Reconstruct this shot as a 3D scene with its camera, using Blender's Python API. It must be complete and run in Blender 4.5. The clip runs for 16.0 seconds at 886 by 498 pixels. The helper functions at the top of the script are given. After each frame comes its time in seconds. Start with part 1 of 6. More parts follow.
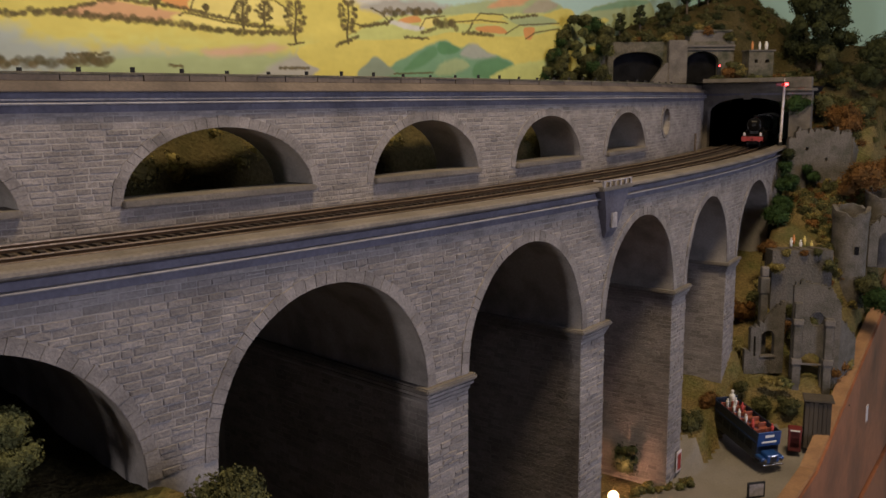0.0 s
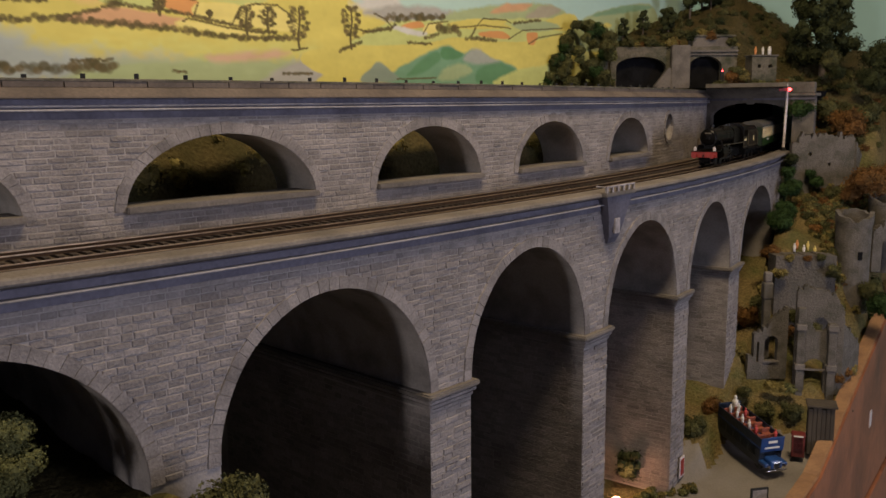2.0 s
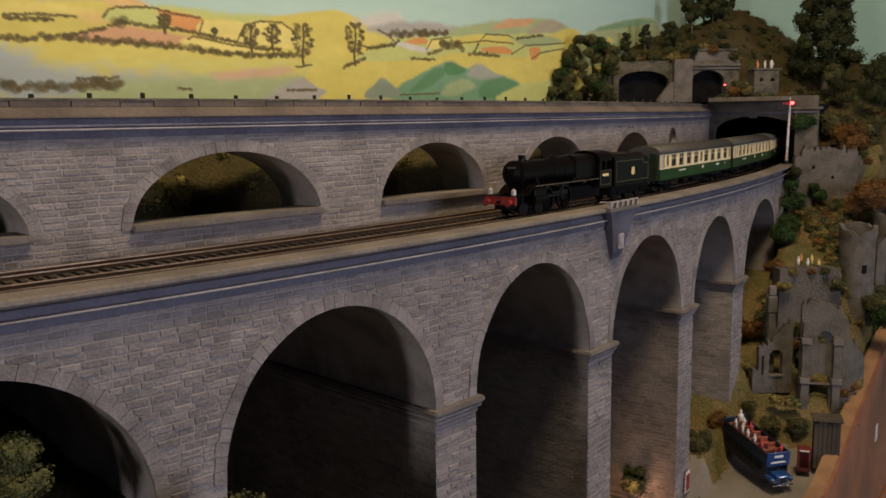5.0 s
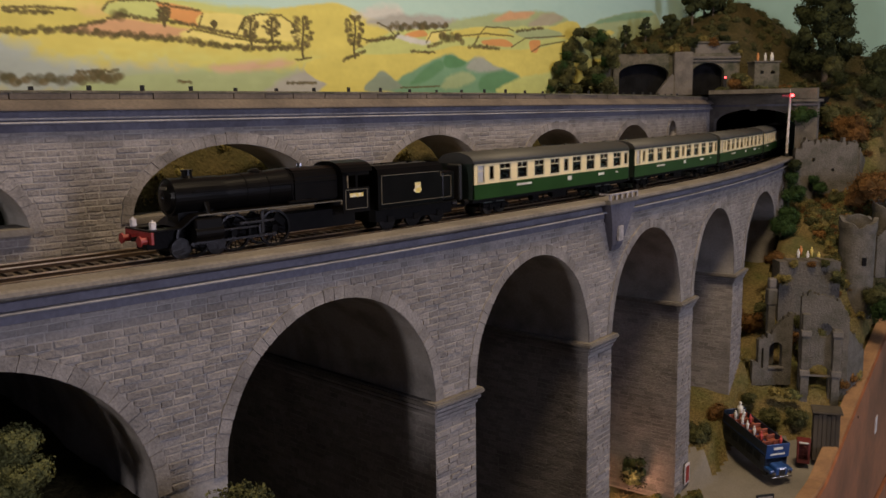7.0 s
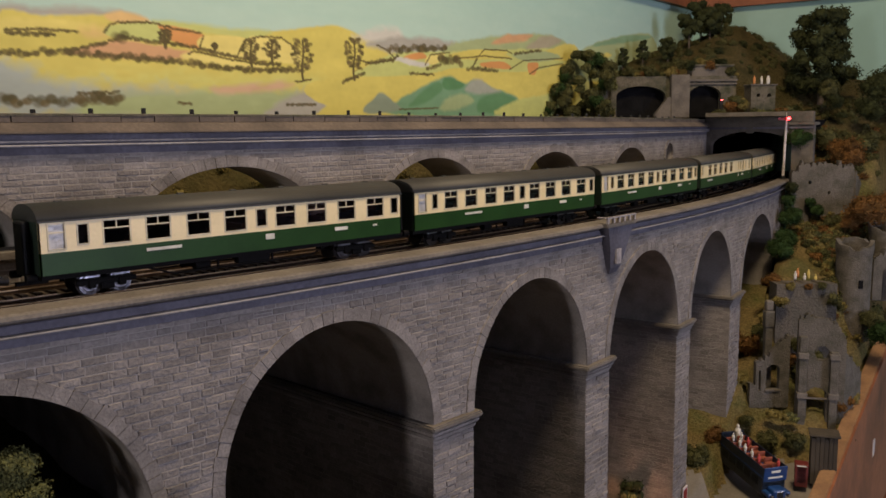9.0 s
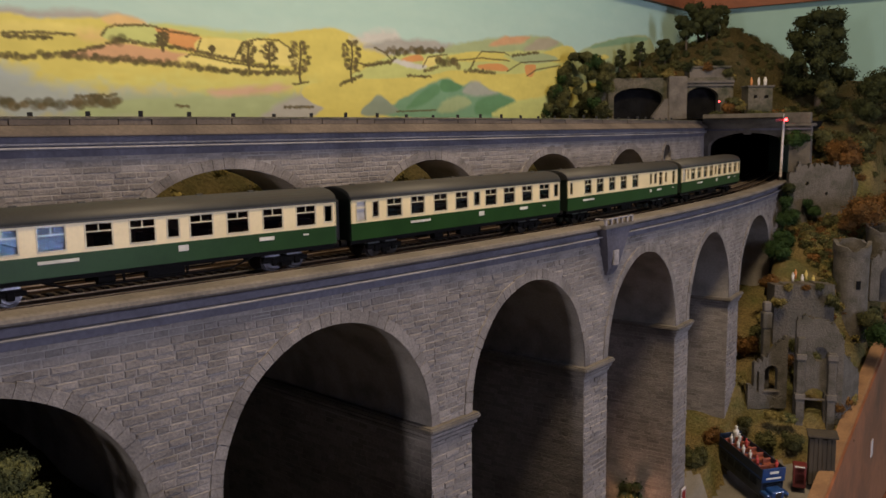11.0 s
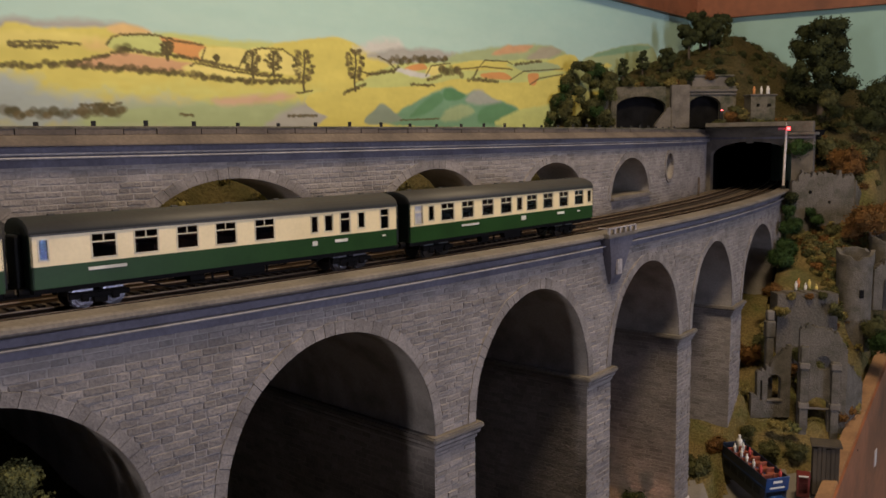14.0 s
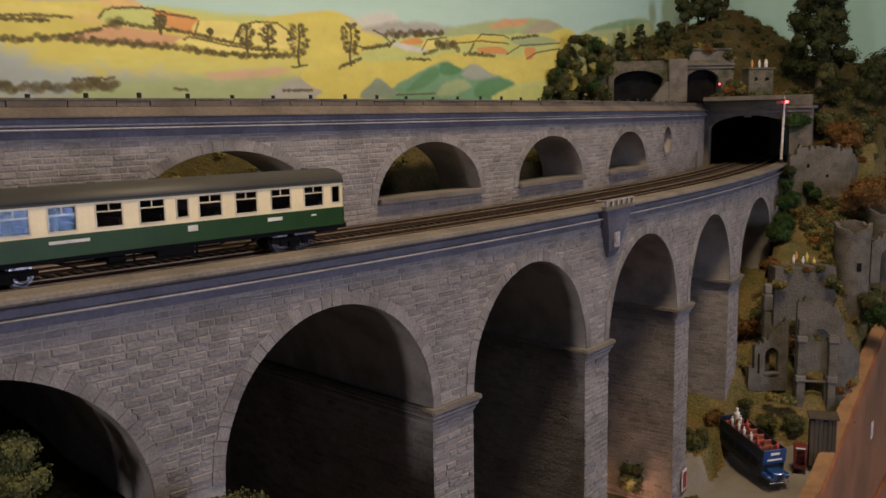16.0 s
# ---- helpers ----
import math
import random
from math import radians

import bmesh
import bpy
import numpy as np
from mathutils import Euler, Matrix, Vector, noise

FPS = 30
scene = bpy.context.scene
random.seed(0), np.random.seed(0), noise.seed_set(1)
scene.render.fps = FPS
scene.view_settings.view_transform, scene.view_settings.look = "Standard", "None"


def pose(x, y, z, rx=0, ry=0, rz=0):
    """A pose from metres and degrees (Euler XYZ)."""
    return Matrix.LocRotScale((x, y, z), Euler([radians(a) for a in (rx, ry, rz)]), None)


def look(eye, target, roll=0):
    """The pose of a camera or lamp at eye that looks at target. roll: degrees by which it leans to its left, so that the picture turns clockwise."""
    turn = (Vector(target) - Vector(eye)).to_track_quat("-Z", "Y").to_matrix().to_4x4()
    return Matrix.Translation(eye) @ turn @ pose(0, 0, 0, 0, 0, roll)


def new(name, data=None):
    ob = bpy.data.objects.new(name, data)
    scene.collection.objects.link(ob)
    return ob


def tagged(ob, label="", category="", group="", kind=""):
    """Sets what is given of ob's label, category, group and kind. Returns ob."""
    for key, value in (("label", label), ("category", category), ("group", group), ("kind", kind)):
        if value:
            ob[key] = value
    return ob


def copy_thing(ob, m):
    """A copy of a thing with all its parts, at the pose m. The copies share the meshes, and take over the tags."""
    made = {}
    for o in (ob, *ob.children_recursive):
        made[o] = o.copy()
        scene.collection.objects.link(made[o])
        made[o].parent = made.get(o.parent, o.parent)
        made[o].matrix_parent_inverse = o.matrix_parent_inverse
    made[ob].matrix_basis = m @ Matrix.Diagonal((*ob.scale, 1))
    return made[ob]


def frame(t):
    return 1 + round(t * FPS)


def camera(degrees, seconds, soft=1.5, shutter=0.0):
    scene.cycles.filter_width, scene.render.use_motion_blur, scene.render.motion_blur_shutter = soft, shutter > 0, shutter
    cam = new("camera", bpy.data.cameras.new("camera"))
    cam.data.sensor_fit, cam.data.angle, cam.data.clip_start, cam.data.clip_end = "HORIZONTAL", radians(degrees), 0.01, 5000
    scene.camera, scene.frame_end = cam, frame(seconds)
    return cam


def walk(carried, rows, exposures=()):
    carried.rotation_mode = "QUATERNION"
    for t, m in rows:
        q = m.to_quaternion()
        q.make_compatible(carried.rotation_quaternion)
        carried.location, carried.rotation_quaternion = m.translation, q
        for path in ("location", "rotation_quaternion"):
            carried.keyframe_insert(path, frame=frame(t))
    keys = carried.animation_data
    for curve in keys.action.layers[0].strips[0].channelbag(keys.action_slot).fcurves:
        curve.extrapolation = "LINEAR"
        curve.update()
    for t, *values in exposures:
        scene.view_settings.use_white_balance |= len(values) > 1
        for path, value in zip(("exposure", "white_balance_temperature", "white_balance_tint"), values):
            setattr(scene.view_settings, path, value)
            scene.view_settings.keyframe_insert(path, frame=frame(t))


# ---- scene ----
cam = camera(54.0, 16.0, soft=1.6)
EYE = 0.45
PATH = [
    (0, pose(-0.0001, 0.0001, EYE + 0.0001, 80.292, 0.604, -0.011)),
    (0.5, pose(-0.0000, -0.0001, EYE + 0.0010, 80.335, 0.619, 0.053)),
    (1, pose(0.0001, -0.0014, EYE + 0.0024, 80.621, 0.652, 0.122)),
    (1.5, pose(-0.0004, -0.0004, EYE + 0.0028, 80.690, 0.583, 0.166)),
    (2, pose(0.0002, -0.0004, EYE + 0.0019, 80.543, 0.598, 0.200)),
    (2.5, pose(-0.0003, -0.0007, EYE + 0.0015, 80.404, 0.746, 0.279)),
    (3, pose(0.0002, -0.0012, EYE + 0.0005, 80.419, 0.953, 0.268)),
    (3.5, pose(0.0004, -0.0018, EYE + 0.0008, 80.632, 1.014, 0.289)),
    (4, pose(-0.0009, -0.0016, EYE + 0.0032, 81.089, 0.924, 0.300)),
    (6.5, pose(-0.0003, -0.0022, EYE + 0.0058, 81.453, 0.802, 0.397)),
    (7, pose(-0.0000, -0.0030, EYE + 0.0040, 80.973, 0.910, 0.409)),
    (7.5, pose(-0.0004, -0.0006, EYE + 0.0029, 80.507, 0.959, 0.324)),
    (8, pose(-0.0002, -0.0011, EYE + 0.0025, 80.730, 0.944, 0.215)),
    (8.5, pose(-0.0020, -0.0028, EYE + 0.0051, 81.647, 0.815, 0.166)),
    (9, pose(-0.0012, -0.0047, EYE + 0.0078, 82.192, 0.635, 0.254)),
    (11.5, pose(-0.0006, -0.0051, EYE + 0.0075, 82.332, 0.805, 0.123)),
    (12, pose(-0.0008, -0.0051, EYE + 0.0064, 82.280, 0.820, 0.152)),
    (12.5, pose(-0.0009, -0.0045, EYE + 0.0049, 82.038, 0.860, 0.138)),
    (13, pose(-0.0021, -0.0058, EYE + 0.0057, 82.219, 0.782, 0.169)),
    (13.5, pose(-0.0026, -0.0063, EYE + 0.0078, 82.748, 0.677, 0.276)),
    (14, pose(-0.0018, -0.0060, EYE + 0.0094, 82.807, 0.721, 0.276)),
    (14.5, pose(-0.0013, -0.0052, EYE + 0.0077, 82.487, 0.781, 0.248)),
    (15, pose(-0.0007, -0.0047, EYE + 0.0061, 82.017, 0.908, 0.199)),
    (15.5, pose(-0.0014, -0.0041, EYE + 0.0046, 81.645, 0.967, 0.131)),
    (16, pose(-0.0017, -0.0034, EYE + 0.0034, 81.454, 1.035, 0.058)),
]
walk(cam, PATH)

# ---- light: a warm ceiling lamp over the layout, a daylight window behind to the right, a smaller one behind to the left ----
world = bpy.data.worlds.new("world")
scene.world = world
world.use_nodes = True
world.node_tree.nodes["Background"].inputs[0].default_value = (0.30, 0.34, 0.55, 1)
world.node_tree.nodes["Background"].inputs[1].default_value = 0.006


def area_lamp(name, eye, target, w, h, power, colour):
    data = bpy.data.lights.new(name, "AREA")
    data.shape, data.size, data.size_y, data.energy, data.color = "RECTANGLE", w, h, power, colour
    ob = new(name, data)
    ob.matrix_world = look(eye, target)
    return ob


area_lamp("ceiling_lamp", (0.36, 0.42, 1.60), (0.15, 1.05, 0.42), 0.40, 0.25, 20.0, (1.0, 0.77, 0.49))
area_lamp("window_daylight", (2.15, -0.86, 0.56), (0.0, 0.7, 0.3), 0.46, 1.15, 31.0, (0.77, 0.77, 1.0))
area_lamp("side_window", (-1.50, -1.40, 0.62), (-0.1, 0.6, 0.30), 0.14, 0.5, 13.0, (0.94, 0.86, 0.88))


# ---- materials ----
def material(name, colour, rough=0.7, metal=0.0, var=0.18, scale=60.0, fine=400.0, bump=0.25, tint=None, rand=0.0, island=False,
             spec=0.5, emit=0.0, coat=0.0, stretch=None, depth=0.002, world_space=False):
    """A surface with a base colour, two scales of variation, a second tint in patches, and fine relief."""
    m = bpy.data.materials.new(name)
    m.use_nodes = True
    nt = m.node_tree
    b = nt.nodes["Principled BSDF"]
    n = nt.nodes.new
    lk = nt.links.new
    geo = n("ShaderNodeTexCoord")
    src = n("ShaderNodeNewGeometry").outputs["Position"] if world_space else geo.outputs["Object"]
    if stretch:
        mp = n("ShaderNodeMapping")
        mp.inputs["Scale"].default_value = stretch
        lk(src, mp.inputs[0])
        src = mp.outputs[0]
    big = n("ShaderNodeTexNoise")
    big.inputs["Scale"].default_value, big.inputs["Detail"].default_value = scale, 5
    small = n("ShaderNodeTexNoise")
    small.inputs["Scale"].default_value, small.inputs["Detail"].default_value = fine, 4
    lk(src, big.inputs["Vector"])
    lk(src, small.inputs["Vector"])
    mix = n("ShaderNodeMix")
    mix.data_type = "RGBA"
    mix.inputs["A"].default_value = (*colour, 1)
    mix.inputs["B"].default_value = (*(tint or [c * 0.6 for c in colour]), 1)
    ramp = n("ShaderNodeMapRange")
    ramp.inputs["From Min"].default_value, ramp.inputs["From Max"].default_value = 0.42, 0.68
    lk(big.outputs["Fac"], ramp.inputs["Value"])
    lk(ramp.outputs[0], mix.inputs["Factor"])
    val = n("ShaderNodeMath")
    val.operation = "MULTIPLY_ADD"
    val.inputs[1].default_value, val.inputs[2].default_value = 2 * var, 1 - var
    lk(small.outputs["Fac"], val.inputs[0])
    last = val.outputs[0]
    if rand:
        info = n("ShaderNodeNewGeometry") if island else n("ShaderNodeObjectInfo")
        r = n("ShaderNodeMath")
        r.operation = "MULTIPLY_ADD"
        r.inputs[1].default_value, r.inputs[2].default_value = 2 * rand, 1 - rand
        lk(info.outputs["Random Per Island" if island else "Random"], r.inputs[0])
        mul = n("ShaderNodeMath")
        mul.operation = "MULTIPLY"
        lk(last, mul.inputs[0])
        lk(r.outputs[0], mul.inputs[1])
        last = mul.outputs[0]
    hsv = n("ShaderNodeHueSaturation")
    lk(mix.outputs["Result"], hsv.inputs["Color"])
    lk(last, hsv.inputs["Value"])
    lk(hsv.outputs[0], b.inputs["Base Color"])
    b.inputs["Roughness"].default_value = rough
    b.inputs["Metallic"].default_value = metal
    b.inputs["Specular IOR Level"].default_value = spec
    b.inputs["Coat Weight"].default_value = coat
    if bump:
        bp = n("ShaderNodeBump")
        bp.inputs["Strength"].default_value, bp.inputs["Distance"].default_value = bump, depth
        lk(small.outputs["Fac"], bp.inputs["Height"])
        lk(bp.outputs[0], b.inputs["Normal"])
    if emit:
        b.inputs["Emission Color"].default_value = (*colour, 1)
        b.inputs["Emission Strength"].default_value = emit
    return m


STONE = dict(rough=0.85, var=0.42, scale=26, fine=480, bump=0.9, tint=(0.165, 0.146, 0.134), spec=0.2, depth=0.0011)
M_stone = material("viaduct_stone", (0.236, 0.211, 0.194), rand=0.19, world_space=True, **STONE)
M_stone_set = material("viaduct_stone_joined", (0.236, 0.211, 0.194), rand=0.19, island=True, **STONE)
M_mortar = material("mortar", (0.315, 0.288, 0.265), rough=0.95, var=0.25, scale=30, fine=500, spec=0.1)
M_ring = material("arch_ring_stone", (0.232, 0.208, 0.193), rough=0.85, bump=0.9, var=0.5, scale=40, fine=600, rand=0.12, spec=0.25, depth=0.0006)
M_coping = material("weathered_coping", (0.165, 0.145, 0.125), rough=0.85, var=0.45, scale=22, fine=420, bump=0.6, tint=(0.105, 0.094, 0.083), depth=0.0008, spec=0.2)
# blue paint darkened further, with the overhangs' bluish shade put into the colour
M_mould = material("slate_blue_with_shade", (0.125, 0.119, 0.146), rough=0.75, var=0.4, scale=30, fine=300, tint=(0.082, 0.077, 0.094), spec=0.2)
M_fillet = material("pale_fillet_paint", (0.25, 0.242, 0.255), rough=0.65, var=0.45, scale=24, fine=300, tint=(0.155, 0.148, 0.155), spec=0.2)
M_parapet = material("brown_parapet_stone", (0.118, 0.093, 0.073), rough=0.9, var=0.5, scale=25, fine=400, tint=(0.072, 0.057, 0.046), depth=0.001)
M_ballast = material("track_ballast", (0.115, 0.086, 0.058), rough=0.95, var=0.6, scale=90, fine=900, bump=0.9, tint=(0.075, 0.056, 0.038), depth=0.0015)
M_sleeper = material("wooden_sleeper", (0.040, 0.028, 0.019), rough=0.85, var=0.3, scale=120, fine=800, rand=0.3, island=True)
M_rail = material("polished_rail", (0.62, 0.46, 0.31), rough=0.32, metal=0.8, var=0.2, scale=50, fine=300, bump=0.05)
M_rust = material("dark_rust", (0.050, 0.032, 0.021), rough=0.9, var=0.4, scale=80, fine=600, spec=0.1)
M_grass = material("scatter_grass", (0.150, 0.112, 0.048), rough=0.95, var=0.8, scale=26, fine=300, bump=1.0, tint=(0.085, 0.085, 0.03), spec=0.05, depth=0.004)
# dark heath scatter on the upper hill; under the arches its colour stands for shade
M_heath_shade = material("heath_and_arch_shade", (0.078, 0.062, 0.027), rough=0.95, var=0.7, scale=22, fine=260, bump=1.0, tint=(0.045, 0.042, 0.017), spec=0.05, depth=0.006)
M_road = material("grey_road", (0.20, 0.18, 0.155), rough=0.9, var=0.25, scale=14, fine=500, tint=(0.15, 0.135, 0.115), spec=0.15)
M_rock = material("grey_rock", (0.098, 0.083, 0.066), rough=0.9, var=0.5, scale=30, fine=300, bump=0.8, tint=(0.065, 0.06, 0.048), depth=0.003)
M_ruin = material("ruin_stone", (0.110, 0.097, 0.082), rough=0.9, var=0.5, scale=60, fine=450, bump=0.8, tint=(0.062, 0.057, 0.042), depth=0.0015)
M_portal = material("portal_stone", (0.135, 0.117, 0.098), rough=0.9, var=0.4, scale=40, fine=500, bump=0.6, tint=(0.07, 0.062, 0.052), depth=0.001)
M_moss = material("mossy_portal_stone", (0.112, 0.098, 0.072), rough=0.95, var=0.6, scale=45, fine=300, bump=0.8, tint=(0.04, 0.042, 0.022), depth=0.002)
# near-black base colour carries the darkness inside tunnel mouths and the tower slit
M_dark = material("unlit_opening_black", (0.012, 0.012, 0.013), rough=1.0, var=0.3, spec=0.0)
M_wood = material("varnished_wood", (0.27, 0.10, 0.045), rough=0.55, var=0.35, scale=9, fine=70, bump=0.15, tint=(0.13, 0.05, 0.024), spec=0.3)
M_woodedge = material("worn_wood_edge", (0.27, 0.15, 0.07), rough=0.7, var=0.3, scale=40, fine=300, tint=(0.19, 0.10, 0.05))
M_ceiling = material("ceiling_wood", (0.22, 0.075, 0.03), rough=0.5, var=0.3, scale=8, fine=60)
# bluish colour chosen for the fill it bounces into the arches
M_room = material("room_bounce_fill", (0.16, 0.20, 0.31), rough=0.9, var=0.1, scale=3, fine=60, tint=(0.14, 0.175, 0.27))
M_floor = material("room_floor", (0.12, 0.09, 0.07), rough=0.8, var=0.3, scale=4, fine=80)


# ---- mesh helpers ----
def mesh_object(name, bm, mat, parent=None, label="", smooth=False):
    me = bpy.data.meshes.new(name)
    bmesh.ops.recalc_face_normals(bm, faces=bm.faces)
    if smooth:
        for f in bm.faces:
            f.smooth = True
    bm.to_mesh(me)
    bm.free()
    for mm in (mat if isinstance(mat, (list, tuple)) else [mat]):
        me.materials.append(mm)
    ob = new(name, me)
    ob.parent = parent
    if label:
        ob["label"] = label
    return ob


part = mesh_object


def raw_object(name, verts, faces, mat, parent=None, label="", smooth=False):
    me = bpy.data.meshes.new(name)
    me.from_pydata([tuple(v) for v in verts], [], faces)
    me.materials.append(mat)
    if smooth:
        me.polygons.foreach_set("use_smooth", [True] * len(me.polygons))
    me.update()
    ob = new(name, me)
    ob.parent = parent
    if label:
        ob["label"] = label
    return ob


def empty(name, at=(0, 0, 0), turn=0, **tags):
    ob = new(name)
    ob.matrix_basis = pose(*at, 0, 0, turn)
    ob.empty_display_size = 0.02
    return tagged(ob, **tags)


def add_box(bm, x0, x1, y0, y1, z0, z1, bevel=0.0, m=None):
    r = bmesh.ops.create_cube(bm, size=1.0)
    vs = r["verts"]
    t = Matrix.Translation(((x0 + x1) / 2, (y0 + y1) / 2, (z0 + z1) / 2)) @ Matrix.Diagonal((x1 - x0, y1 - y0, z1 - z0, 1))
    bmesh.ops.transform(bm, matrix=(m @ t) if m else t, verts=vs)
    if bevel:
        es = list({e for v in vs for e in v.link_edges})
        bmesh.ops.bevel(bm, geom=es, offset=bevel, segments=2, affect="EDGES", profile=0.5)
    return vs


def box(x0, x1, y0, y1, z0, z1, bevel=0.0, m=None):
    bm = bmesh.new()
    add_box(bm, x0, x1, y0, y1, z0, z1, bevel, m)
    return bm


def add_cyl(bm, r1, r2, a, b, seg=16, caps=True):
    """A cone or cylinder from point a to point b."""
    a, b = Vector(a), Vector(b)
    d = b - a
    m = Matrix.Translation((a + b) / 2) @ d.to_track_quat("Z", "Y").to_matrix().to_4x4()
    return bmesh.ops.create_cone(bm, cap_ends=caps, segments=seg, radius1=r1, radius2=r2, depth=d.length, matrix=m)["verts"]


def cyl(r1, r2, a, b, seg=16):
    bm = bmesh.new()
    add_cyl(bm, r1, r2, a, b, seg)
    return bm


# ---- plan: two curved lines, the faces of the lower and of the upper viaduct ----
class Line:
    """A line that runs straight and then bends to the left with one curvature; off is measured to its left."""

    def __init__(self, x, y, h, s1, k):
        self.x, self.y, self.h, self.s1, self.k = x, y, h, s1, k

    def heading(self, s):
        return self.h + self.k * max(0.0, s - self.s1)

    def at(self, s, off=0.0, z=0.0):
        a = min(s, self.s1)
        x, y = self.x + math.cos(self.h) * a, self.y + math.sin(self.h) * a
        h = self.heading(s)
        if s > self.s1:
            r = 1 / self.k
            x += r * (math.sin(h) - math.sin(self.h))
            y -= r * (math.cos(h) - math.cos(self.h))
        return Vector((x - math.sin(h) * off, y + math.cos(h) * off, z))

    def near(self, x, y):
        """The way along the line and the distance to its left, for a place."""
        c, n = math.cos(self.h), math.sin(self.h)
        s = (x - self.x) * c + (y - self.y) * n
        if s <= self.s1:
            return s, -(x - self.x) * n + (y - self.y) * c
        r = 1 / self.k
        vx = x - (self.x + c * self.s1 - n * r)
        vy = y - (self.y + n * self.s1 + c * r)
        return self.s1 + (math.atan2(vx, -vy) - self.h) * r, r - math.hypot(vx, vy)


FRONT = Line(-0.2330, 0.3929, 0.6780, -0.2190, 0.2722)
BACK = Line(-0.2697, 0.5484, 0.7509, 0.0696, 0.3408)
LEDGE, RAIL, ROAD = 0.370, 0.3675, 0.0
SPRING, CROWN = 0.238, 0.332
# arches of the lower viaduct: start and end along it
ARCHES = [(-0.36, -0.175), (-0.105, 0.0950), (0.140, 0.3185), (0.365, 0.5325), (0.577, 0.7415), (0.783, 0.9385), (0.990, 1.205)]
USPRING, UCROWN = 0.3805, 0.432
UARCHES = [(-0.17, 0.0), (0.068, 0.228), (0.296, 0.440), (0.506, 0.648), (0.722, 0.858)]


def steps(a, b, d):
    n = max(1, int(math.ceil((b - a) / d)))
    return [a + (b - a) * i / n for i in range(n + 1)]


def sweep(line, s0, s1, profile, step=0.02):
    """Draws a closed profile of (off, z) along a line."""
    bm = bmesh.new()
    rings = [[bm.verts.new(line.at(s, o, z)) for o, z in profile] for s in steps(s0, s1, step)]
    n = len(profile)
    for a, b in zip(rings, rings[1:]):
        for i in range(n):
            bm.faces.new((a[i], a[(i + 1) % n], b[(i + 1) % n], b[i]))
    bm.faces.new(rings[0])
    bm.faces.new(rings[-1][::-1])
    return bm


def intrados(arch, s, spring, crown):
    c, w = (arch[0] + arch[1]) / 2, (arch[1] - arch[0]) / 2
    return spring + (crown - spring) * math.sqrt(max(0.0, 1 - ((s - c) / w) ** 2))


def arcade(line, s0, s1, o0, o1, top, arches, spring, crown, foot, eye=None):
    """A wall with arched openings through its whole thickness. foot: the height at which it stands. eye: a round opening (s, z, radius)."""
    marks = [s0]
    for a, b in arches:
        if b <= s0 or a >= s1:
            continue
        marks += [a, b]
    if eye:
        marks += [eye[0] - eye[2], eye[0] + eye[2]]
    marks.append(s1)
    bm = bmesh.new()

    def quad(*pts):
        bm.faces.new([bm.verts.new(p) for p in pts])

    for a, b in zip(marks, marks[1:]):
        arch = next((q for q in arches if abs(q[0] - a) < 1e-6), None)
        if arch:
            w = (b - a) / 2
            ss = [(a + b) / 2 - w * math.cos(math.pi * i / 36) for i in range(37)]
            low = [intrados(arch, s, spring, crown) for s in ss]
            for s in (a, b):
                if spring - foot > 1e-4:
                    quad(line.at(s, o0, foot), line.at(s, o1, foot), line.at(s, o1, spring), line.at(s, o0, spring))
        elif eye and abs(a - eye[0] + eye[2]) < 1e-6:
            ss = [eye[0] - eye[2] * math.cos(math.pi * i / 24) for i in range(25)]
            half = [math.sqrt(max(0.0, eye[2] ** 2 - (s - eye[0]) ** 2)) for s in ss]
            low = [eye[1] + h for h in half]
            for i in range(24):
                p, q, zp, zq = ss[i], ss[i + 1], eye[1] - half[i], eye[1] - half[i + 1]
                for o in (o0, o1):
                    quad(line.at(p, o, foot), line.at(q, o, foot), line.at(q, o, zq), line.at(p, o, zp))
                quad(line.at(p, o0, zp), line.at(q, o0, zq), line.at(q, o1, zq), line.at(p, o1, zp))
        else:
            ss = steps(a, b, 0.02)
            low = [foot] * len(ss)
        for i in range(len(ss) - 1):
            p, q, zp, zq = ss[i], ss[i + 1], low[i], low[i + 1]
            for o in (o0, o1):
                quad(line.at(p, o, zp), line.at(q, o, zq), line.at(q, o, top), line.at(p, o, top))
            quad(line.at(p, o0, zp), line.at(q, o0, zq), line.at(q, o1, zq), line.at(p, o1, zp))
            quad(line.at(p, o0, top), line.at(q, o0, top), line.at(q, o1, top), line.at(p, o1, top))
    for s in (s0, s1):
        quad(line.at(s, o0, foot), line.at(s, o1, foot), line.at(s, o1, top), line.at(s, o0, top))
    bmesh.ops.remove_doubles(bm, verts=bm.verts, dist=1e-5)
    return bm


def block(line, s0, s1, o0, o1, z0, z1, bevel=0.0):
    """A block that lies along a line, bent with it."""
    bm = bmesh.new()
    n = max(1, int((s1 - s0) / 0.03))
    rings = []
    for i in range(n + 1):
        s = s0 + (s1 - s0) * i / n
        rings.append([bm.verts.new(line.at(s, o, z)) for o, z in ((o0, z0), (o1, z0), (o1, z1), (o0, z1))])
    for a, b in zip(rings, rings[1:]):
        for i in range(4):
            bm.faces.new((a[i], a[(i + 1) % 4], b[(i + 1) % 4], b[i]))
    bm.faces.new(rings[0])
    bm.faces.new(rings[-1][::-1])
    if bevel:
        bmesh.ops.recalc_face_normals(bm, faces=bm.faces)
        bmesh.ops.bevel(bm, geom=[e for e in bm.edges if e.calc_face_angle(0) > 0.6], offset=bevel, segments=2, affect="EDGES")
    return bm


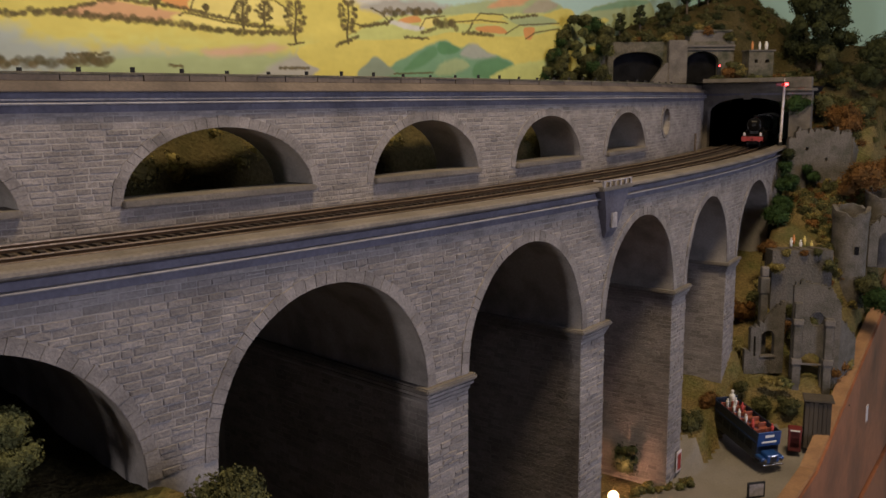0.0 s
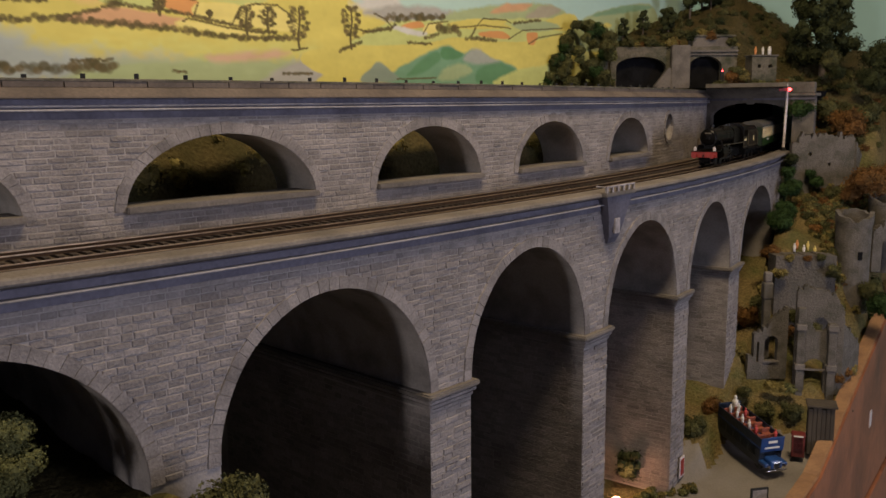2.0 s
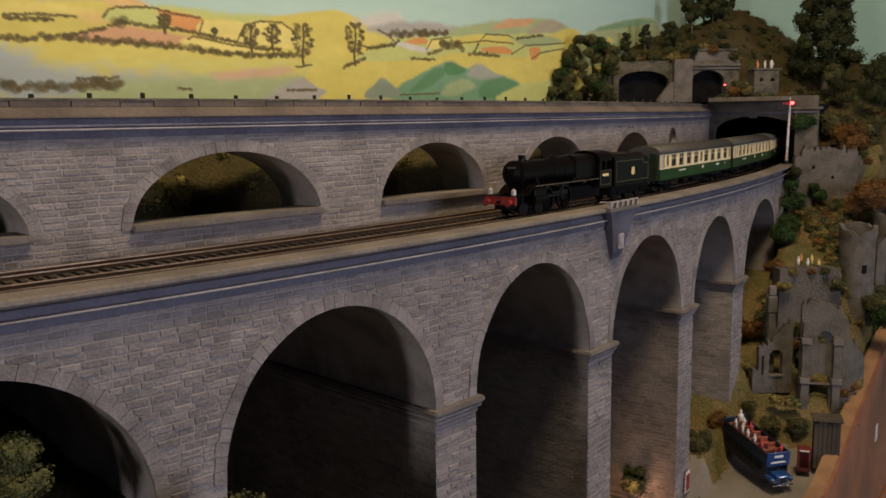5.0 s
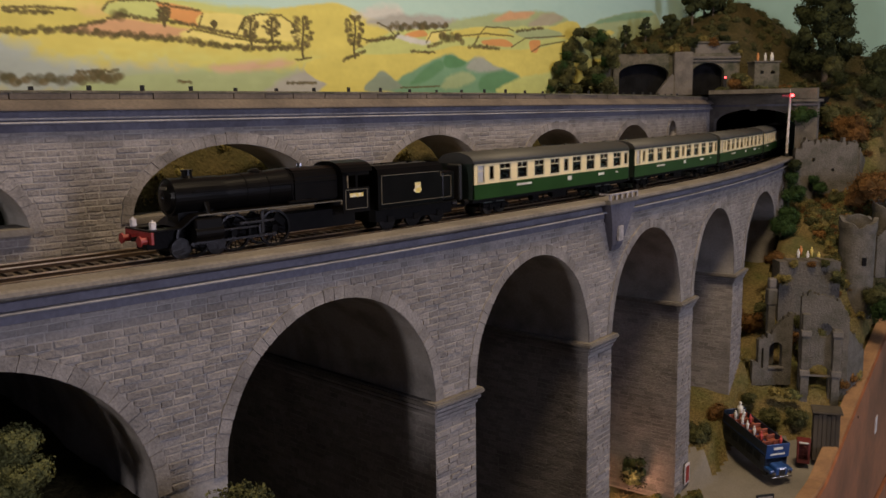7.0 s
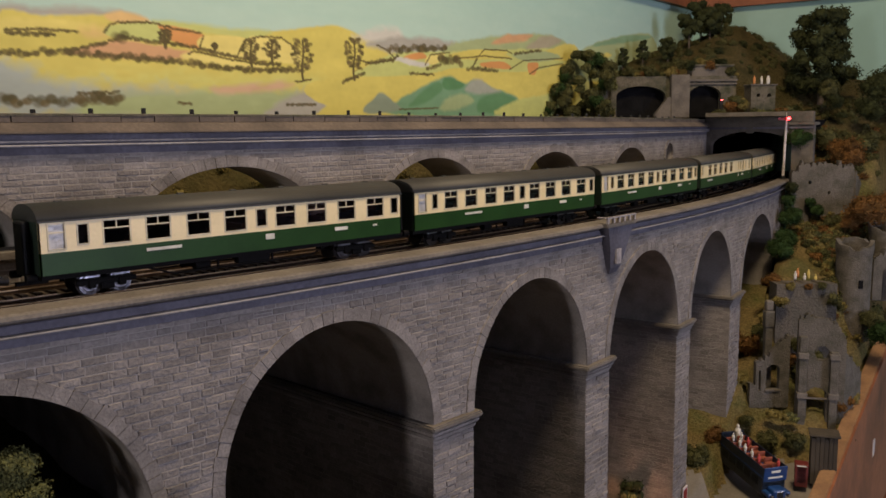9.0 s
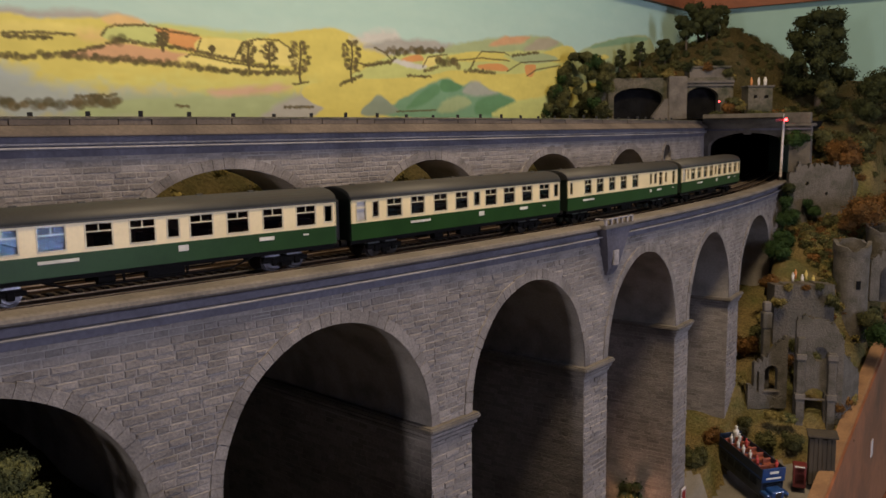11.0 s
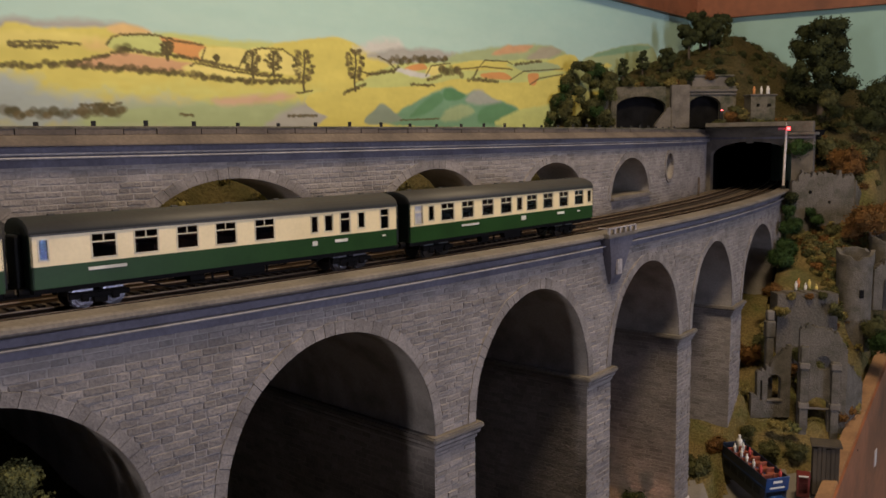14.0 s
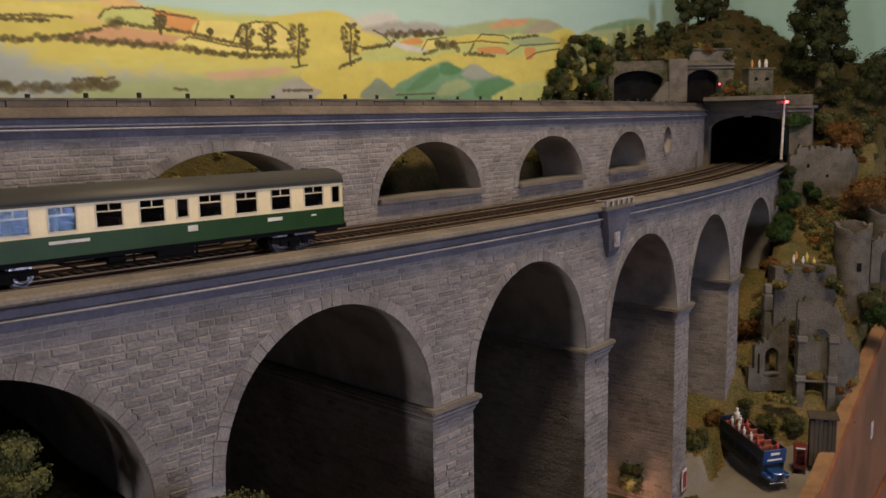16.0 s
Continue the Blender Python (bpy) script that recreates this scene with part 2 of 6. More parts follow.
# a stone with its outer face a little smaller than its bed: along x, out towards -y, up z
STONE_V = [(-0.5, 0, -0.5), (0.5, 0, -0.5), (0.5, 0, 0.5), (-0.5, 0, 0.5), (-0.44, -1, -0.40), (0.44, -1, -0.40), (0.44, -1, 0.40), (-0.44, -1, 0.40)]
STONE_F = [(4, 5, 6, 7), (0, 1, 5, 4), (1, 2, 6, 5), (2, 3, 7, 6), (3, 0, 4, 7)]
stone_mesh = bpy.data.meshes.new("stone")
stone_mesh.from_pydata(STONE_V, [], STONE_F)
stone_mesh.materials.append(M_stone)


def lay_stones(s0, s1, z0, z1, course, length, rng, gaps):
    """Courses of stones between two heights; gaps(z) gives the stretches that stay free. Returns (s, z, length, height)."""
    out = []
    z = z0
    while z < z1 - course * 0.5:
        h = min(course * rng.uniform(0.88, 1.14), z1 - z)
        free = sorted(gaps(z + h / 2))
        runs, a = [], s0
        for g0, g1 in free:
            if g0 > a:
                runs.append((a, min(g0, s1)))
            a = max(a, g1)
        if a < s1:
            runs.append((a, s1))
        for r0, r1 in runs:
            s = r0
            while s < r1 - 0.0012:
                w = length * rng.uniform(0.6, 1.45)
                e = s + w
                if r1 - e < length * 0.4:
                    e = r1
                k = rng.random()
                if k < 0.04 and h > 0.003:
                    out.append(((s + e) / 2, z + h * 0.25, e - s, h * 0.5))
                    out.append(((s + e) / 2, z + h * 0.75, e - s, h * 0.5))
                else:
                    out.append(((s + e) / 2, z + h / 2, e - s, h))
                s = e
        z += h
    return out


def place_stones(line, stones, off, proud, joint, rng, parent, near=None):
    """The stones inside the stretch near become parts of their own, the rest one joined mesh."""
    vs, fs = [], []
    made = 0
    for s, z, w, h in stones:
        p, a = line.at(s, off, z), line.heading(s)
        d = proud * rng.uniform(0.3, 1.9)
        if near and near[0] < s < near[1] and made < 298:
            ob = new("stone", stone_mesh)
            ob.parent = parent
            ob.matrix_basis = pose(p.x, p.y, p.z, 0, 0, math.degrees(a)) @ Matrix.Diagonal((w - joint, d, h - joint, 1))
            made += 1
            continue
        ca, sa = math.cos(a), math.sin(a)
        b = len(vs)
        for x, y, zz in STONE_V:
            x, y, zz = x * (w - joint) + rng.uniform(-0.0004, 0.0004), y * d * rng.uniform(0.6, 1.3), zz + rng.uniform(-0.07, 0.07)
            vs.append((p.x + ca * x - sa * y, p.y + sa * x + ca * y, z + zz * (h - joint)))
        fs += [[b + i for i in f] for f in STONE_F]
    ob = raw_object("joined_stones", vs, fs, M_stone_set, parent)
    tagged(ob, kind="stuff")


def ring_gaps(arches, spring, crown, t):
    """Where the arches and their rings leave no room for coursed stones, at a height."""
    def gaps(z):
        out = []
        for a, b in arches:
            c, w = (a + b) / 2, (b - a) / 2 + t
            r = crown - spring + t
            if z < spring:
                out.append((a - 0.0005, b + 0.0005))
            elif z < spring + r:
                x = w * math.sqrt(1 - ((z - spring) / r) ** 2)
                out.append((c - x, c + x))
        return out
    return gaps


def arch_ring(line, arch, spring, crown, t, o0, o1, n, parent):
    """Voussoirs round an arch, each one a stone with open joints."""
    c, w, r = (arch[0] + arch[1]) / 2, (arch[1] - arch[0]) / 2, crown - spring
    for i in range(n):
        a0, a1 = math.pi * (i + 0.008) / n, math.pi * (i + 0.992) / n
        bm = bmesh.new()
        quads = []
        lift, tt = 0.0003 * math.sin(i * 5.3 + c * 40), t * (1 + 0.07 * math.sin(i * 3.7))
        for o in (o0 + lift, o1):
            e = 0.0002 if o != o1 else 0.0
            loop = [(c - (w + e) * math.cos(a), spring + (r + e) * math.sin(a)) for a in (a0 + e * 4, (a0 + a1) / 2, a1 - e * 4)]
            loop += [(c - (w + tt - e) * math.cos(a), spring + (r + tt - e) * math.sin(a)) for a in (a1 - e * 4, (a0 + a1) / 2, a0 + e * 4)]
            quads.append([bm.verts.new(line.at(s, o, z)) for s, z in loop])
        f, g = quads
        bm.faces.new(f)
        for k in range(6):
            bm.faces.new((f[k], f[(k + 1) % 6], g[(k + 1) % 6], g[k]))
        part("voussoir", bm, M_ring, parent)
M_black = material("matt_black", (0.006, 0.006, 0.006), rough=0.7, var=0.3, bump=0.05)
M_white = material("off_white_paint", (0.62, 0.56, 0.55), rough=0.6, var=0.2, scale=200, fine=900)
M_pale = material("pale_grey_paint", (0.34, 0.31, 0.31), rough=0.7, var=0.25, scale=200, fine=900)
M_loco = material("gloss_black_paint", (0.0045, 0.0038, 0.0034), spec=0.09, rough=0.30, var=0.2, scale=60, fine=500, bump=0.03)
M_red = material("red_paint", (0.26, 0.018, 0.014), rough=0.5, var=0.15, scale=200, fine=900, bump=0.05)
M_green = material("coach_green", (0.014, 0.046, 0.009), rough=0.38, var=0.12, scale=40, fine=500, bump=0.03, tint=(0.011, 0.037, 0.007), spec=0.14)
M_end = material("coach_end_paint", (0.006, 0.020, 0.009), rough=0.6, var=0.2)
M_cream = material("coach_cream", (0.78, 0.64, 0.36), rough=0.42, var=0.08, scale=40, fine=500, bump=0.03, tint=(0.70, 0.57, 0.31))
M_roof = material("coach_roof_grey", (0.042, 0.040, 0.033), rough=0.6, var=0.15, scale=30, fine=400, bump=0.08, tint=(0.032, 0.030, 0.025))
M_frame = material("window_frame", (0.62, 0.54, 0.36), rough=0.4, var=0.1)
M_under = material("underframe_black", (0.005, 0.0045, 0.0045), spec=0.12, rough=0.75, var=0.4, scale=200, fine=900)
M_wheel = material("steel_wheel", (0.16, 0.16, 0.18), rough=0.3, metal=1.0, var=0.2)
M_gear = material("oily_steel", (0.022, 0.020, 0.020), spec=0.2, rough=0.4, metal=0.4, var=0.3)
M_letter = material("cream_lettering", (0.66, 0.64, 0.55), rough=0.5, var=0.2, fine=1500)
M_lining = material("cream_lining", (0.10, 0.085, 0.055), rough=0.5, var=0.1)
M_gold = material("gold_crest", (0.65, 0.50, 0.12), rough=0.5, var=0.2, tint=(0.7, 0.65, 0.55), scale=300)
M_seat = material("seat_moquette", (0.10, 0.045, 0.03), rough=0.9, var=0.3)
M_coal = material("coal", (0.012, 0.012, 0.012), rough=0.6, var=0.5, scale=400, fine=900, bump=1.0)
M_frost = material("frosted_pane", (0.50, 0.48, 0.46), rough=0.3, var=0.05)


def glass_material(name, colour, rough=0.02):
    m = bpy.data.materials.new(name)
    m.use_nodes = True
    b = m.node_tree.nodes["Principled BSDF"]
    b.inputs["Base Color"].default_value = (*colour, 1)
    b.inputs["Roughness"].default_value = rough
    b.inputs["Transmission Weight"].default_value = 1.0
    b.inputs["IOR"].default_value = 1.20
    b.inputs["Specular Tint"].default_value = (0.55, 0.72, 1.0, 1)
    return m


def glow(name, colour, strength):
    m = bpy.data.materials.new(name)
    m.use_nodes = True
    b = m.node_tree.nodes["Principled BSDF"]
    b.inputs["Base Color"].default_value = (*colour, 1)
    b.inputs["Emission Color"].default_value = (*colour, 1)
    b.inputs["Emission Strength"].default_value = strength
    return m


M_glass = glass_material("carriage_glass", (0.75, 0.78, 0.80))


# ---- lower viaduct ----
lower = empty("stone_viaduct", label="long curved grey stone railway viaduct with tall arches carrying two tracks", category="viaduct")
DECK_W = 0.30
part("masonry", arcade(FRONT, -0.5, 1.335, 0.004, DECK_W, LEDGE - 0.010, ARCHES, SPRING, CROWN, -0.02), M_mortar, lower)
part("coping", sweep(FRONT, -0.5, 1.335, [(-0.0030, LEDGE - 0.0042), (-0.0036, LEDGE - 0.0030), (-0.0030, LEDGE - 0.0010), (-0.0012, LEDGE), (0.016, LEDGE + 0.0004), (0.017, LEDGE - 0.0006), (0.017, LEDGE - 0.006), (0.003, LEDGE - 0.0062)]), M_coping, lower, "light weathered stone coping along the edge")
# the band's dark blue includes painted shade from the coping above
part("moulding", sweep(FRONT, -0.5, 1.335, [(0.0035, LEDGE - 0.0065), (0.0030, LEDGE - 0.0070), (0.0030, LEDGE - 0.0112), (0.0022, LEDGE - 0.0128), (0.0024, LEDGE - 0.0178), (0.006, LEDGE - 0.0182), (0.006, LEDGE - 0.0065)]), M_mould, lower, "slate-blue recessed moulding, darkened as shade under the coping")
part("fillet", sweep(FRONT, -0.5, 1.335, [(0.0035, LEDGE - 0.0110), (-0.0012, LEDGE - 0.0113), (-0.0018, LEDGE - 0.0120), (-0.0010, LEDGE - 0.0128), (0.0035, LEDGE - 0.0132)]), M_fillet, lower, "thin pale fillet along the moulding")
for k, (a, b) in enumerate(ARCHES):
    arch_ring(FRONT, (a, b), SPRING, CROWN, 0.0088, 0.0028, 0.006, 35 if k < 4 else 29, lower)
for (a, b), (c, d) in zip(ARCHES, ARCHES[1:]):
    low_pier = b < 0.12
    part("impost", block(FRONT, b - 0.0055, c + 0.0055, -0.0020, DECK_W - 0.01, SPRING - 0.0045, SPRING, 0.0012), M_coping, lower, "pale projecting impost band") if not low_pier else None
    if not low_pier:
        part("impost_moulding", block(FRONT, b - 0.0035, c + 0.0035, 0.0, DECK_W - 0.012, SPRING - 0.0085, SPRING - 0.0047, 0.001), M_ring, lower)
        part("impost_moulding", block(FRONT, b - 0.0015, c + 0.0015, 0.002, DECK_W - 0.012, SPRING - 0.0125, SPRING - 0.0087, 0.001), M_ring, lower)
rng = random.Random(3)
place_stones(FRONT, lay_stones(-0.10, 1.335, SPRING, LEDGE - 0.0178, 0.0046, 0.0112, rng, ring_gaps(ARCHES, SPRING, CROWN, 0.0087)), 0.004, 0.00045, 0.0006, rng, lower, (0.05, 0.20))
piers = [(b, c) for (a, b), (c, d) in zip(ARCHES, ARCHES[1:])]
for b, c in piers[1:]:
    place_stones(FRONT, lay_stones(b, c, 0.002, SPRING - 0.013, 0.0047, 0.0125, rng, lambda z: []), 0.004, 0.0006, 0.0007, rng, lower)
# courses on the inner flanks of the piers
for b, c in piers[1:]:
    p, a = FRONT.at(b, 0.004), FRONT.heading(b)
    side = Line(p.x, p.y, a + math.pi / 2, 9.0, 1.0)
    flank = lay_stones(0.001, 0.28, 0.002, SPRING - 0.013, 0.0047, 0.0125, rng, lambda z: [])
    place_stones(Line(*side.at(0.28)[:2], a - math.pi / 2, 9.0, 1.0), flank, 0.0, 0.00005, 0.0004, rng, lower)
# small refuge platform with a white balustrade
refuge = empty("refuge_platform", label="small projecting refuge with a white balustrade on a stone corbel", category="platform")
RS0, RS1 = 0.548, 0.606
part("slab", block(FRONT, RS0, RS1, -0.0085, 0.010, LEDGE - 0.004, LEDGE, 0.0008), M_coping, refuge)
part("handrail", block(FRONT, RS0 + 0.001, RS1 - 0.001, -0.0080, -0.0055, LEDGE + 0.0046, LEDGE + 0.0060, 0.0005), M_pale, refuge)
part("handrail", block(FRONT, RS0 + 0.001, RS0 + 0.004, -0.0055, 0.004, LEDGE + 0.0046, LEDGE + 0.0060, 0.0005), M_pale, refuge)
for k in range(6):
    s = RS0 + 0.003 + k * (RS1 - RS0 - 0.006) / 5
    part("baluster", block(FRONT, s - 0.0014, s + 0.0014, -0.0078, -0.0057, LEDGE, LEDGE + 0.0047), M_pale, refuge)
bm = bmesh.new()
for z, o, w in ((LEDGE - 0.004, -0.0075, 0.026), (LEDGE - 0.011, -0.006, 0.022), (LEDGE - 0.026, -0.004, 0.016), (LEDGE - 0.044, -0.001, 0.010), (LEDGE - 0.050, 0.002, 0.007)):
    c = (RS0 + RS1) / 2
    [bm.verts.new(FRONT.at(c + ds, oo, z)) for ds, oo in ((-w, 0.006), (-w, o), (w, o), (w, 0.006))]
bm.verts.ensure_lookup_table()
for r in range(4):
    for k in range(4):
        bm.faces.new([bm.verts[r * 4 + k], bm.verts[r * 4 + (k + 1) % 4], bm.verts[r * 4 + 4 + (k + 1) % 4], bm.verts[r * 4 + 4 + k]])
bm.faces.new([bm.verts[i] for i in range(4)])
bm.faces.new([bm.verts[i] for i in range(16, 20)])
# corbel coloured with the dark blue shade below the slab
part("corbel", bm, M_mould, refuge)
part("plaque", block(FRONT, RS0 + 0.024, RS0 + 0.033, -0.0052, -0.0032, LEDGE - 0.040, LEDGE - 0.026), M_pale, refuge, "small pale plaque on the corbel")
# ---- upper viaduct ----
upper = empty("upper_viaduct", label="upper grey stone viaduct with low segmental arches behind the tracks", category="viaduct")
UTOP = 0.447
U_END = 1.26
OC = (0.955, 0.4155)
part("masonry", arcade(BACK, -0.6, U_END, 0.002, 0.055, UTOP, UARCHES, USPRING, UCROWN, USPRING, (OC[0], OC[1], 0.0195)), M_mortar, upper)
part("base_course", sweep(BACK, -0.6, U_END, [(0.002, 0.350), (0.055, 0.350), (0.055, USPRING), (0.002, USPRING)]), M_mortar, upper)
for a, b in UARCHES:
    part("sill", block(BACK, a - 0.001, b + 0.001, -0.0035, 0.030, USPRING - 0.0015, USPRING + 0.0035, 0.0008), M_coping, upper, "rounded pale stone sill")
    arch_ring(BACK, (a, b), USPRING, UCROWN, 0.0085, 0.0010, 0.004, 29, upper)
for i in range(14):
    a0, a1 = 2 * math.pi * (i + 0.05) / 14, 2 * math.pi * (i + 0.95) / 14
    bm = bmesh.new()
    loop = [(a0, 0.0195), (a1, 0.0195), (a1, 0.0245), (a0, 0.0245)]
    f, g = [[bm.verts.new(BACK.at(OC[0] + r * math.cos(a), o, OC[1] + r * math.sin(a))) for a, r in loop] for o in (0.0004, 0.004)]
    bm.faces.new(f)
    for k in range(4):
        bm.faces.new((f[k], f[(k + 1) % 4], g[(k + 1) % 4], g[k]))
    part("voussoir", bm, M_ring, upper)
rng = random.Random(5)
ug = ring_gaps(UARCHES, USPRING, UCROWN, 0.0088)


def upper_gaps(z):
    out = ug(z) if z > USPRING else []
    h = 0.0248 ** 2 - (z - OC[1]) ** 2
    return out + ([(OC[0] - math.sqrt(h), OC[0] + math.sqrt(h))] if h > 0 else [])


place_stones(BACK, lay_stones(-0.12, U_END, 0.3635, 0.4446, 0.0044, 0.0118, rng, upper_gaps), 0.002, 0.0003, 0.0008, rng, upper, (0.0, 0.42))
# small dark posts of a wire fence behind the parapet
for k in range(31):
    s = -0.06 + 0.0385 * k
    p = BACK.at(s, 0.030, 0.455)
    post = mesh_object("fence_post", box(p.x - 0.0014, p.x + 0.0014, p.y - 0.0014, p.y + 0.0014, p.z, p.z + 0.0200 + 0.0008 * math.sin(k * 5.1), 0.0003), M_black)
    tagged(post, label="small dark fence post behind the parapet", category="fence post", group="fence posts on the upper viaduct")
part("parapet", sweep(BACK, -0.6, U_END, [(0.0065, 0.4590), (0.0065, 0.4695), (0.0120, 0.4695), (0.0120, 0.4535)]), M_portal, upper, "low brownish stone parapet wall")
part("parapet_coping", sweep(BACK, -0.6, U_END, [(0.0048, 0.4695), (0.0048, 0.4708), (0.0062, 0.4712), (0.0135, 0.4710), (0.0135, 0.4695)]), M_moss, upper)
prng = random.Random(15)
ps_ = -0.10
while ps_ < U_END - 0.02:
    pl = prng.uniform(0.020, 0.038)
    part("parapet_stone", block(BACK, ps_, min(ps_ + pl - 0.0008, U_END), 0.0052 + prng.uniform(-0.0004, 0.0004), 0.0070, 0.4655, 0.4693 + prng.uniform(-0.0003, 0.0003)), M_parapet, upper)
    ps_ += pl
part("weathering", sweep(BACK, -0.6, U_END, [(0.0065, 0.4655), (0.0020, 0.4648), (-0.0050, 0.4592), (-0.0052, 0.4582), (0.0065, 0.4580)]), M_parapet, upper, "sloping brown stone ledge")
# dark blue here paints in the shade below the sloping ledge
part("moulding", sweep(BACK, -0.6, U_END, [(0.0065, 0.4580), (0.0005, 0.4579), (0.0002, 0.4538), (0.0010, 0.4500), (0.0014, 0.4446), (0.012, 0.4446), (0.012, 0.4580)]), M_mould, upper, "slate-blue moulding, darkened as shade under the parapet")
for zf, of in ((0.4530, -0.0030), (0.4504, -0.0036)):
    part("fillet", sweep(BACK, -0.6, U_END, [(0.0015, zf + 0.0009), (of + 0.0006, zf + 0.0008), (of, zf), (of + 0.0004, zf - 0.0007), (0.0015, zf - 0.0009)]), M_fillet, upper, "thin pale fillet")
part("deck", sweep(BACK, -0.6, U_END, [(0.012, 0.4535), (0.012, 0.4560), (0.168, 0.4560), (0.168, 0.4470), (0.055, 0.4470)]), M_ballast, upper)
# ---- tracks ----
bed = part("ballast_bed", sweep(FRONT, -0.5, 1.75, [(0.0172, LEDGE - 0.012), (0.0172, RAIL - 0.0042), (0.132, RAIL - 0.0042), (0.132, LEDGE - 0.012)]), M_ballast)
tagged(bed, label="brown ballast bed under the two tracks", category="ballast", kind="structure")
for nm, off in (("near", 0.046), ("far", 0.094)):
    tr = empty("railway_track", label="model railway track with rusty rails on dark sleepers", category="track", group="tracks on the viaduct")
    for o in (off - 0.00825, off + 0.00825):
        rail = part("rail", sweep(FRONT, -0.5, 1.75, [(o - 0.0004, RAIL - 0.0007), (o + 0.0004, RAIL - 0.0007), (o + 0.0004, RAIL - 0.0026), (o - 0.0004, RAIL - 0.0026)], 0.015), M_rust, tr, "dark rusty rail")
        part("railhead", sweep(FRONT, -0.5, 1.75, [(o - 0.0006, RAIL), (o + 0.0006, RAIL), (o + 0.0006, RAIL - 0.0006), (o - 0.0006, RAIL - 0.0006)], 0.015), M_rail, rail, "polished running surface")
    vs, fs = [], []
    s = -0.3
    while s < 1.6:
        base = len(vs)
        for ds in (-0.0017, 0.0017):
            for o in (off - 0.0165, off + 0.0165):
                for z in (RAIL - 0.0044, RAIL - 0.0026):
                    vs.append(FRONT.at(s + ds, o, z))
        fs += [[base + i for i in q] for q in ((0, 1, 3, 2), (4, 6, 7, 5), (0, 4, 5, 1), (2, 3, 7, 6), (1, 5, 7, 3))]
        s += 0.0085
    sl = raw_object("sleepers", vs, fs, M_sleeper, tr)
    tagged(sl, kind="stuff")


# ---- painted backscene: flat fields of paint on the wall behind ----
PAINT = {"yellow": (0.60, 0.52, 0.13), "yellow_pale": (0.70, 0.60, 0.19), "light_green": (0.50, 0.53, 0.18), "ochre": (0.68, 0.47, 0.20),
         "orange": (0.60, 0.29, 0.10), "clay": (0.56, 0.33, 0.17), "sage": (0.36, 0.42, 0.21), "mist": (0.36, 0.40, 0.36), "pink": (0.56, 0.36, 0.24),
         "mauve": (0.38, 0.33, 0.24), "grey_mauve": (0.37, 0.36, 0.31), "pale": (0.58, 0.57, 0.50), "grey_green": (0.24, 0.29, 0.21),
         "green": (0.10, 0.23, 0.10), "teal": (0.17, 0.31, 0.18)}
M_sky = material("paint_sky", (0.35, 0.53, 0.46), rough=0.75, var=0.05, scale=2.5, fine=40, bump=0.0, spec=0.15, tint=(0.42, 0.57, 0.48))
# darker copy of the sky paint: weaker light to the right, put into the colour
M_sky_dim = material("paint_sky_dim_light", (0.27, 0.42, 0.365), rough=0.75, var=0.06, scale=2.5, fine=40, bump=0.0, spec=0.15, tint=(0.31, 0.46, 0.40))
WALL = pose(0.556, 2.01, 0, 0, 0, 232.5)
left_wall = mesh_object("wall_back", box(-0.02, 3.2, -0.03, 0, -0.9, 0.718, 0, WALL), M_sky)
tagged(left_wall, label="painted sky-blue backscene wall with rolling fields", category="wall", kind="structure")
# same sky paint as the back wall, with the light's falloff coloured in
right_wall = mesh_object("wall_right", box(0.0, 3.2, 0, 0.03, -0.9, 0.718, 0, pose(0.556, 2.01, 0, 0, 0, -33.5)), M_sky_dim)
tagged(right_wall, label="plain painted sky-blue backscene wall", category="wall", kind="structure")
# the painting: washes, hedges and trees brushed in order on a fine panel
PT0, PT1, PZ0, PZ1, PSTEP = 0.0, 1.70, 0.43, 0.716, 0.0012
PT, PZ = np.meshgrid(np.arange(PT0, PT1, PSTEP), np.arange(PZ0, PZ1, PSTEP))
HR = random.Random(9)


def cloth_noise(step_t, step_z, seed):
    """Smooth random values between -1 and 1 over the panel."""
    r = np.random.RandomState(seed)
    u, v = (PT - PT0) / step_t, (PZ - PZ0) / step_z
    g = r.uniform(-1, 1, (int(v.max()) + 3, int(u.max()) + 3))
    i, j = u.astype(int), v.astype(int)
    a, b = u - i, v - j
    a, b = a * a * (3 - 2 * a), b * b * (3 - 2 * b)
    return (g[j, i] * (1 - a) + g[j, i + 1] * a) * (1 - b) + (g[j + 1, i] * (1 - a) + g[j + 1, i + 1] * a) * b


BRUSH = 0.6 * cloth_noise(0.06, 0.012, 1) + 0.4 * cloth_noise(0.015, 0.004, 2)
MOTTLE = 0.6 * cloth_noise(0.02, 0.012, 3) + 0.4 * cloth_noise(0.006, 0.005, 4)
sky_mix = np.clip((PZ - 0.56) / 0.15 + 0.25 * BRUSH, 0, 1)[..., None]
CANVAS = np.array((0.44, 0.60, 0.51)) * (1 - sky_mix) + np.array((0.36, 0.545, 0.475)) * sky_mix


def smooth_outline(pts, n=5):
    """A closed soft line through a few points."""
    out = []
    k = len(pts)
    for i in range(k):
        p0, p1, p2, p3 = (np.array(pts[(i + j) % k]) for j in (-1, 0, 1, 2))
        for j in range(n):
            t = j / n
            out.append(0.5 * (2 * p1 + (p2 - p0) * t + (2 * p0 - 5 * p1 + 4 * p2 - p3) * t * t + (3 * p1 - p0 - 3 * p2 + p3) * t ** 3))
    return out


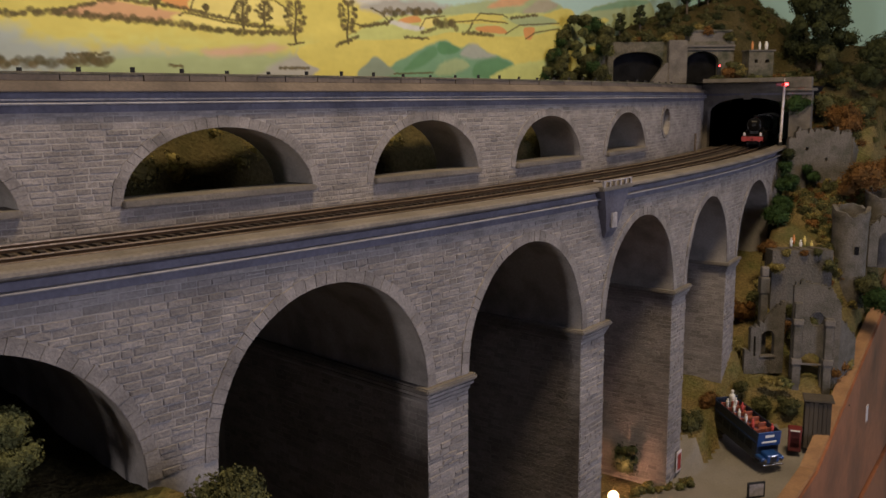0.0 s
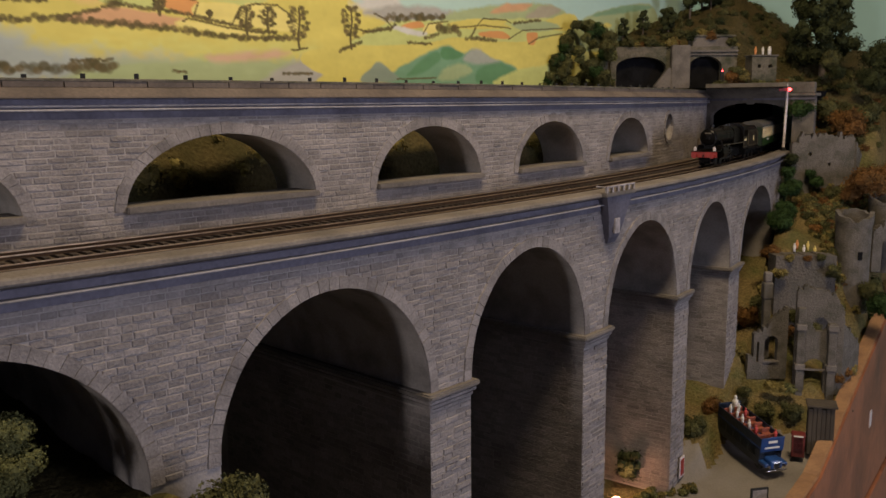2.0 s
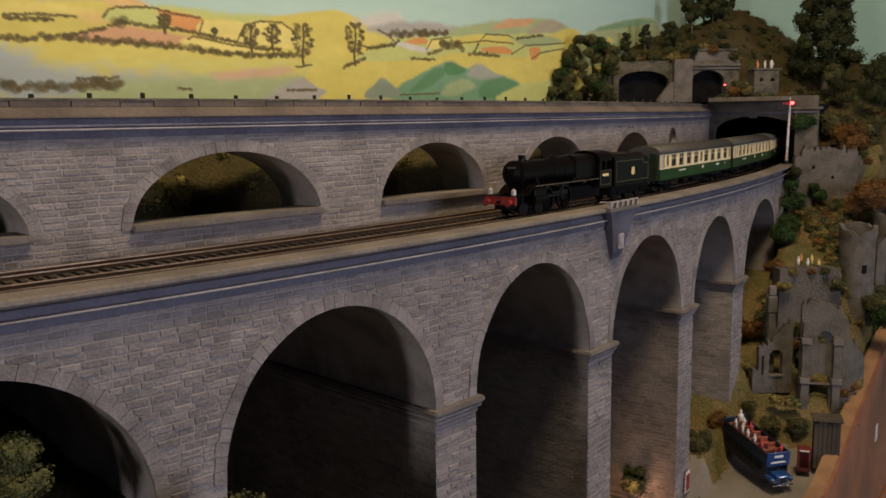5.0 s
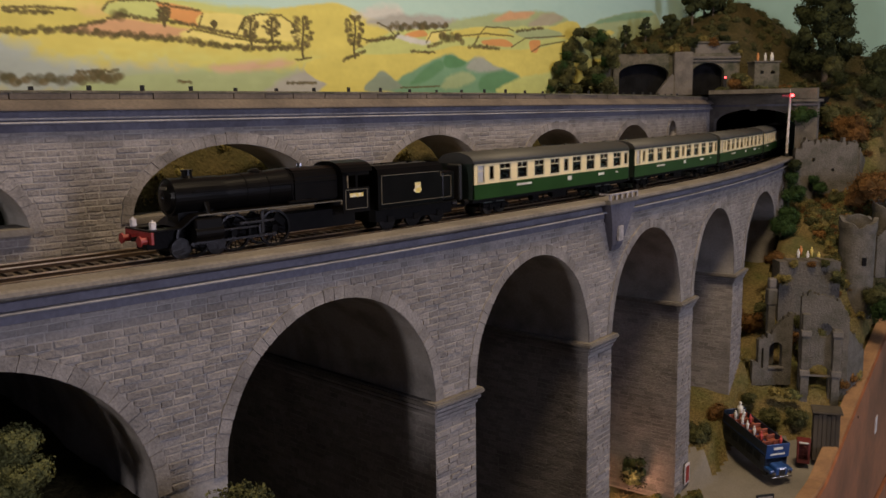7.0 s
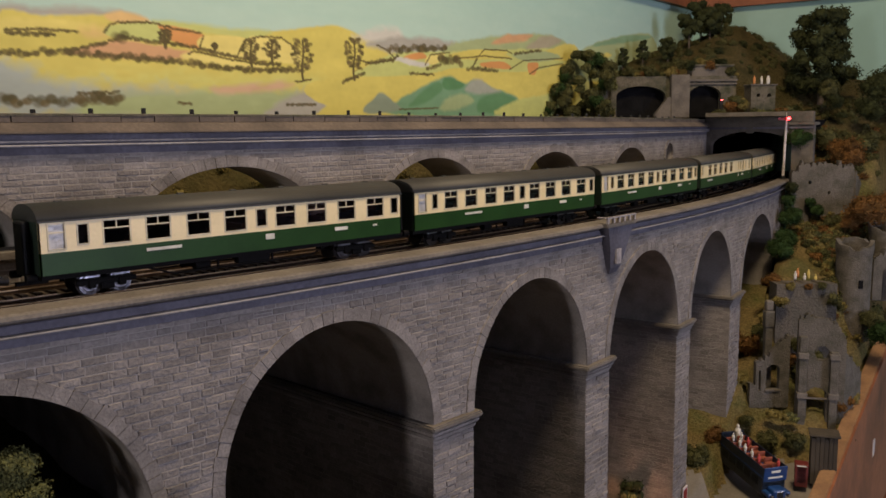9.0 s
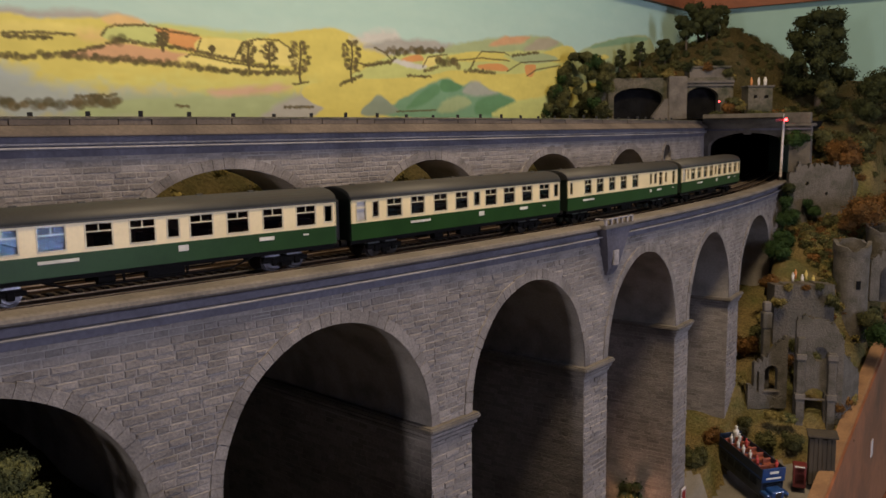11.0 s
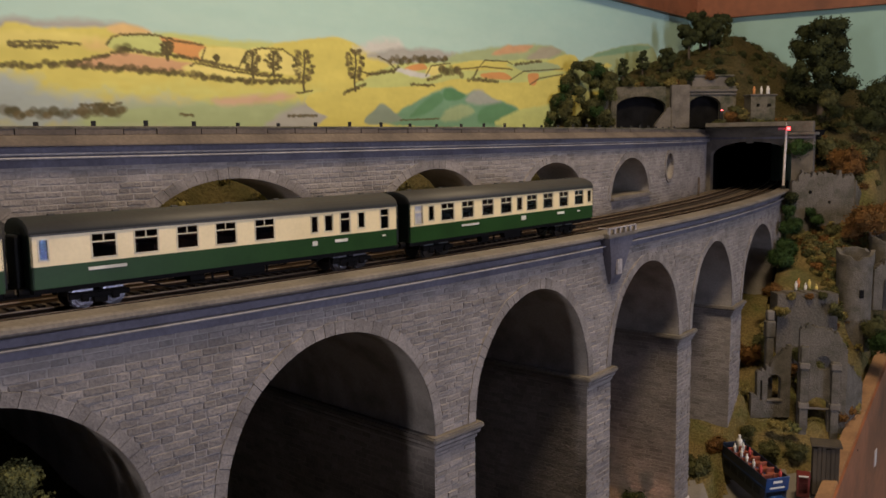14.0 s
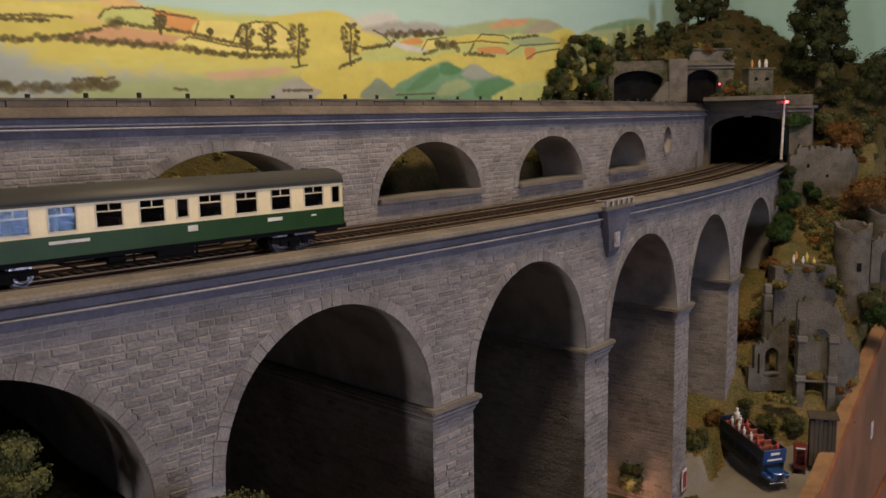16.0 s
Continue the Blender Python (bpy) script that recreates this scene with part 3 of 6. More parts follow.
def window_of(t0, t1, z0, z1):
    i0, i1 = max(0, int((t0 - PT0) / PSTEP)), min(PT.shape[1], int((t1 - PT0) / PSTEP) + 2)
    j0, j1 = max(0, int((z0 - PZ0) / PSTEP)), min(PT.shape[0], int((z1 - PZ0) / PSTEP) + 2)
    return slice(j0, max(j0, j1)), slice(i0, max(i0, i1))


def fill(colour, soft, pts, alpha=1.0):
    """A wash of one colour with a soft, brushed edge."""
    line = np.array(smooth_outline(pts, 4))
    w = window_of(line[:, 0].min() - soft, line[:, 0].max() + soft, line[:, 1].min() - soft, line[:, 1].max() + soft)
    t, z = PT[w], PZ[w]
    if t.size == 0:
        return
    inside = np.zeros(t.shape, bool)
    near = np.full(t.shape, 1e9)
    for a, b in zip(line, np.roll(line, -1, 0)):
        dt, dz = b - a
        q = np.clip(((t - a[0]) * dt + (z - a[1]) * dz) / max(dt * dt + dz * dz, 1e-12), 0, 1)
        near = np.minimum(near, (t - a[0] - q * dt) ** 2 + (z - a[1] - q * dz) ** 2)
        if abs(dz) > 1e-9:
            inside ^= ((a[1] > z) != (b[1] > z)) & (t < a[0] + dt * (z - a[1]) / dz)
    d = np.sqrt(near) * np.where(inside, 1, -1) + soft * 0.5 * MOTTLE[w]
    k = (np.clip(d / soft + 0.5, 0, 1) * alpha)[..., None]
    tone = (1 + 0.07 * BRUSH[w] + 0.05 * MOTTLE[w])[..., None]
    CANVAS[w] = CANVAS[w] * (1 - k) + np.array(PAINT[colour]) * tone * k


def dab(t, z, rt, rz, colour, alpha):
    w = window_of(t - rt, t + rt, z - rz, z + rz)
    q = ((PT[w] - t) / rt) ** 2 + ((PZ[w] - z) / rz) ** 2
    k = (np.clip((1 - q) * 1.6, 0, 1) * alpha)[..., None]
    CANVAS[w] = CANVAS[w] * (1 - k) + np.array(colour) * k


def dark_green(g=0.35):
    f = HR.uniform(-g, g)
    return (0.105 * (1 + f), 0.083 * (1 + 0.8 * f), 0.034 * (1 + f))


def hedge(w, pts):
    """A brushed row of dark dabs along a line."""
    for (t0, z0), (t1, z1) in zip(pts, pts[1:]):
        n = max(2, int(math.hypot(t1 - t0, z1 - z0) / max(w * 0.42, 0.0012)))
        for i in range(n):
            f = i / n
            r = max(0.0014, w * HR.uniform(0.35, 0.85))
            dab(t0 + (t1 - t0) * f, z0 + (z1 - z0) * f + HR.uniform(-0.35, 0.45) * w, r * 1.25, r, dark_green(), HR.uniform(0.45, 0.9))


def brushed_tree(t, z0, z1, half):
    """A slim trunk with forked boughs and separate clumps of leaves."""
    h = z1 - z0
    for i in range(int(h / 0.001)):
        dab(t + half * 0.1 * math.sin(i * 0.13), z0 + i * 0.001, 0.0026 - 0.0010 * i * 0.001 / h, 0.0018, dark_green(0.1), 0.75)
    for i in range(17):
        f = 0.28 + 0.72 * (i + HR.uniform(0.1, 0.9)) / 17
        side = (1 if i % 2 else -1) * half * (1.0 - 0.6 * abs(f - 0.62) / 0.38) * HR.uniform(0.3, 1.0)
        for q in range(5):
            dab(t + side * q / 5, z0 + h * (f - 0.10 + 0.02 * q), 0.0013, 0.0013, dark_green(0.1), 0.5)
        for q in range(6):
            r = max(0.0014, half * HR.uniform(0.09, 0.17))
            dab(t + side + HR.uniform(-0.24, 0.24) * half, z0 + h * f + HR.uniform(-0.03, 0.03) * h, r * 1.4, r, dark_green(0.5), HR.uniform(0.35, 0.8))


fill("grey_mauve", 0.0077, [(1.562, 0.569), (1.522, 0.572), (1.484, 0.574), (1.455, 0.575), (1.418, 0.574), (1.455, 0.569), (1.512, 0.564), (1.563, 0.559)])
fill("yellow", 0.0033, [(1.563, 0.559), (1.522, 0.564), (1.473, 0.569), (1.434, 0.572), (1.406, 0.569), (1.358, 0.569), (1.307, 0.565), (1.250, 0.571), (1.188, 0.582), (1.150, 0.587), (1.110, 0.582), (1.068, 0.572), (1.023, 0.555), (1.002, 0.476), (1.570, 0.473)])
fill("light_green", 0.0055, [(1.404, 0.571), (1.365, 0.573), (1.314, 0.570), (1.250, 0.572), (1.276, 0.561), (1.322, 0.562), (1.359, 0.564), (1.393, 0.566)])
fill("ochre", 0.0044, [(1.455, 0.572), (1.424, 0.576), (1.409, 0.569), (1.444, 0.565), (1.453, 0.566)])
fill("yellow_pale", 0.0055, [(1.563, 0.556), (1.512, 0.561), (1.473, 0.562), (1.462, 0.556), (1.502, 0.552), (1.564, 0.547)], alpha=0.60)
fill("ochre", 0.0088, [(1.482, 0.556), (1.456, 0.558), (1.457, 0.548), (1.480, 0.548)], alpha=0.70)
fill("light_green", 0.0022, [(1.450, 0.562), (1.403, 0.568), (1.390, 0.555), (1.395, 0.550), (1.442, 0.550), (1.459, 0.553)])
fill("orange", 0.0022, [(1.396, 0.567), (1.343, 0.561), (1.349, 0.546), (1.380, 0.550), (1.390, 0.557)])
fill("yellow_pale", 0.0022, [(1.341, 0.560), (1.285, 0.561), (1.301, 0.539), (1.349, 0.547)])
fill("yellow_pale", 0.0022, [(1.284, 0.561), (1.266, 0.565), (1.225, 0.562), (1.208, 0.551), (1.209, 0.538), (1.285, 0.540), (1.299, 0.541)])
fill("clay", 0.0033, [(1.498, 0.533), (1.451, 0.547), (1.407, 0.546), (1.360, 0.542), (1.368, 0.535), (1.402, 0.531), (1.452, 0.531), (1.487, 0.531)])
fill("yellow_pale", 0.0033, [(1.360, 0.541), (1.285, 0.534), (1.252, 0.534), (1.278, 0.528), (1.368, 0.534)])
fill("light_green", 0.0198, [(1.567, 0.516), (1.494, 0.511), (1.409, 0.518), (1.294, 0.519), (1.209, 0.523), (1.173, 0.515), (1.295, 0.506), (1.448, 0.503), (1.568, 0.498)], alpha=0.55)
fill("mist", 0.0176, [(1.571, 0.516), (1.537, 0.515), (1.506, 0.507), (1.448, 0.503), (1.363, 0.502), (1.357, 0.474), (1.575, 0.473)])
fill("sage", 0.0110, [(1.449, 0.494), (1.384, 0.501), (1.311, 0.505), (1.245, 0.508), (1.134, 0.499), (1.082, 0.475), (1.480, 0.474)])
fill("pink", 0.0066, [(1.337, 0.505), (1.295, 0.510), (1.217, 0.515), (1.237, 0.506), (1.295, 0.500), (1.323, 0.500)], alpha=0.90)
fill("grey_mauve", 0.0077, [(1.247, 0.488), (1.210, 0.504), (1.163, 0.516), (1.123, 0.509), (1.081, 0.497), (1.114, 0.475), (1.256, 0.475)])
fill("pink", 0.0066, [(1.148, 0.513), (1.123, 0.509), (1.081, 0.499), (1.134, 0.498), (1.163, 0.504)], alpha=0.80)
fill("yellow", 0.0033, [(1.179, 0.480), (1.144, 0.498), (1.113, 0.502), (1.081, 0.498), (1.025, 0.476), (1.179, 0.475)])
fill("pale", 0.0088, [(1.112, 0.576), (1.078, 0.587), (1.033, 0.593), (1.015, 0.582), (1.045, 0.572), (1.089, 0.571)])
fill("grey_mauve", 0.0066, [(1.089, 0.569), (1.022, 0.583), (0.909, 0.585), (0.895, 0.576), (1.023, 0.560), (1.068, 0.565)])
fill("sage", 0.0055, [(0.915, 0.579), (0.823, 0.597), (0.745, 0.606), (0.659, 0.615), (0.594, 0.611), (0.560, 0.594), (0.641, 0.574), (0.896, 0.560), (0.925, 0.571)])
fill("clay", 0.0044, [(0.805, 0.589), (0.761, 0.605), (0.686, 0.612), (0.703, 0.602), (0.777, 0.590)])
fill("mauve", 0.0055, [(0.703, 0.590), (0.650, 0.612), (0.594, 0.611), (0.607, 0.600), (0.677, 0.585)], alpha=0.85)
fill("light_green", 0.0033, [(1.091, 0.539), (1.034, 0.560), (0.949, 0.568), (0.564, 0.595), (0.574, 0.564), (0.778, 0.540), (1.024, 0.529), (1.112, 0.529)])
fill("yellow", 0.0022, [(1.182, 0.518), (1.035, 0.530), (0.949, 0.538), (0.896, 0.548), (0.809, 0.547), (0.677, 0.553), (0.544, 0.579), (0.437, 0.591), (0.435, 0.478), (1.025, 0.476), (1.183, 0.495)])
fill("yellow", 0.0033, [(0.650, 0.582), (0.594, 0.601), (0.544, 0.604), (0.520, 0.582), (0.584, 0.573)])
fill("orange", 0.0022, [(1.017, 0.555), (0.980, 0.565), (0.964, 0.559), (0.981, 0.555)])
fill("yellow_pale", 0.0016, [(0.968, 0.550), (0.959, 0.562), (0.922, 0.566), (0.943, 0.551)])
fill("yellow", 0.0022, [(0.909, 0.567), (0.831, 0.578), (0.745, 0.571), (0.824, 0.563), (0.896, 0.561)])
fill("orange", 0.0022, [(0.831, 0.559), (0.769, 0.563), (0.750, 0.553), (0.824, 0.552)])
fill("orange", 0.0022, [(0.698, 0.564), (0.666, 0.566), (0.677, 0.548), (0.694, 0.549)])
fill("sage", 0.0022, [(0.745, 0.577), (0.641, 0.587), (0.594, 0.579), (0.694, 0.567)])
fill("yellow", 0.0022, [(0.823, 0.576), (0.761, 0.580), (0.777, 0.571), (0.831, 0.568)])
fill("pale", 0.0033, [(1.034, 0.554), (1.023, 0.557), (0.997, 0.553), (0.959, 0.551), (0.972, 0.545), (1.021, 0.549)])
fill("teal", 0.0044, [(1.039, 0.479), (1.022, 0.500), (0.975, 0.517), (0.937, 0.530), (0.910, 0.536), (0.875, 0.526), (0.842, 0.533), (0.794, 0.520), (0.746, 0.513), (0.726, 0.499), (0.778, 0.477)])
fill("green", 0.0033, [(0.917, 0.534), (0.875, 0.525), (0.894, 0.516), (0.921, 0.517), (0.929, 0.524)])
fill("green", 0.0044, [(0.969, 0.514), (0.939, 0.526), (0.930, 0.516), (0.963, 0.498), (1.007, 0.490)], alpha=0.80)
fill("grey_mauve", 0.0055, [(0.876, 0.516), (0.843, 0.535), (0.815, 0.526), (0.778, 0.515), (0.832, 0.511)], alpha=0.80)
fill("green", 0.0055, [(0.832, 0.506), (0.778, 0.515), (0.732, 0.502), (0.778, 0.484), (0.840, 0.485)], alpha=0.80)
fill("sage", 0.0055, [(0.911, 0.505), (0.876, 0.511), (0.851, 0.500), (0.897, 0.486), (0.938, 0.487)], alpha=0.80)
fill("grey_green", 0.0033, [(1.097, 0.485), (1.076, 0.500), (1.061, 0.507), (1.036, 0.497), (1.023, 0.485), (1.082, 0.480)])
fill("light_green", 0.0055, [(0.794, 0.480), (0.720, 0.506), (0.650, 0.515), (0.584, 0.526), (0.583, 0.477)])
fill("sage", 0.0044, [(0.564, 0.574), (0.482, 0.609), (0.344, 0.636), (0.215, 0.643), (0.211, 0.560), (0.564, 0.546)])
fill("teal", 0.0044, [(0.482, 0.607), (0.344, 0.636), (0.215, 0.643), (0.344, 0.622)], alpha=0.80)
fill("yellow", 0.0033, [(0.492, 0.584), (0.419, 0.598), (0.401, 0.593), (0.481, 0.579)])
hedge(0.0052, [(1.561, 0.529), (1.530, 0.531), (1.504, 0.534), (1.476, 0.533), (1.446, 0.532), (1.415, 0.532), (1.382, 0.531), (1.347, 0.529), (1.309, 0.527), (1.270, 0.527), (1.227, 0.530), (1.200, 0.530)])
hedge(0.0034, [(1.501, 0.534), (1.475, 0.540), (1.451, 0.547), (1.439, 0.552), (1.423, 0.550), (1.387, 0.549), (1.353, 0.546), (1.309, 0.541), (1.269, 0.536), (1.235, 0.535)])
hedge(0.0073, [(1.447, 0.550), (1.434, 0.551)])
hedge(0.0023, [(1.554, 0.549), (1.523, 0.552), (1.485, 0.553)])
hedge(0.0032, [(1.554, 0.546), (1.508, 0.549)])
hedge(0.0021, [(1.459, 0.554), (1.453, 0.562), (1.444, 0.565), (1.406, 0.568), (1.379, 0.564), (1.345, 0.562)])
hedge(0.0015, [(1.349, 0.547), (1.343, 0.560)])
hedge(0.0019, [(1.299, 0.541), (1.288, 0.559), (1.267, 0.565), (1.234, 0.566), (1.215, 0.557), (1.213, 0.548)])
hedge(0.0017, [(1.364, 0.539), (1.357, 0.543), (1.309, 0.537), (1.253, 0.533)])
hedge(0.0073, [(1.562, 0.487), (1.529, 0.488), (1.507, 0.489), (1.473, 0.490), (1.461, 0.493)])
hedge(0.0084, [(1.467, 0.490), (1.440, 0.490)])
hedge(0.0032, [(1.490, 0.495), (1.446, 0.498)])
hedge(0.0026, [(1.229, 0.489), (1.181, 0.490)])
hedge(0.0026, [(1.379, 0.489), (1.362, 0.488)])
hedge(0.0073, [(1.045, 0.565), (0.998, 0.569), (0.916, 0.575)])
hedge(0.0042, [(1.090, 0.544), (1.034, 0.552), (1.023, 0.560)])
hedge(0.0095, [(0.936, 0.558), (0.909, 0.560), (0.879, 0.553)])
hedge(0.0042, [(0.965, 0.542), (0.930, 0.551)])
hedge(0.0047, [(0.868, 0.547), (0.824, 0.549), (0.784, 0.547)])
hedge(0.0032, [(0.853, 0.552), (0.841, 0.565)])
hedge(0.0021, [(1.068, 0.569), (1.046, 0.563), (1.034, 0.554)])
hedge(0.0016, [(0.968, 0.548), (0.955, 0.563), (0.909, 0.569)])
hedge(0.0014, [(0.896, 0.561), (0.824, 0.569), (0.745, 0.569)])
hedge(0.0013, [(0.838, 0.568), (0.823, 0.579), (0.761, 0.581), (0.745, 0.577)])
hedge(0.0037, [(0.737, 0.578), (0.655, 0.588)])
hedge(0.0015, [(0.753, 0.552), (0.712, 0.568), (0.584, 0.579)])
hedge(0.0015, [(0.694, 0.547), (0.663, 0.559), (0.584, 0.570)])
hedge(0.0032, [(1.002, 0.535), (0.947, 0.536)])
hedge(0.0037, [(1.133, 0.519), (1.091, 0.532)])
hedge(0.0021, [(1.101, 0.547), (1.080, 0.545), (1.035, 0.551)])
hedge(0.0021, [(1.214, 0.516), (1.187, 0.520)])
hedge(0.0016, [(1.025, 0.486), (0.938, 0.489)])
brushed_tree(1.279, 0.530, 0.561, 0.0137)
brushed_tree(1.248, 0.534, 0.563, 0.0135)
brushed_tree(1.201, 0.518, 0.567, 0.0181)
brushed_tree(1.112, 0.522, 0.575, 0.0195)
brushed_tree(1.391, 0.544, 0.563, 0.0100)
brushed_tree(1.329, 0.546, 0.553, 0.0037)
CANVAS *= (1 + 0.035 * cloth_noise(0.2, 0.08, 7) + 0.02 * MOTTLE)[..., None]
M_canvas = bpy.data.materials.new("backscene_paint")
M_canvas.use_nodes = True
canvas_shader = M_canvas.node_tree.nodes["Principled BSDF"]
canvas_colour = M_canvas.node_tree.nodes.new("ShaderNodeAttribute")
canvas_colour.attribute_name = "paint"
M_canvas.node_tree.links.new(canvas_colour.outputs["Color"], canvas_shader.inputs["Base Color"])
canvas_shader.inputs["Roughness"].default_value = 0.7
canvas_shader.inputs["Specular IOR Level"].default_value = 0.2
nz, nt_ = PT.shape
pts_ = np.stack([PT, np.full(PT.shape, 0.003), PZ], -1).reshape(-1, 3)
wm = np.array(WALL)
pts_ = pts_ @ wm[:3, :3].T + wm[:3, 3]
ids = np.arange(nz * nt_).reshape(nz, nt_)
quads_ = np.stack([ids[:-1, :-1], ids[1:, :-1], ids[1:, 1:], ids[:-1, 1:]], -1).reshape(-1, 4)
panel_mesh = bpy.data.meshes.new("painted_backscene")
panel_mesh.vertices.add(len(pts_))
panel_mesh.vertices.foreach_set("co", pts_.ravel())
panel_mesh.loops.add(quads_.size)
panel_mesh.loops.foreach_set("vertex_index", quads_.ravel().astype(np.int32))
panel_mesh.polygons.add(len(quads_))
panel_mesh.polygons.foreach_set("loop_start", np.arange(0, quads_.size, 4, dtype=np.int32))
panel_mesh.update(calc_edges=True)
paint_layer = panel_mesh.attributes.new("paint", "FLOAT_COLOR", "POINT")
paint_layer.data.foreach_set("color", np.concatenate([CANVAS.reshape(-1, 3), np.ones((CANVAS.size // 3, 1))], 1).ravel())
panel_mesh.materials.append(M_canvas)
panel_ = new("painted_backscene", panel_mesh)
panel_.parent = left_wall
panel_["label"] = "painted landscape of yellow fields, hedges and green hills"


# ---- ground and hills ----
M_leaf = {k: material("foliage_" + k, c, rough=0.9, var=0.5, scale=60, fine=500, bump=0.0, tint=t, rand=0.32, island=True, spec=0.08) for k, c, t in (
    ("dark", (0.038, 0.044, 0.018), (0.022, 0.027, 0.012)), ("olive", (0.082, 0.080, 0.032), (0.058, 0.060, 0.025)), ("green", (0.034, 0.062, 0.020), (0.02, 0.036, 0.012)),
    ("rust", (0.15, 0.075, 0.025), (0.085, 0.05, 0.02)), ("straw", (0.20, 0.16, 0.055), (0.12, 0.10, 0.035)), ("lime", (0.120, 0.120, 0.045), (0.082, 0.085, 0.034)))}
M_bark = material("bark", (0.10, 0.075, 0.055), rough=0.9, var=0.4, scale=200, fine=900)
FASCIA = Line(0.3675, 0.8832, math.atan2(0.339, 0.240), 9.0, 1.0)


def board_top(q):
    return 0.018 + 0.265 * max(0.0, q - 0.09)



HU = [0.05, 0.13, 0.19, 0.24, 0.30, 0.33, 0.36, 0.39, 0.42, 0.50, 0.60]
HY = [0.95, 1.05, 1.13, 1.21, 1.25, 1.38, 1.44, 1.645, 1.665, 1.82, 1.95]
RIGHT = [0.005, 0.022, 0.074, 0.085, 0.225, 0.300, 0.395, 0.49, 0.51, 0.545, 0.56]
HILL = {0.60: RIGHT, 0.50: RIGHT, 0.42: [0.004, 0.018, 0.072, 0.080, 0.230, 0.300, 0.36, 0.495, 0.51, 0.552, 0.556],
        0.39: [0.002, 0.015, 0.060, 0.100, 0.230, 0.295, 0.33, 0.475, 0.515, 0.588, 0.588],
        0.36: [0.0, 0.008, 0.050, 0.150, 0.220, 0.285, 0.30, 0.455, 0.53, 0.634, 0.632], 0.33: [0, 0.006, 0.045, 0.14, 0.20, 0.26, 0.29, 0.44, 0.56, 0.664, 0.662],
        0.30: [0, 0.0, 0.03, 0.12, 0.18, 0.25, 0.28, 0.44, 0.572, 0.645, 0.648],
        0.24: [0, 0.01, 0.04, 0.08, 0.12, 0.36, 0.38, 0.44, 0.566, 0.614, 0.614], 0.19: [0, 0, 0.02, 0.06, 0.10, 0.37, 0.39, 0.45, 0.55, 0.595, 0.595],
        0.13: [0, 0, 0, 0.36, 0.37, 0.42, 0.47, 0.53, 0.535, 0.54, 0.54], 0.05: [0, 0.30, 0.35, 0.38, 0.39, 0.42, 0.43, 0.44, 0.45, 0.45, 0.45]}
HT = np.array([HILL[u] for u in HU])


def ground_z(x, y):
    s, off = FRONT.near(x, y)
    sb, ob = BACK.near(x, y)
    u = min(max(x / max(y, 0.05), HU[0]), HU[-1])
    col = np.array([np.interp(y, HY, r) for r in HT])
    z = float(np.interp(u, HU, col))
    rough = 0.014 * noise.noise(Vector((x * 14, y * 14, 0.3))) + 0.006 * noise.noise(Vector((x * 45, y * 45, 1.7)))
    mound = 0.232 * (1 - min(1, max(0, (s - 0.105) / 0.09)) ** 0.7) - 1.8 * max(0, -off - 0.055)
    under = float(np.interp(s, [0.75, 0.9, 1.0, 1.1, 1.2, 1.3], [0.0, 0.055, 0.11, 0.16, 0.21, 0.25]))
    if off < -0.006:
        bank = float(np.interp(s, [0.92, 0.99, 1.04, 1.1, 1.2, 1.35], [0.0, 0.07, 0.105, 0.14, 0.20, 0.27])) - 2.2 * max(0, -off - 0.02)
        z = max(z, bank if s > 0.92 else 0.0, mound)
        fs_, fo_ = FASCIA.near(x, y)
        z = min(z, board_top(fs_) - 0.003 + 7.0 * max(0.0, fo_ - 0.012))
        flat = max(0.0, 1 - max(0, z - 0.02) / 0.03)
        return max(0.0, z + rough * (1 - 0.96 * flat))
    if s < 1.285 and off < 0.315:
        z = max(under, mound)
        return max(0.0, z + (rough * 0.5 if z > 0.02 else 0))
    if s < 1.285:
        return min(0.452, max(0.0, float(np.interp(ob, [0.17, 0.19, 0.26, 0.40], [0.36, 0.385, 0.44, 0.448])) + rough)) if sb < 1.0 else z + rough
    if -0.035 < off < 0.185:
        return max(z + rough, 0.474)
    fs_, fo_ = FASCIA.near(x, y)
    return min(z + rough, board_top(fs_) - 0.003 + 7.0 * max(0.0, fo_ - 0.012))


STEP = 0.008
NX, NY = 264, 252
X0, Y0 = -0.85, 0.18
gv, gf, gm = [], [], []
for j in range(NY):
    for i in range(NX):
        x, y = X0 + i * STEP, Y0 + j * STEP
        gv.append((x, y, ground_z(x, y)))
for j in range(NY - 1):
    for i in range(NX - 1):
        q = (j * NX + i, j * NX + i + 1, (j + 1) * NX + i + 1, (j + 1) * NX + i)
        x, y = X0 + (i + 0.5) * STEP, Y0 + (j + 0.5) * STEP
        if (x > -0.75 and FASCIA.near(x, y)[1] < 0.004) or (WALL.inverted() @ Vector((x, y, 0))).y < -0.04:
            continue
        zs = [gv[k][2] for k in q]
        s, off = FRONT.near(x, y)
        if s > 1.2 and -0.05 < off < 0.2 and max(zs) - min(zs) > 0.09:
            continue
        gf.append(q)
        flat = max(zs) < 0.034 and off < 0.02
        # 2: heath high on the hill, and shade coloured into ground under and behind the viaduct
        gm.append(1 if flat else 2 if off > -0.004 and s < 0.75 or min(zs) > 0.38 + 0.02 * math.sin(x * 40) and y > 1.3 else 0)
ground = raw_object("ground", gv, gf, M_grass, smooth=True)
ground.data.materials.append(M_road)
ground.data.materials.append(M_heath_shade)
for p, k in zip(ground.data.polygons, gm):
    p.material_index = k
tagged(ground, label="sculpted grassy hillside with a grey road at its foot", category="ground", kind="structure")


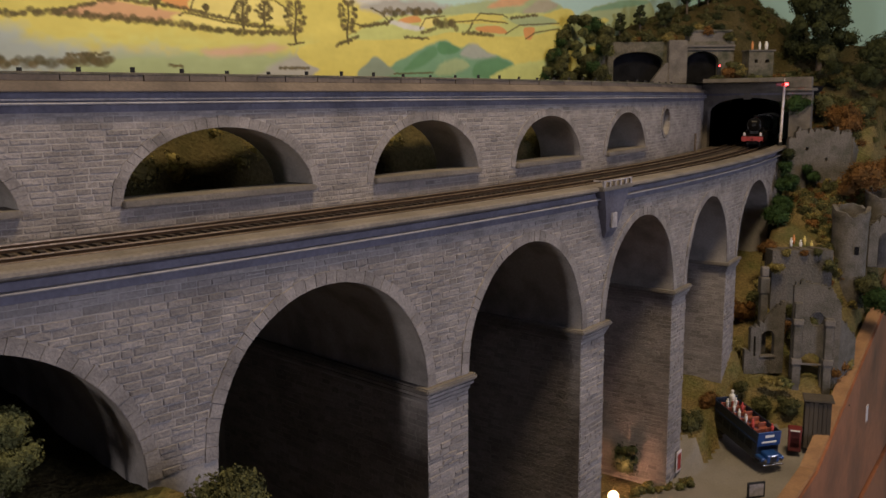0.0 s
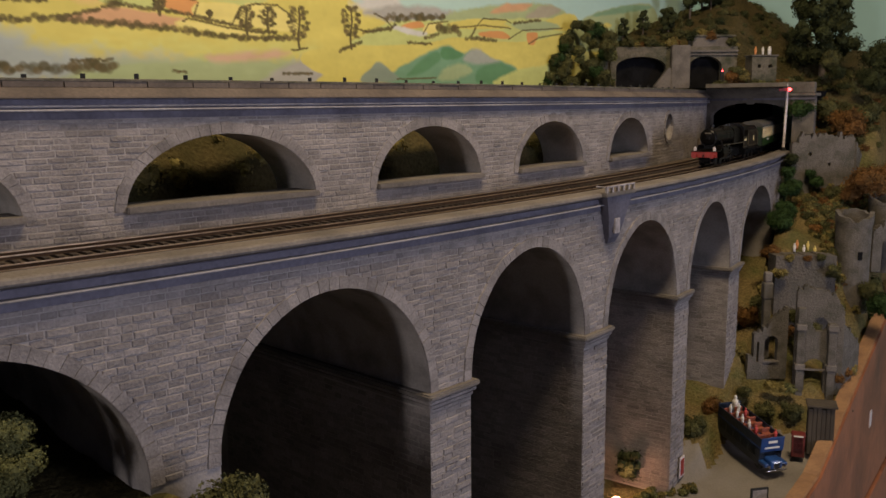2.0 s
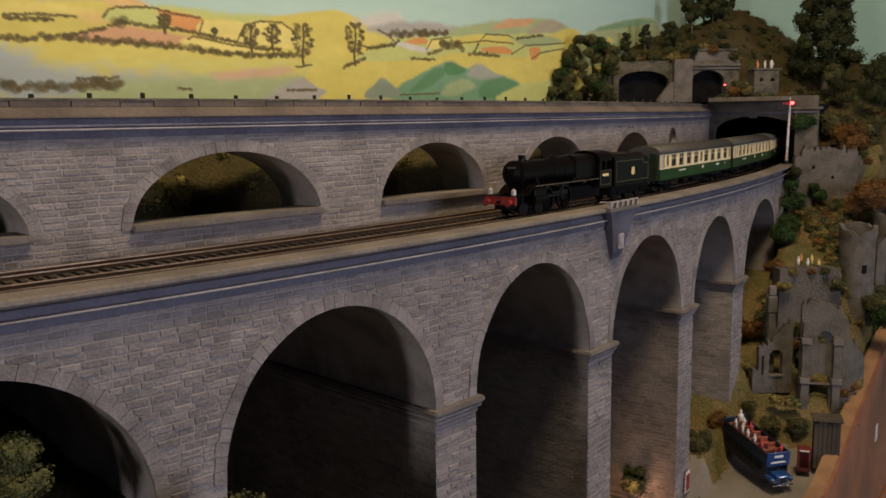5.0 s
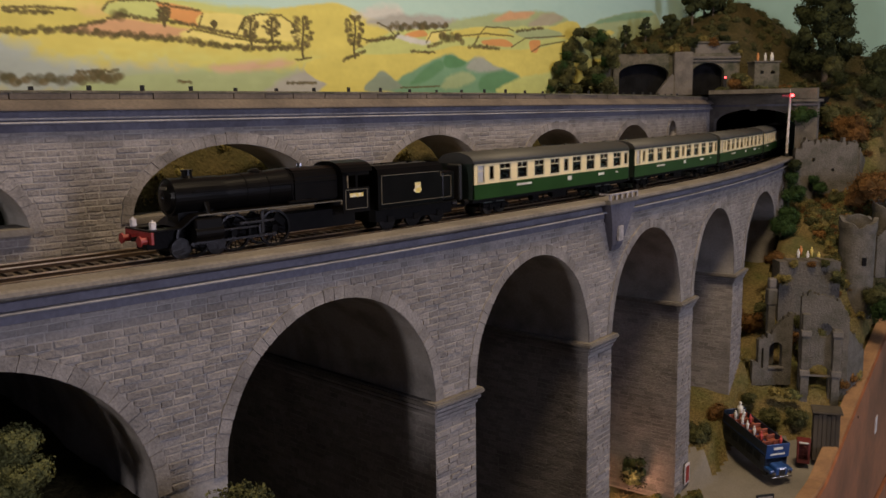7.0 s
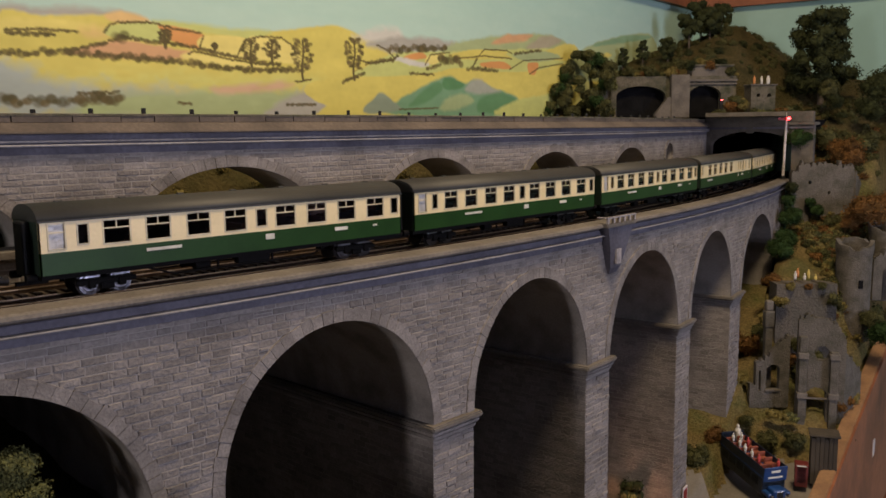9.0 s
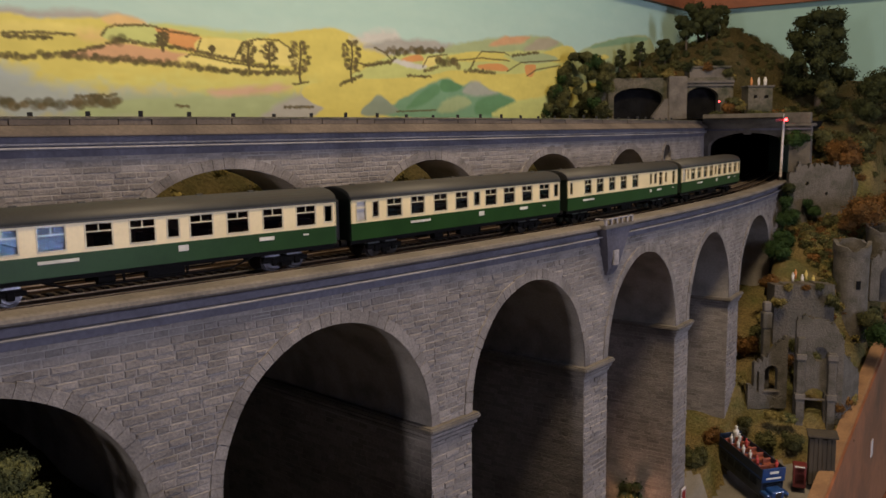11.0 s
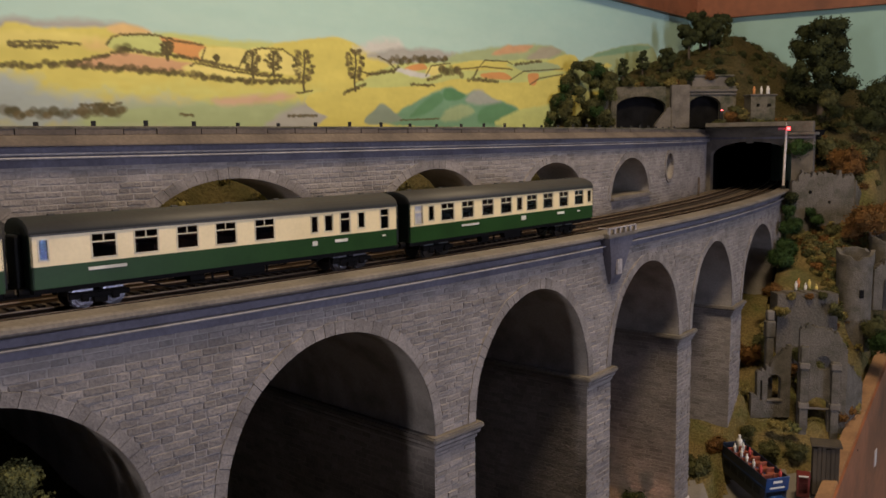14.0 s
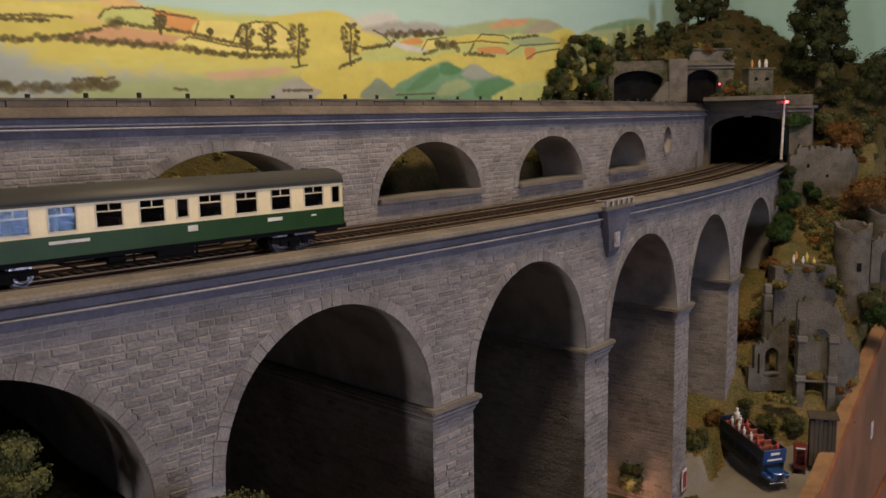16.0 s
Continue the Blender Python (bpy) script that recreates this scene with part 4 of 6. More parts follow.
def ULINE_AT(s, o):
    return (0.268 + s * math.cos(0.06) - o * math.sin(0.06), 1.600 + s * math.sin(0.06) + o * math.cos(0.06))


def surface(x, y):
    return ground_z(x, y)


# ---- foliage ----
def leaf_cloud(name, blobs, count, size, mat, parent=None, seed=1, core=True, label=""):
    """Many small leaves set round some rounded masses, with a ragged outline."""
    r = np.random.RandomState(seed)
    b = np.array(blobs, float)
    wgt = b[:, 3] ** 2
    pick = r.choice(len(b), count, p=wgt / wgt.sum())
    d = r.normal(size=(count, 3))
    d /= np.linalg.norm(d, axis=1)[:, None]
    rad = b[pick, 3] * r.uniform(0.68, 1.15, count) * (1 + 0.16 * np.sin(d[:, 0] * 7 + pick) * np.cos(d[:, 2] * 6))
    c = b[pick, :3] + d * rad[:, None] * np.array([1, 1, 0.9])
    n = d + r.normal(size=(count, 3)) * 0.6
    n /= np.linalg.norm(n, axis=1)[:, None]
    t = np.cross(n, r.normal(size=(count, 3)))
    t /= np.linalg.norm(t, axis=1)[:, None]
    e = np.cross(n, t)
    sz = size * r.uniform(0.5, 1.4, count)[:, None]
    bend = n * sz * 0.35
    vs = np.stack([c - t * sz, c - e * sz * 0.6 + bend, c + t * sz, c + e * sz * 0.6 + bend], 1).reshape(-1, 3)
    fs = [(4 * i, 4 * i + 1, 4 * i + 2, 4 * i + 3) for i in range(count)]
    vl = vs.tolist()
    if core:
        for k, (x, y, z, q) in enumerate(b.tolist()):
            base = len(vl)
            for la in range(1, 6):
                for lo in range(9):
                    a, o = math.pi * la / 6, 2 * math.pi * lo / 9
                    rr = q * 0.74 * (1 + 0.22 * math.sin(3 * o + k) * math.sin(2 * a + k))
                    vl.append((x + rr * math.sin(a) * math.cos(o), y + rr * math.sin(a) * math.sin(o), z + rr * 0.9 * math.cos(a)))
            for la in range(4):
                for lo in range(9):
                    fs.append((base + la * 9 + lo, base + la * 9 + (lo + 1) % 9, base + la * 9 + 9 + (lo + 1) % 9, base + la * 9 + 9 + lo))
    return raw_object(name, vl, fs, mat, parent, label)


def bush(at, r, kind, label, seed, n=500, size=None, name="bush", h=1.0):
    g = random.Random(seed)
    x, y, z = at
    bl = [(x, y, z + r * 0.5 * h, r * 0.75)] + [(x + g.uniform(-0.6, 0.6) * r, y + g.uniform(-0.6, 0.6) * r, z + g.uniform(0.2, 1.0) * r * h, r * g.uniform(0.3, 0.55)) for _ in range(7)]
    ob = leaf_cloud(name, bl, n, size or r * 0.075, M_leaf[kind], seed=seed)
    return tagged(ob, label=label, category="bush" if name == "bush" else name)


def tree(at, height, r, kind, label, seed, trunk=0.3, n=900, tall=False):
    g = random.Random(seed)
    t = empty("tree", at, label=label, category="tree")
    tb = bmesh.new()
    w = height * 0.028
    add_cyl(tb, w * 1.3, w * 0.6, (0, 0, -0.01), (0, 0, height * 0.75), 9)
    bl = []
    for k in range(22 if not tall else 80):
        f = g.random()
        zz = height * (trunk + (1 - trunk) * (f * 0.9 + 0.05))
        lim = r * (1.0 - 0.55 * abs(f - 0.4)) if not tall else r * (0.86 if 0.12 < f < 0.8 else 0.62)
        a, q = g.uniform(0, 6.28), lim * (g.uniform(0.2, 0.75) if not tall else g.uniform(0.1, 1.0) ** 0.5)
        bl.append((q * math.cos(a), q * math.sin(a), zz, r * (g.uniform(0.30, 0.46) if not tall else g.uniform(0.16, 0.30))))
        if k < 6:
            add_cyl(tb, w * 0.45, w * 0.15, (0, 0, zz * 0.75), (q * math.cos(a), q * math.sin(a), zz), 6)
    part("trunk", tb, M_bark, t)
    leaf_cloud("crown", bl, n * 2, r * 0.045, M_leaf[kind], t, seed)
    return t


tree((0.699, 1.65, 0.498), 0.172, 0.060, "dark", "tall dense dark green tree on the hill", 11, 0.10, 4200, True)
for k, (x, y, z, h, r) in enumerate(((0.338, 1.70, 0.570, 0.040, 0.014), (0.378, 1.71, 0.582, 0.044, 0.015), (0.424, 1.70, 0.582, 0.044, 0.021))):
    tree((x, y, z), h, r, "dark", "small dark round tree on the ridge", 20 + k, 0.15, 700)
for k, (x, y, z, h, r) in enumerate(((0.483, 1.77, 0.618, 0.058, 0.027), (0.533, 1.80, 0.630, 0.062, 0.032), (0.532, 1.86, 0.646, 0.070, 0.034), (0.575, 1.86, 0.655, 0.056, 0.028))):
    tree((x, y, z), h, r, "dark", "dark tree with a pale trunk on the hilltop", 30 + k, 0.30, 900)
tree((-0.2325, 0.425, 0.2320), 0.060, 0.0185, "lime", "pale yellow-green model tree beside the viaduct", 40, 0.30, 5000)
bush((-0.1192, 0.435, 0.2219), 0.0278, "olive", "broad olive bush at the foot of the viaduct", 41, 9000, 0.0013)
bush((-0.165, 0.400, 0.165), 0.035, "olive", "low olive bush in front of the viaduct", 42, 3000, 0.0014)
for k, (x, y, z, r, kind, lab) in enumerate((
        (0.500, 1.31, 0.262, 0.022, "green", "dark green bush beside the viaduct's end"), (0.522, 1.335, 0.270, 0.022, "green", "green shrub against the castle wall"),
        (0.533, 1.36, 0.305, 0.020, "green", "tall green shrub at the viaduct's corner"), (0.586, 1.385, 0.318, 0.013, "green", "green climber on the castle wall"), (0.585, 1.46, 0.425, 0.024, "green", "bright green bush above the castle wall"),
        (0.650, 1.33, 0.310, 0.036, "rust", "large rust-coloured autumn bush"), (0.700, 1.36, 0.32, 0.034, "rust", "rusty autumn bush behind the towers"), (0.628, 1.345, 0.300, 0.018, "rust", "rusty bush below the castle wall"),
        (0.470, 1.25, 0.225, 0.016, "rust", "small rusty bush under the arch"), (0.308, 1.045, 0.035, 0.020, "olive", "brownish shrub on the bank by the road"),
        (0.345, 1.085, 0.050, 0.018, "rust", "brown shrub on the bank"), (0.395, 1.115, 0.062, 0.012, "olive", "olive shrub beside the ruin"),
        (0.420, 1.205, 0.14, 0.022, "rust", "autumn bush behind the ruin"), (0.455, 1.200, 0.13, 0.018, "straw", "straw-coloured bush behind the ruin"), (0.500, 1.20, 0.14, 0.016, "olive", "olive bush under the retaining wall"), (0.395, 1.165, 0.10, 0.018, "straw", "straw bush between pier and ruin"), (0.412, 1.085, 0.045, 0.016, "olive", "olive hedge behind the bus"),
        (0.445, 1.08, 0.045, 0.016, "olive", "low hedge behind the bus"), (0.772, 1.57, 0.500, 0.046, "dark", "dark bush high on the hillside"), (0.735, 1.53, 0.470, 0.030, "dark", "dark bush on the hillside"),
        (0.665, 1.68, 0.525, 0.022, "dark", "dark bush beside the tall tree"), (0.690, 1.59, 0.512, 0.022, "olive", "brownish bush below the tall tree"), (0.690, 1.56, 0.488, 0.018, "dark", "dark low bush below the tall tree"),
        (0.650, 1.50, 0.420, 0.030, "olive", "olive bush on the hillside"), (0.665, 1.44, 0.395, 0.030, "rust", "brownish bush above the castle wall"), (0.700, 1.47, 0.415, 0.028, "olive", "brown-green bush on the slope"),
        (0.606, 1.225, 0.17, 0.020, "olive", "bush beside the round tower"),
        (0.628, 1.20, 0.15, 0.030, "green", "dark green bush beside the tower"))):
    bush((x, y, z), r, kind, lab, 50 + k, 2400, r * 0.055)
for k in range(66):
    f = (k % 22) / 21
    yy = 1.545 + 0.025 * math.sin(k * 3.1)
    x = 0.148 + 0.136 * f + 0.004 * math.sin(k * 7.3)
    top = float(np.interp(x, [0.148, 0.205, 0.226, 0.270, 0.300], [0.518, 0.562, 0.596, 0.586, 0.560]))
    r = 0.0125 + 0.003 * math.sin(k * 5.7)
    z = top - 1.35 * r if k < 22 else 0.474 + (top - 0.505) * (0.5 + 0.45 * math.sin(k * 2.3))
    bush((x, yy - (0.0 if k < 22 else 0.02), z), r, ("olive", "lime", "olive", "green", "lime")[k % 5], "%s scrubby bush beside the upper tunnel" % ("olive", "pale green", "olive", "green", "pale green")[k % 5], 200 + k, 1300, 0.0015)
for k in range(22):
    s = 0.0 + 0.0125 * k
    p = ULINE_AT(s, 0.006 + 0.006 * math.sin(k * 2.1))
    bush((p[0], p[1], 0.549 + 0.003 * math.sin(k * 1.7) + (0.016 if 0.16 < s < 0.25 else 0)), 0.010 + 0.003 * math.sin(k * 4.1), ("olive", "straw", "rust", "olive", "dark")[k % 5], "low bush trailing over the tunnel wall", 260 + k, 700, 0.0016)
for k in range(12):
    p = BACK.at(1.27 + 0.018 * k, -0.02 - 0.012 * k)
    bush((p.x, p.y + 0.01, 0.474), 0.012 + 0.004 * math.sin(k * 4.4), ("olive", "lime", "rust")[k % 3], "low bush trailing over the tunnel parapet", 300 + k, 600, 0.0016)
for k in range(26):
    p = FASCIA.at(0.20 + 0.024 * k, 0.016 + 0.006 * math.sin(k * 2.9))
    bush((p.x, p.y, ground_z(p.x, p.y) - 0.012), 0.013 + 0.004 * math.sin(k * 1.9), ("olive", "straw", "lime", "rust")[k % 4], "low scrubby bush along the board's edge", 330 + k, 700, 0.0015)
for k, (x, y, z, r, kind) in enumerate(((0.506, 1.575, 0.486, 0.014, "rust"), (0.518, 1.578, 0.496, 0.015, "olive"), (0.532, 1.580, 0.490, 0.013, "straw"), (0.548, 1.575, 0.474, 0.012, "olive"), (0.563, 1.573, 0.472, 0.012, "lime"), (0.580, 1.575, 0.472, 0.012, "olive"), (0.597, 1.580, 0.474, 0.013, "rust"), (0.612, 1.585, 0.476, 0.014, "olive"))):
    bush((x, y, z), r, kind, "low scrub in front of the lookout hut", 380 + k, 900, 0.0015)
for k, (x, y, z, r, kind) in enumerate(((0.543, 1.385, 0.330, 0.014, "green"), (0.547, 1.388, 0.352, 0.013, "dark"), (0.555, 1.388, 0.312, 0.012, "green"), (0.578, 1.386, 0.330, 0.010, "green"), (0.612, 1.385, 0.300, 0.012, "olive"),
                                        (0.470, 1.208, 0.205, 0.010, "straw"), (0.482, 1.206, 0.120, 0.014, "rust"), (0.500, 1.208, 0.105, 0.013, "olive"), (0.520, 1.208, 0.120, 0.015, "olive"), (0.538, 1.210, 0.160, 0.016, "straw"), (0.548, 1.214, 0.205, 0.012, "olive"),
                                        (0.485, 1.216, 0.228, 0.007, "straw"), (0.512, 1.216, 0.228, 0.006, "rust"), (0.530, 1.216, 0.228, 0.007, "olive"), (0.448, 1.205, 0.180, 0.012, "straw"), (0.435, 1.20, 0.165, 0.012, "olive"))):
    bush((x, y, z), r, kind, "%s plants growing on the old walls" % {"green": "green", "dark": "dark green", "olive": "olive", "straw": "straw-coloured", "rust": "rust-brown"}[kind], 400 + k, 700, 0.0013)
# shrubs that cover the slopes
HRND = random.Random(77)
for kind, area, cnt in (("dark", (0.30, 0.75, 1.60, 1.90), 60), ("olive", (0.15, 0.75, 1.50, 1.95), 320), ("olive", (0.52, 0.85, 1.40, 1.66), 60), ("rust", (0.52, 0.85, 1.40, 1.60), 34), ("straw", (0.40, 0.66, 1.10, 1.35), 26), ("lime", (0.15, 0.45, 1.5, 1.7), 26),
                        ("straw", (0.30, 0.68, 1.06, 1.40), 150), ("olive", (0.30, 0.68, 1.06, 1.40), 210), ("rust", (0.30, 0.68, 1.06, 1.40), 90), ("lime", (0.30, 0.68, 1.10, 1.40), 60)):
    bl = []
    for _ in range(cnt * 8):
        if len(bl) >= cnt:
            break
        x, y = HRND.uniform(area[0], area[1]), HRND.uniform(area[2], area[3])
        s, off = FRONT.near(x, y)
        if FASCIA.near(x, y)[1] < 0.03 or (s < 1.34 and -0.02 < off < 0.33) or (0.27 < x < 0.55 and y < 1.665):
            continue
        z = ground_z(x, y)
        if z < 0.036:
            continue
        q = HRND.uniform(0.0025, 0.0065) if y < 1.4 else HRND.uniform(0.003, 0.010)
        bl.append((x, y, z + q * 0.3, q))
    ob = leaf_cloud("hillside_shrubs", bl, cnt * 130, 0.0016, M_leaf[kind], seed=cnt)
    tagged(ob, label="scattered %s scrub covering the model hillside" % {"dark": "dark green", "olive": "olive", "rust": "rust-brown", "straw": "straw-coloured", "lime": "yellow-green"}[kind], category="scrub", kind="stuff")
# bank of grass and scrub seen through the upper arches
bl = []
while len(bl) < 90:
    s, o = HRND.uniform(-0.1, 1.0), HRND.uniform(0.19, 0.30)
    p = BACK.at(s, o)
    bl.append((p.x, p.y, ground_z(p.x, p.y) - 0.002, HRND.uniform(0.008, 0.016)))
tagged(leaf_cloud("bank_scrub", bl, 6000, 0.0028, M_leaf["straw"], seed=5), label="straw-coloured scrub on the bank behind the arches", category="scrub", kind="stuff")

# ---- tunnel mouths ----
portal = empty("tunnel_portal", label="dark stone tunnel mouth at the end of the lower viaduct", category="tunnel")
PA, PB = BACK.at(1.245, 0.0), FRONT.at(1.345, -0.030)
PLINE = Line(PA.x, PA.y, math.atan2(PB.y - PA.y, PB.x - PA.x), 9.0, 1.0)
PW = (PB - PA).length
part("front_wall", arcade(PLINE, -0.012, PW + 0.006, 0.0, 0.014, 0.459, [(0.006, PW - 0.028)], 0.424, 0.449, 0.355), M_portal, portal)
part("keystone", block(PLINE, PW / 2 - 0.018, PW / 2 - 0.006, -0.003, 0.004, 0.446, 0.457, 0.0006), M_coping, portal)
part("string_course", block(PLINE, -0.012, PW + 0.008, -0.005, 0.035, 0.459, 0.464, 0.001), M_portal, portal)
part("parapet", block(PLINE, -0.006, PW + 0.004, 0.002, 0.016, 0.464, 0.482, 0.001), M_portal, portal)
# this course takes the shade-darkened blue as well
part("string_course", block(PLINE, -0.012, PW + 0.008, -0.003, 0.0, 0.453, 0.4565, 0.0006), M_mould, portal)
# box behind the mouth, coloured near-black as the tunnel's darkness
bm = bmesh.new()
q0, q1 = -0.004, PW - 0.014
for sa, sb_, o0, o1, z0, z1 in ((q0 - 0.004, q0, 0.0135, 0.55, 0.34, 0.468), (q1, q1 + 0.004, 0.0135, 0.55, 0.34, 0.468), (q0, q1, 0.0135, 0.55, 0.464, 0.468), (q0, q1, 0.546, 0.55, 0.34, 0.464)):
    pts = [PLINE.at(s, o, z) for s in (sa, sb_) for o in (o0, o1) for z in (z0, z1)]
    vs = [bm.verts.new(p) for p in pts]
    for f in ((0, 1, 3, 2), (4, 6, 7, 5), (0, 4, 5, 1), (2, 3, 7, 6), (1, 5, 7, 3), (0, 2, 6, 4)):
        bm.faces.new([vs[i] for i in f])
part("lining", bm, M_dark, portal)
twin = empty("upper_tunnel_portals", label="two dark tunnel mouths in a stone wall below the hill", category="tunnel")
ULINE = Line(0.268, 1.600, 0.06, 9.0, 1.0)
part("front_wall", arcade(ULINE, 0.010, 0.262, 0.0, 0.012, 0.550, [(0.040, 0.131), (0.174, 0.234)], 0.514, 0.5325, 0.44), M_moss, twin)
part("band", block(ULINE, 0.168, 0.262, -0.006, 0.0, 0.5395, 0.5440, 0.0008), M_portal, twin)
part("band", block(ULINE, 0.168, 0.262, -0.004, 0.0, 0.5340, 0.5370, 0.0008), M_portal, twin)
part("head_wall", block(ULINE, 0.180, 0.256, 0.002, 0.03, 0.548, 0.567, 0.001), M_portal, twin)
part("head_coping", block(ULINE, 0.178, 0.258, -0.001, 0.03, 0.567, 0.5705, 0.001), M_moss, twin)
part("pier", block(ULINE, 0.138, 0.172, -0.012, 0.0, 0.44, 0.552, 0.001), M_portal, twin)
part("pier", block(ULINE, 0.028, 0.038, -0.006, 0.0, 0.44, 0.540, 0.001), M_moss, twin)
bm = bmesh.new()
prof = [(0.108, 0.46), (0.108, 0.480), (0.133, 0.512), (0.138, 0.512), (0.138, 0.46)]
fa, fb_ = [[bm.verts.new(ULINE.at(q, o, z)) for q, z in prof] for o in (-0.010, 0.0)]
bm.faces.new(fa)
bm.faces.new(fb_)
for k in range(5):
    bm.faces.new((fa[k], fa[(k + 1) % 5], fb_[(k + 1) % 5], fb_[k]))
part("buttress", bm, M_portal, twin, "sloping stone buttress")
# near-black sheets close each mouth just inside, in place of deep shade
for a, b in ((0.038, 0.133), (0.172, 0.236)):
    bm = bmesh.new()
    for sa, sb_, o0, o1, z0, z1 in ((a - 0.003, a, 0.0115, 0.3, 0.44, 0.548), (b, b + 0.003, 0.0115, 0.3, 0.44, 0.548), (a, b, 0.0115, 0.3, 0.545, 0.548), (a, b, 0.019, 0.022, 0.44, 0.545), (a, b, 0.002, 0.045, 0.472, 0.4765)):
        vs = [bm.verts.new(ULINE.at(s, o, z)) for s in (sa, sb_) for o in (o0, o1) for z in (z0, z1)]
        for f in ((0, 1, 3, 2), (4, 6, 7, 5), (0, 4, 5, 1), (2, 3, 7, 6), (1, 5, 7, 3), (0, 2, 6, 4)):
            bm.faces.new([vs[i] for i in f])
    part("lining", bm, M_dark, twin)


# ---- signals ----
M_redlamp = glow("red_signal_lamp", (1.0, 0.06, 0.06), 9.0)
signal = empty("railway_signal", tuple(FRONT.at(1.326, 0.007, LEDGE)), label="white signal post with a lit red lamp", category="signal")
part("post", cyl(0.0022, 0.0018, (0, 0, -0.005), (0.002, 0, 0.098), 10), M_white, signal, "white post")
part("foot", box(-0.003, 0.003, -0.003, 0.003, -0.012, 0.006, 0.0005), M_black, signal)
part("arm", box(-0.012, 0.010, -0.001, 0.001, 0.097, 0.102, 0.0004), M_red, signal, "red signal arm")
part("lamp", cyl(0.0024, 0.0024, (0.004, -0.002, 0.100), (0.004, -0.006, 0.100), 14), M_redlamp, signal, "glowing red lamp")
part("finial", cyl(0.0010, 0.0003, (0.002, 0, 0.098), (0.002, 0, 0.110), 8), M_white, signal)
sig2 = empty("ground_signal", (0.492, 1.58, 0.478), label="small dark signal with a red light above the tunnel", category="signal")
part("post", box(-0.003, 0.003, -0.002, 0.002, -0.01, 0.030, 0.0005), M_black, sig2)
part("lamp", cyl(0.0013, 0.0013, (0, -0.002, 0.027), (0, -0.004, 0.027), 12), M_redlamp, sig2)
hut = FRONT.at(1.215, 0.122, RAIL - 0.004)
tagged(mesh_object("marker_post", box(hut.x - 0.0015, hut.x + 0.0015, hut.y - 0.0015, hut.y + 0.0015, hut.z, hut.z + 0.030, 0.0004), M_bark), label="thin brown post by the wall", category="post")

# ---- road things ----
M_blue = material("bus_blue", (0.012, 0.05, 0.17), rough=0.35, var=0.15, scale=80, fine=600, bump=0.03, coat=0.2)
M_busdark = material("bus_dark_blue", (0.010, 0.018, 0.035), rough=0.4, var=0.2)
M_rednseat = material("bus_seat_red", (0.26, 0.07, 0.04), rough=0.8, var=0.2)
M_rubber = material("tyre_rubber", (0.015, 0.015, 0.015), rough=0.9, var=0.2)
M_chrome = material("dull_chrome", (0.6, 0.6, 0.6), rough=0.25, metal=1.0, var=0.1)
M_fig = [material("figure_paint_" + n, c, rough=0.7, var=0.2, scale=400, fine=1200) for n, c in (("white", (0.7, 0.66, 0.6)), ("orange", (0.62, 0.25, 0.08)), ("yellow", (0.65, 0.5, 0.14)), ("red", (0.5, 0.06, 0.05)), ("blue", (0.08, 0.12, 0.3)))]


def figure(at, h, k, seated=False):
    """A tiny painted figure as one plain turned form."""
    bm = bmesh.new()
    prof = [(0.0, 0), (0.16, 0.0), (0.13, 0.30), (0.17, 0.55), (0.16, 0.72), (0.06, 0.80), (0.085, 0.86), (0.09, 0.93), (0.05, 0.99), (0.0, 1.0)]
    rings = [[bm.verts.new((at[0] + r * h * math.cos(a), at[1] + r * h * math.sin(a), at[2] + z * h)) for a in [2 * math.pi * i / 8 for i in range(8)]] for r, z in prof[1:-1]]
    for a, b in zip(rings, rings[1:]):
        for i in range(8):
            bm.faces.new((a[i], a[(i + 1) % 8], b[(i + 1) % 8], b[i]))
    bm.faces.new(rings[0])
    bm.faces.new(rings[-1])
    ob = mesh_object("miniature_figure", bm, M_fig[k % len(M_fig)], smooth=True)
    return tagged(ob, label="tiny %s painted model figure" % ("white", "orange", "yellow", "red", "blue")[k % 5], category="figurine", group="miniature figures")


BUS = pose(0.3745, 1.032, 0.0205, 0, 7, -75)
bus = empty("open_top_bus", label="blue open-top double-decker toy bus on the road", category="bus")
BUS = BUS @ Matrix.Diagonal((1.0, 1.0, 1.0, 1))
bus.matrix_basis = BUS
part("lower_body", box(-0.050, 0.042, -0.0155, 0.0155, 0.004, 0.026, 0.0015), M_busdark, bus)
part("bonnet", box(0.040, 0.055, -0.0085, 0.0085, 0.005, 0.0165, 0.002), M_blue, bus)
part("upper_body", box(-0.050, 0.042, -0.0157, 0.0157, 0.0262, 0.0285, 0.0006), M_blue, bus)
for sy in (-1, 1):
    part("side_panel", box(-0.050, 0.042, sy * 0.0152 - 0.0006, sy * 0.0152 + 0.0006, 0.0285, 0.0395, 0.0003), M_busdark, bus)
    for k in range(5):
        part("window", box(-0.044 + k * 0.016, -0.031 + k * 0.016, sy * 0.0157 - 0.0002, sy * 0.0157 + 0.0003, 0.0145, 0.0235), M_glass, bus)
    for x in (-0.032, 0.040):
        part("wheel", cyl(0.0062, 0.0062, (x, sy * 0.0110, 0.0062), (x, sy * 0.0150, 0.0062), 18), M_rubber, bus)
    part("headlamp", cyl(0.0018, 0.0018, (0.053, sy * 0.0105, 0.0095), (0.056, sy * 0.0105, 0.0095), 12), M_chrome, bus)
    part("mudguard", box(0.034, 0.054, sy * 0.0125 - 0.003, sy * 0.0125 + 0.003, 0.0080, 0.0125, 0.0012), M_blue, bus)
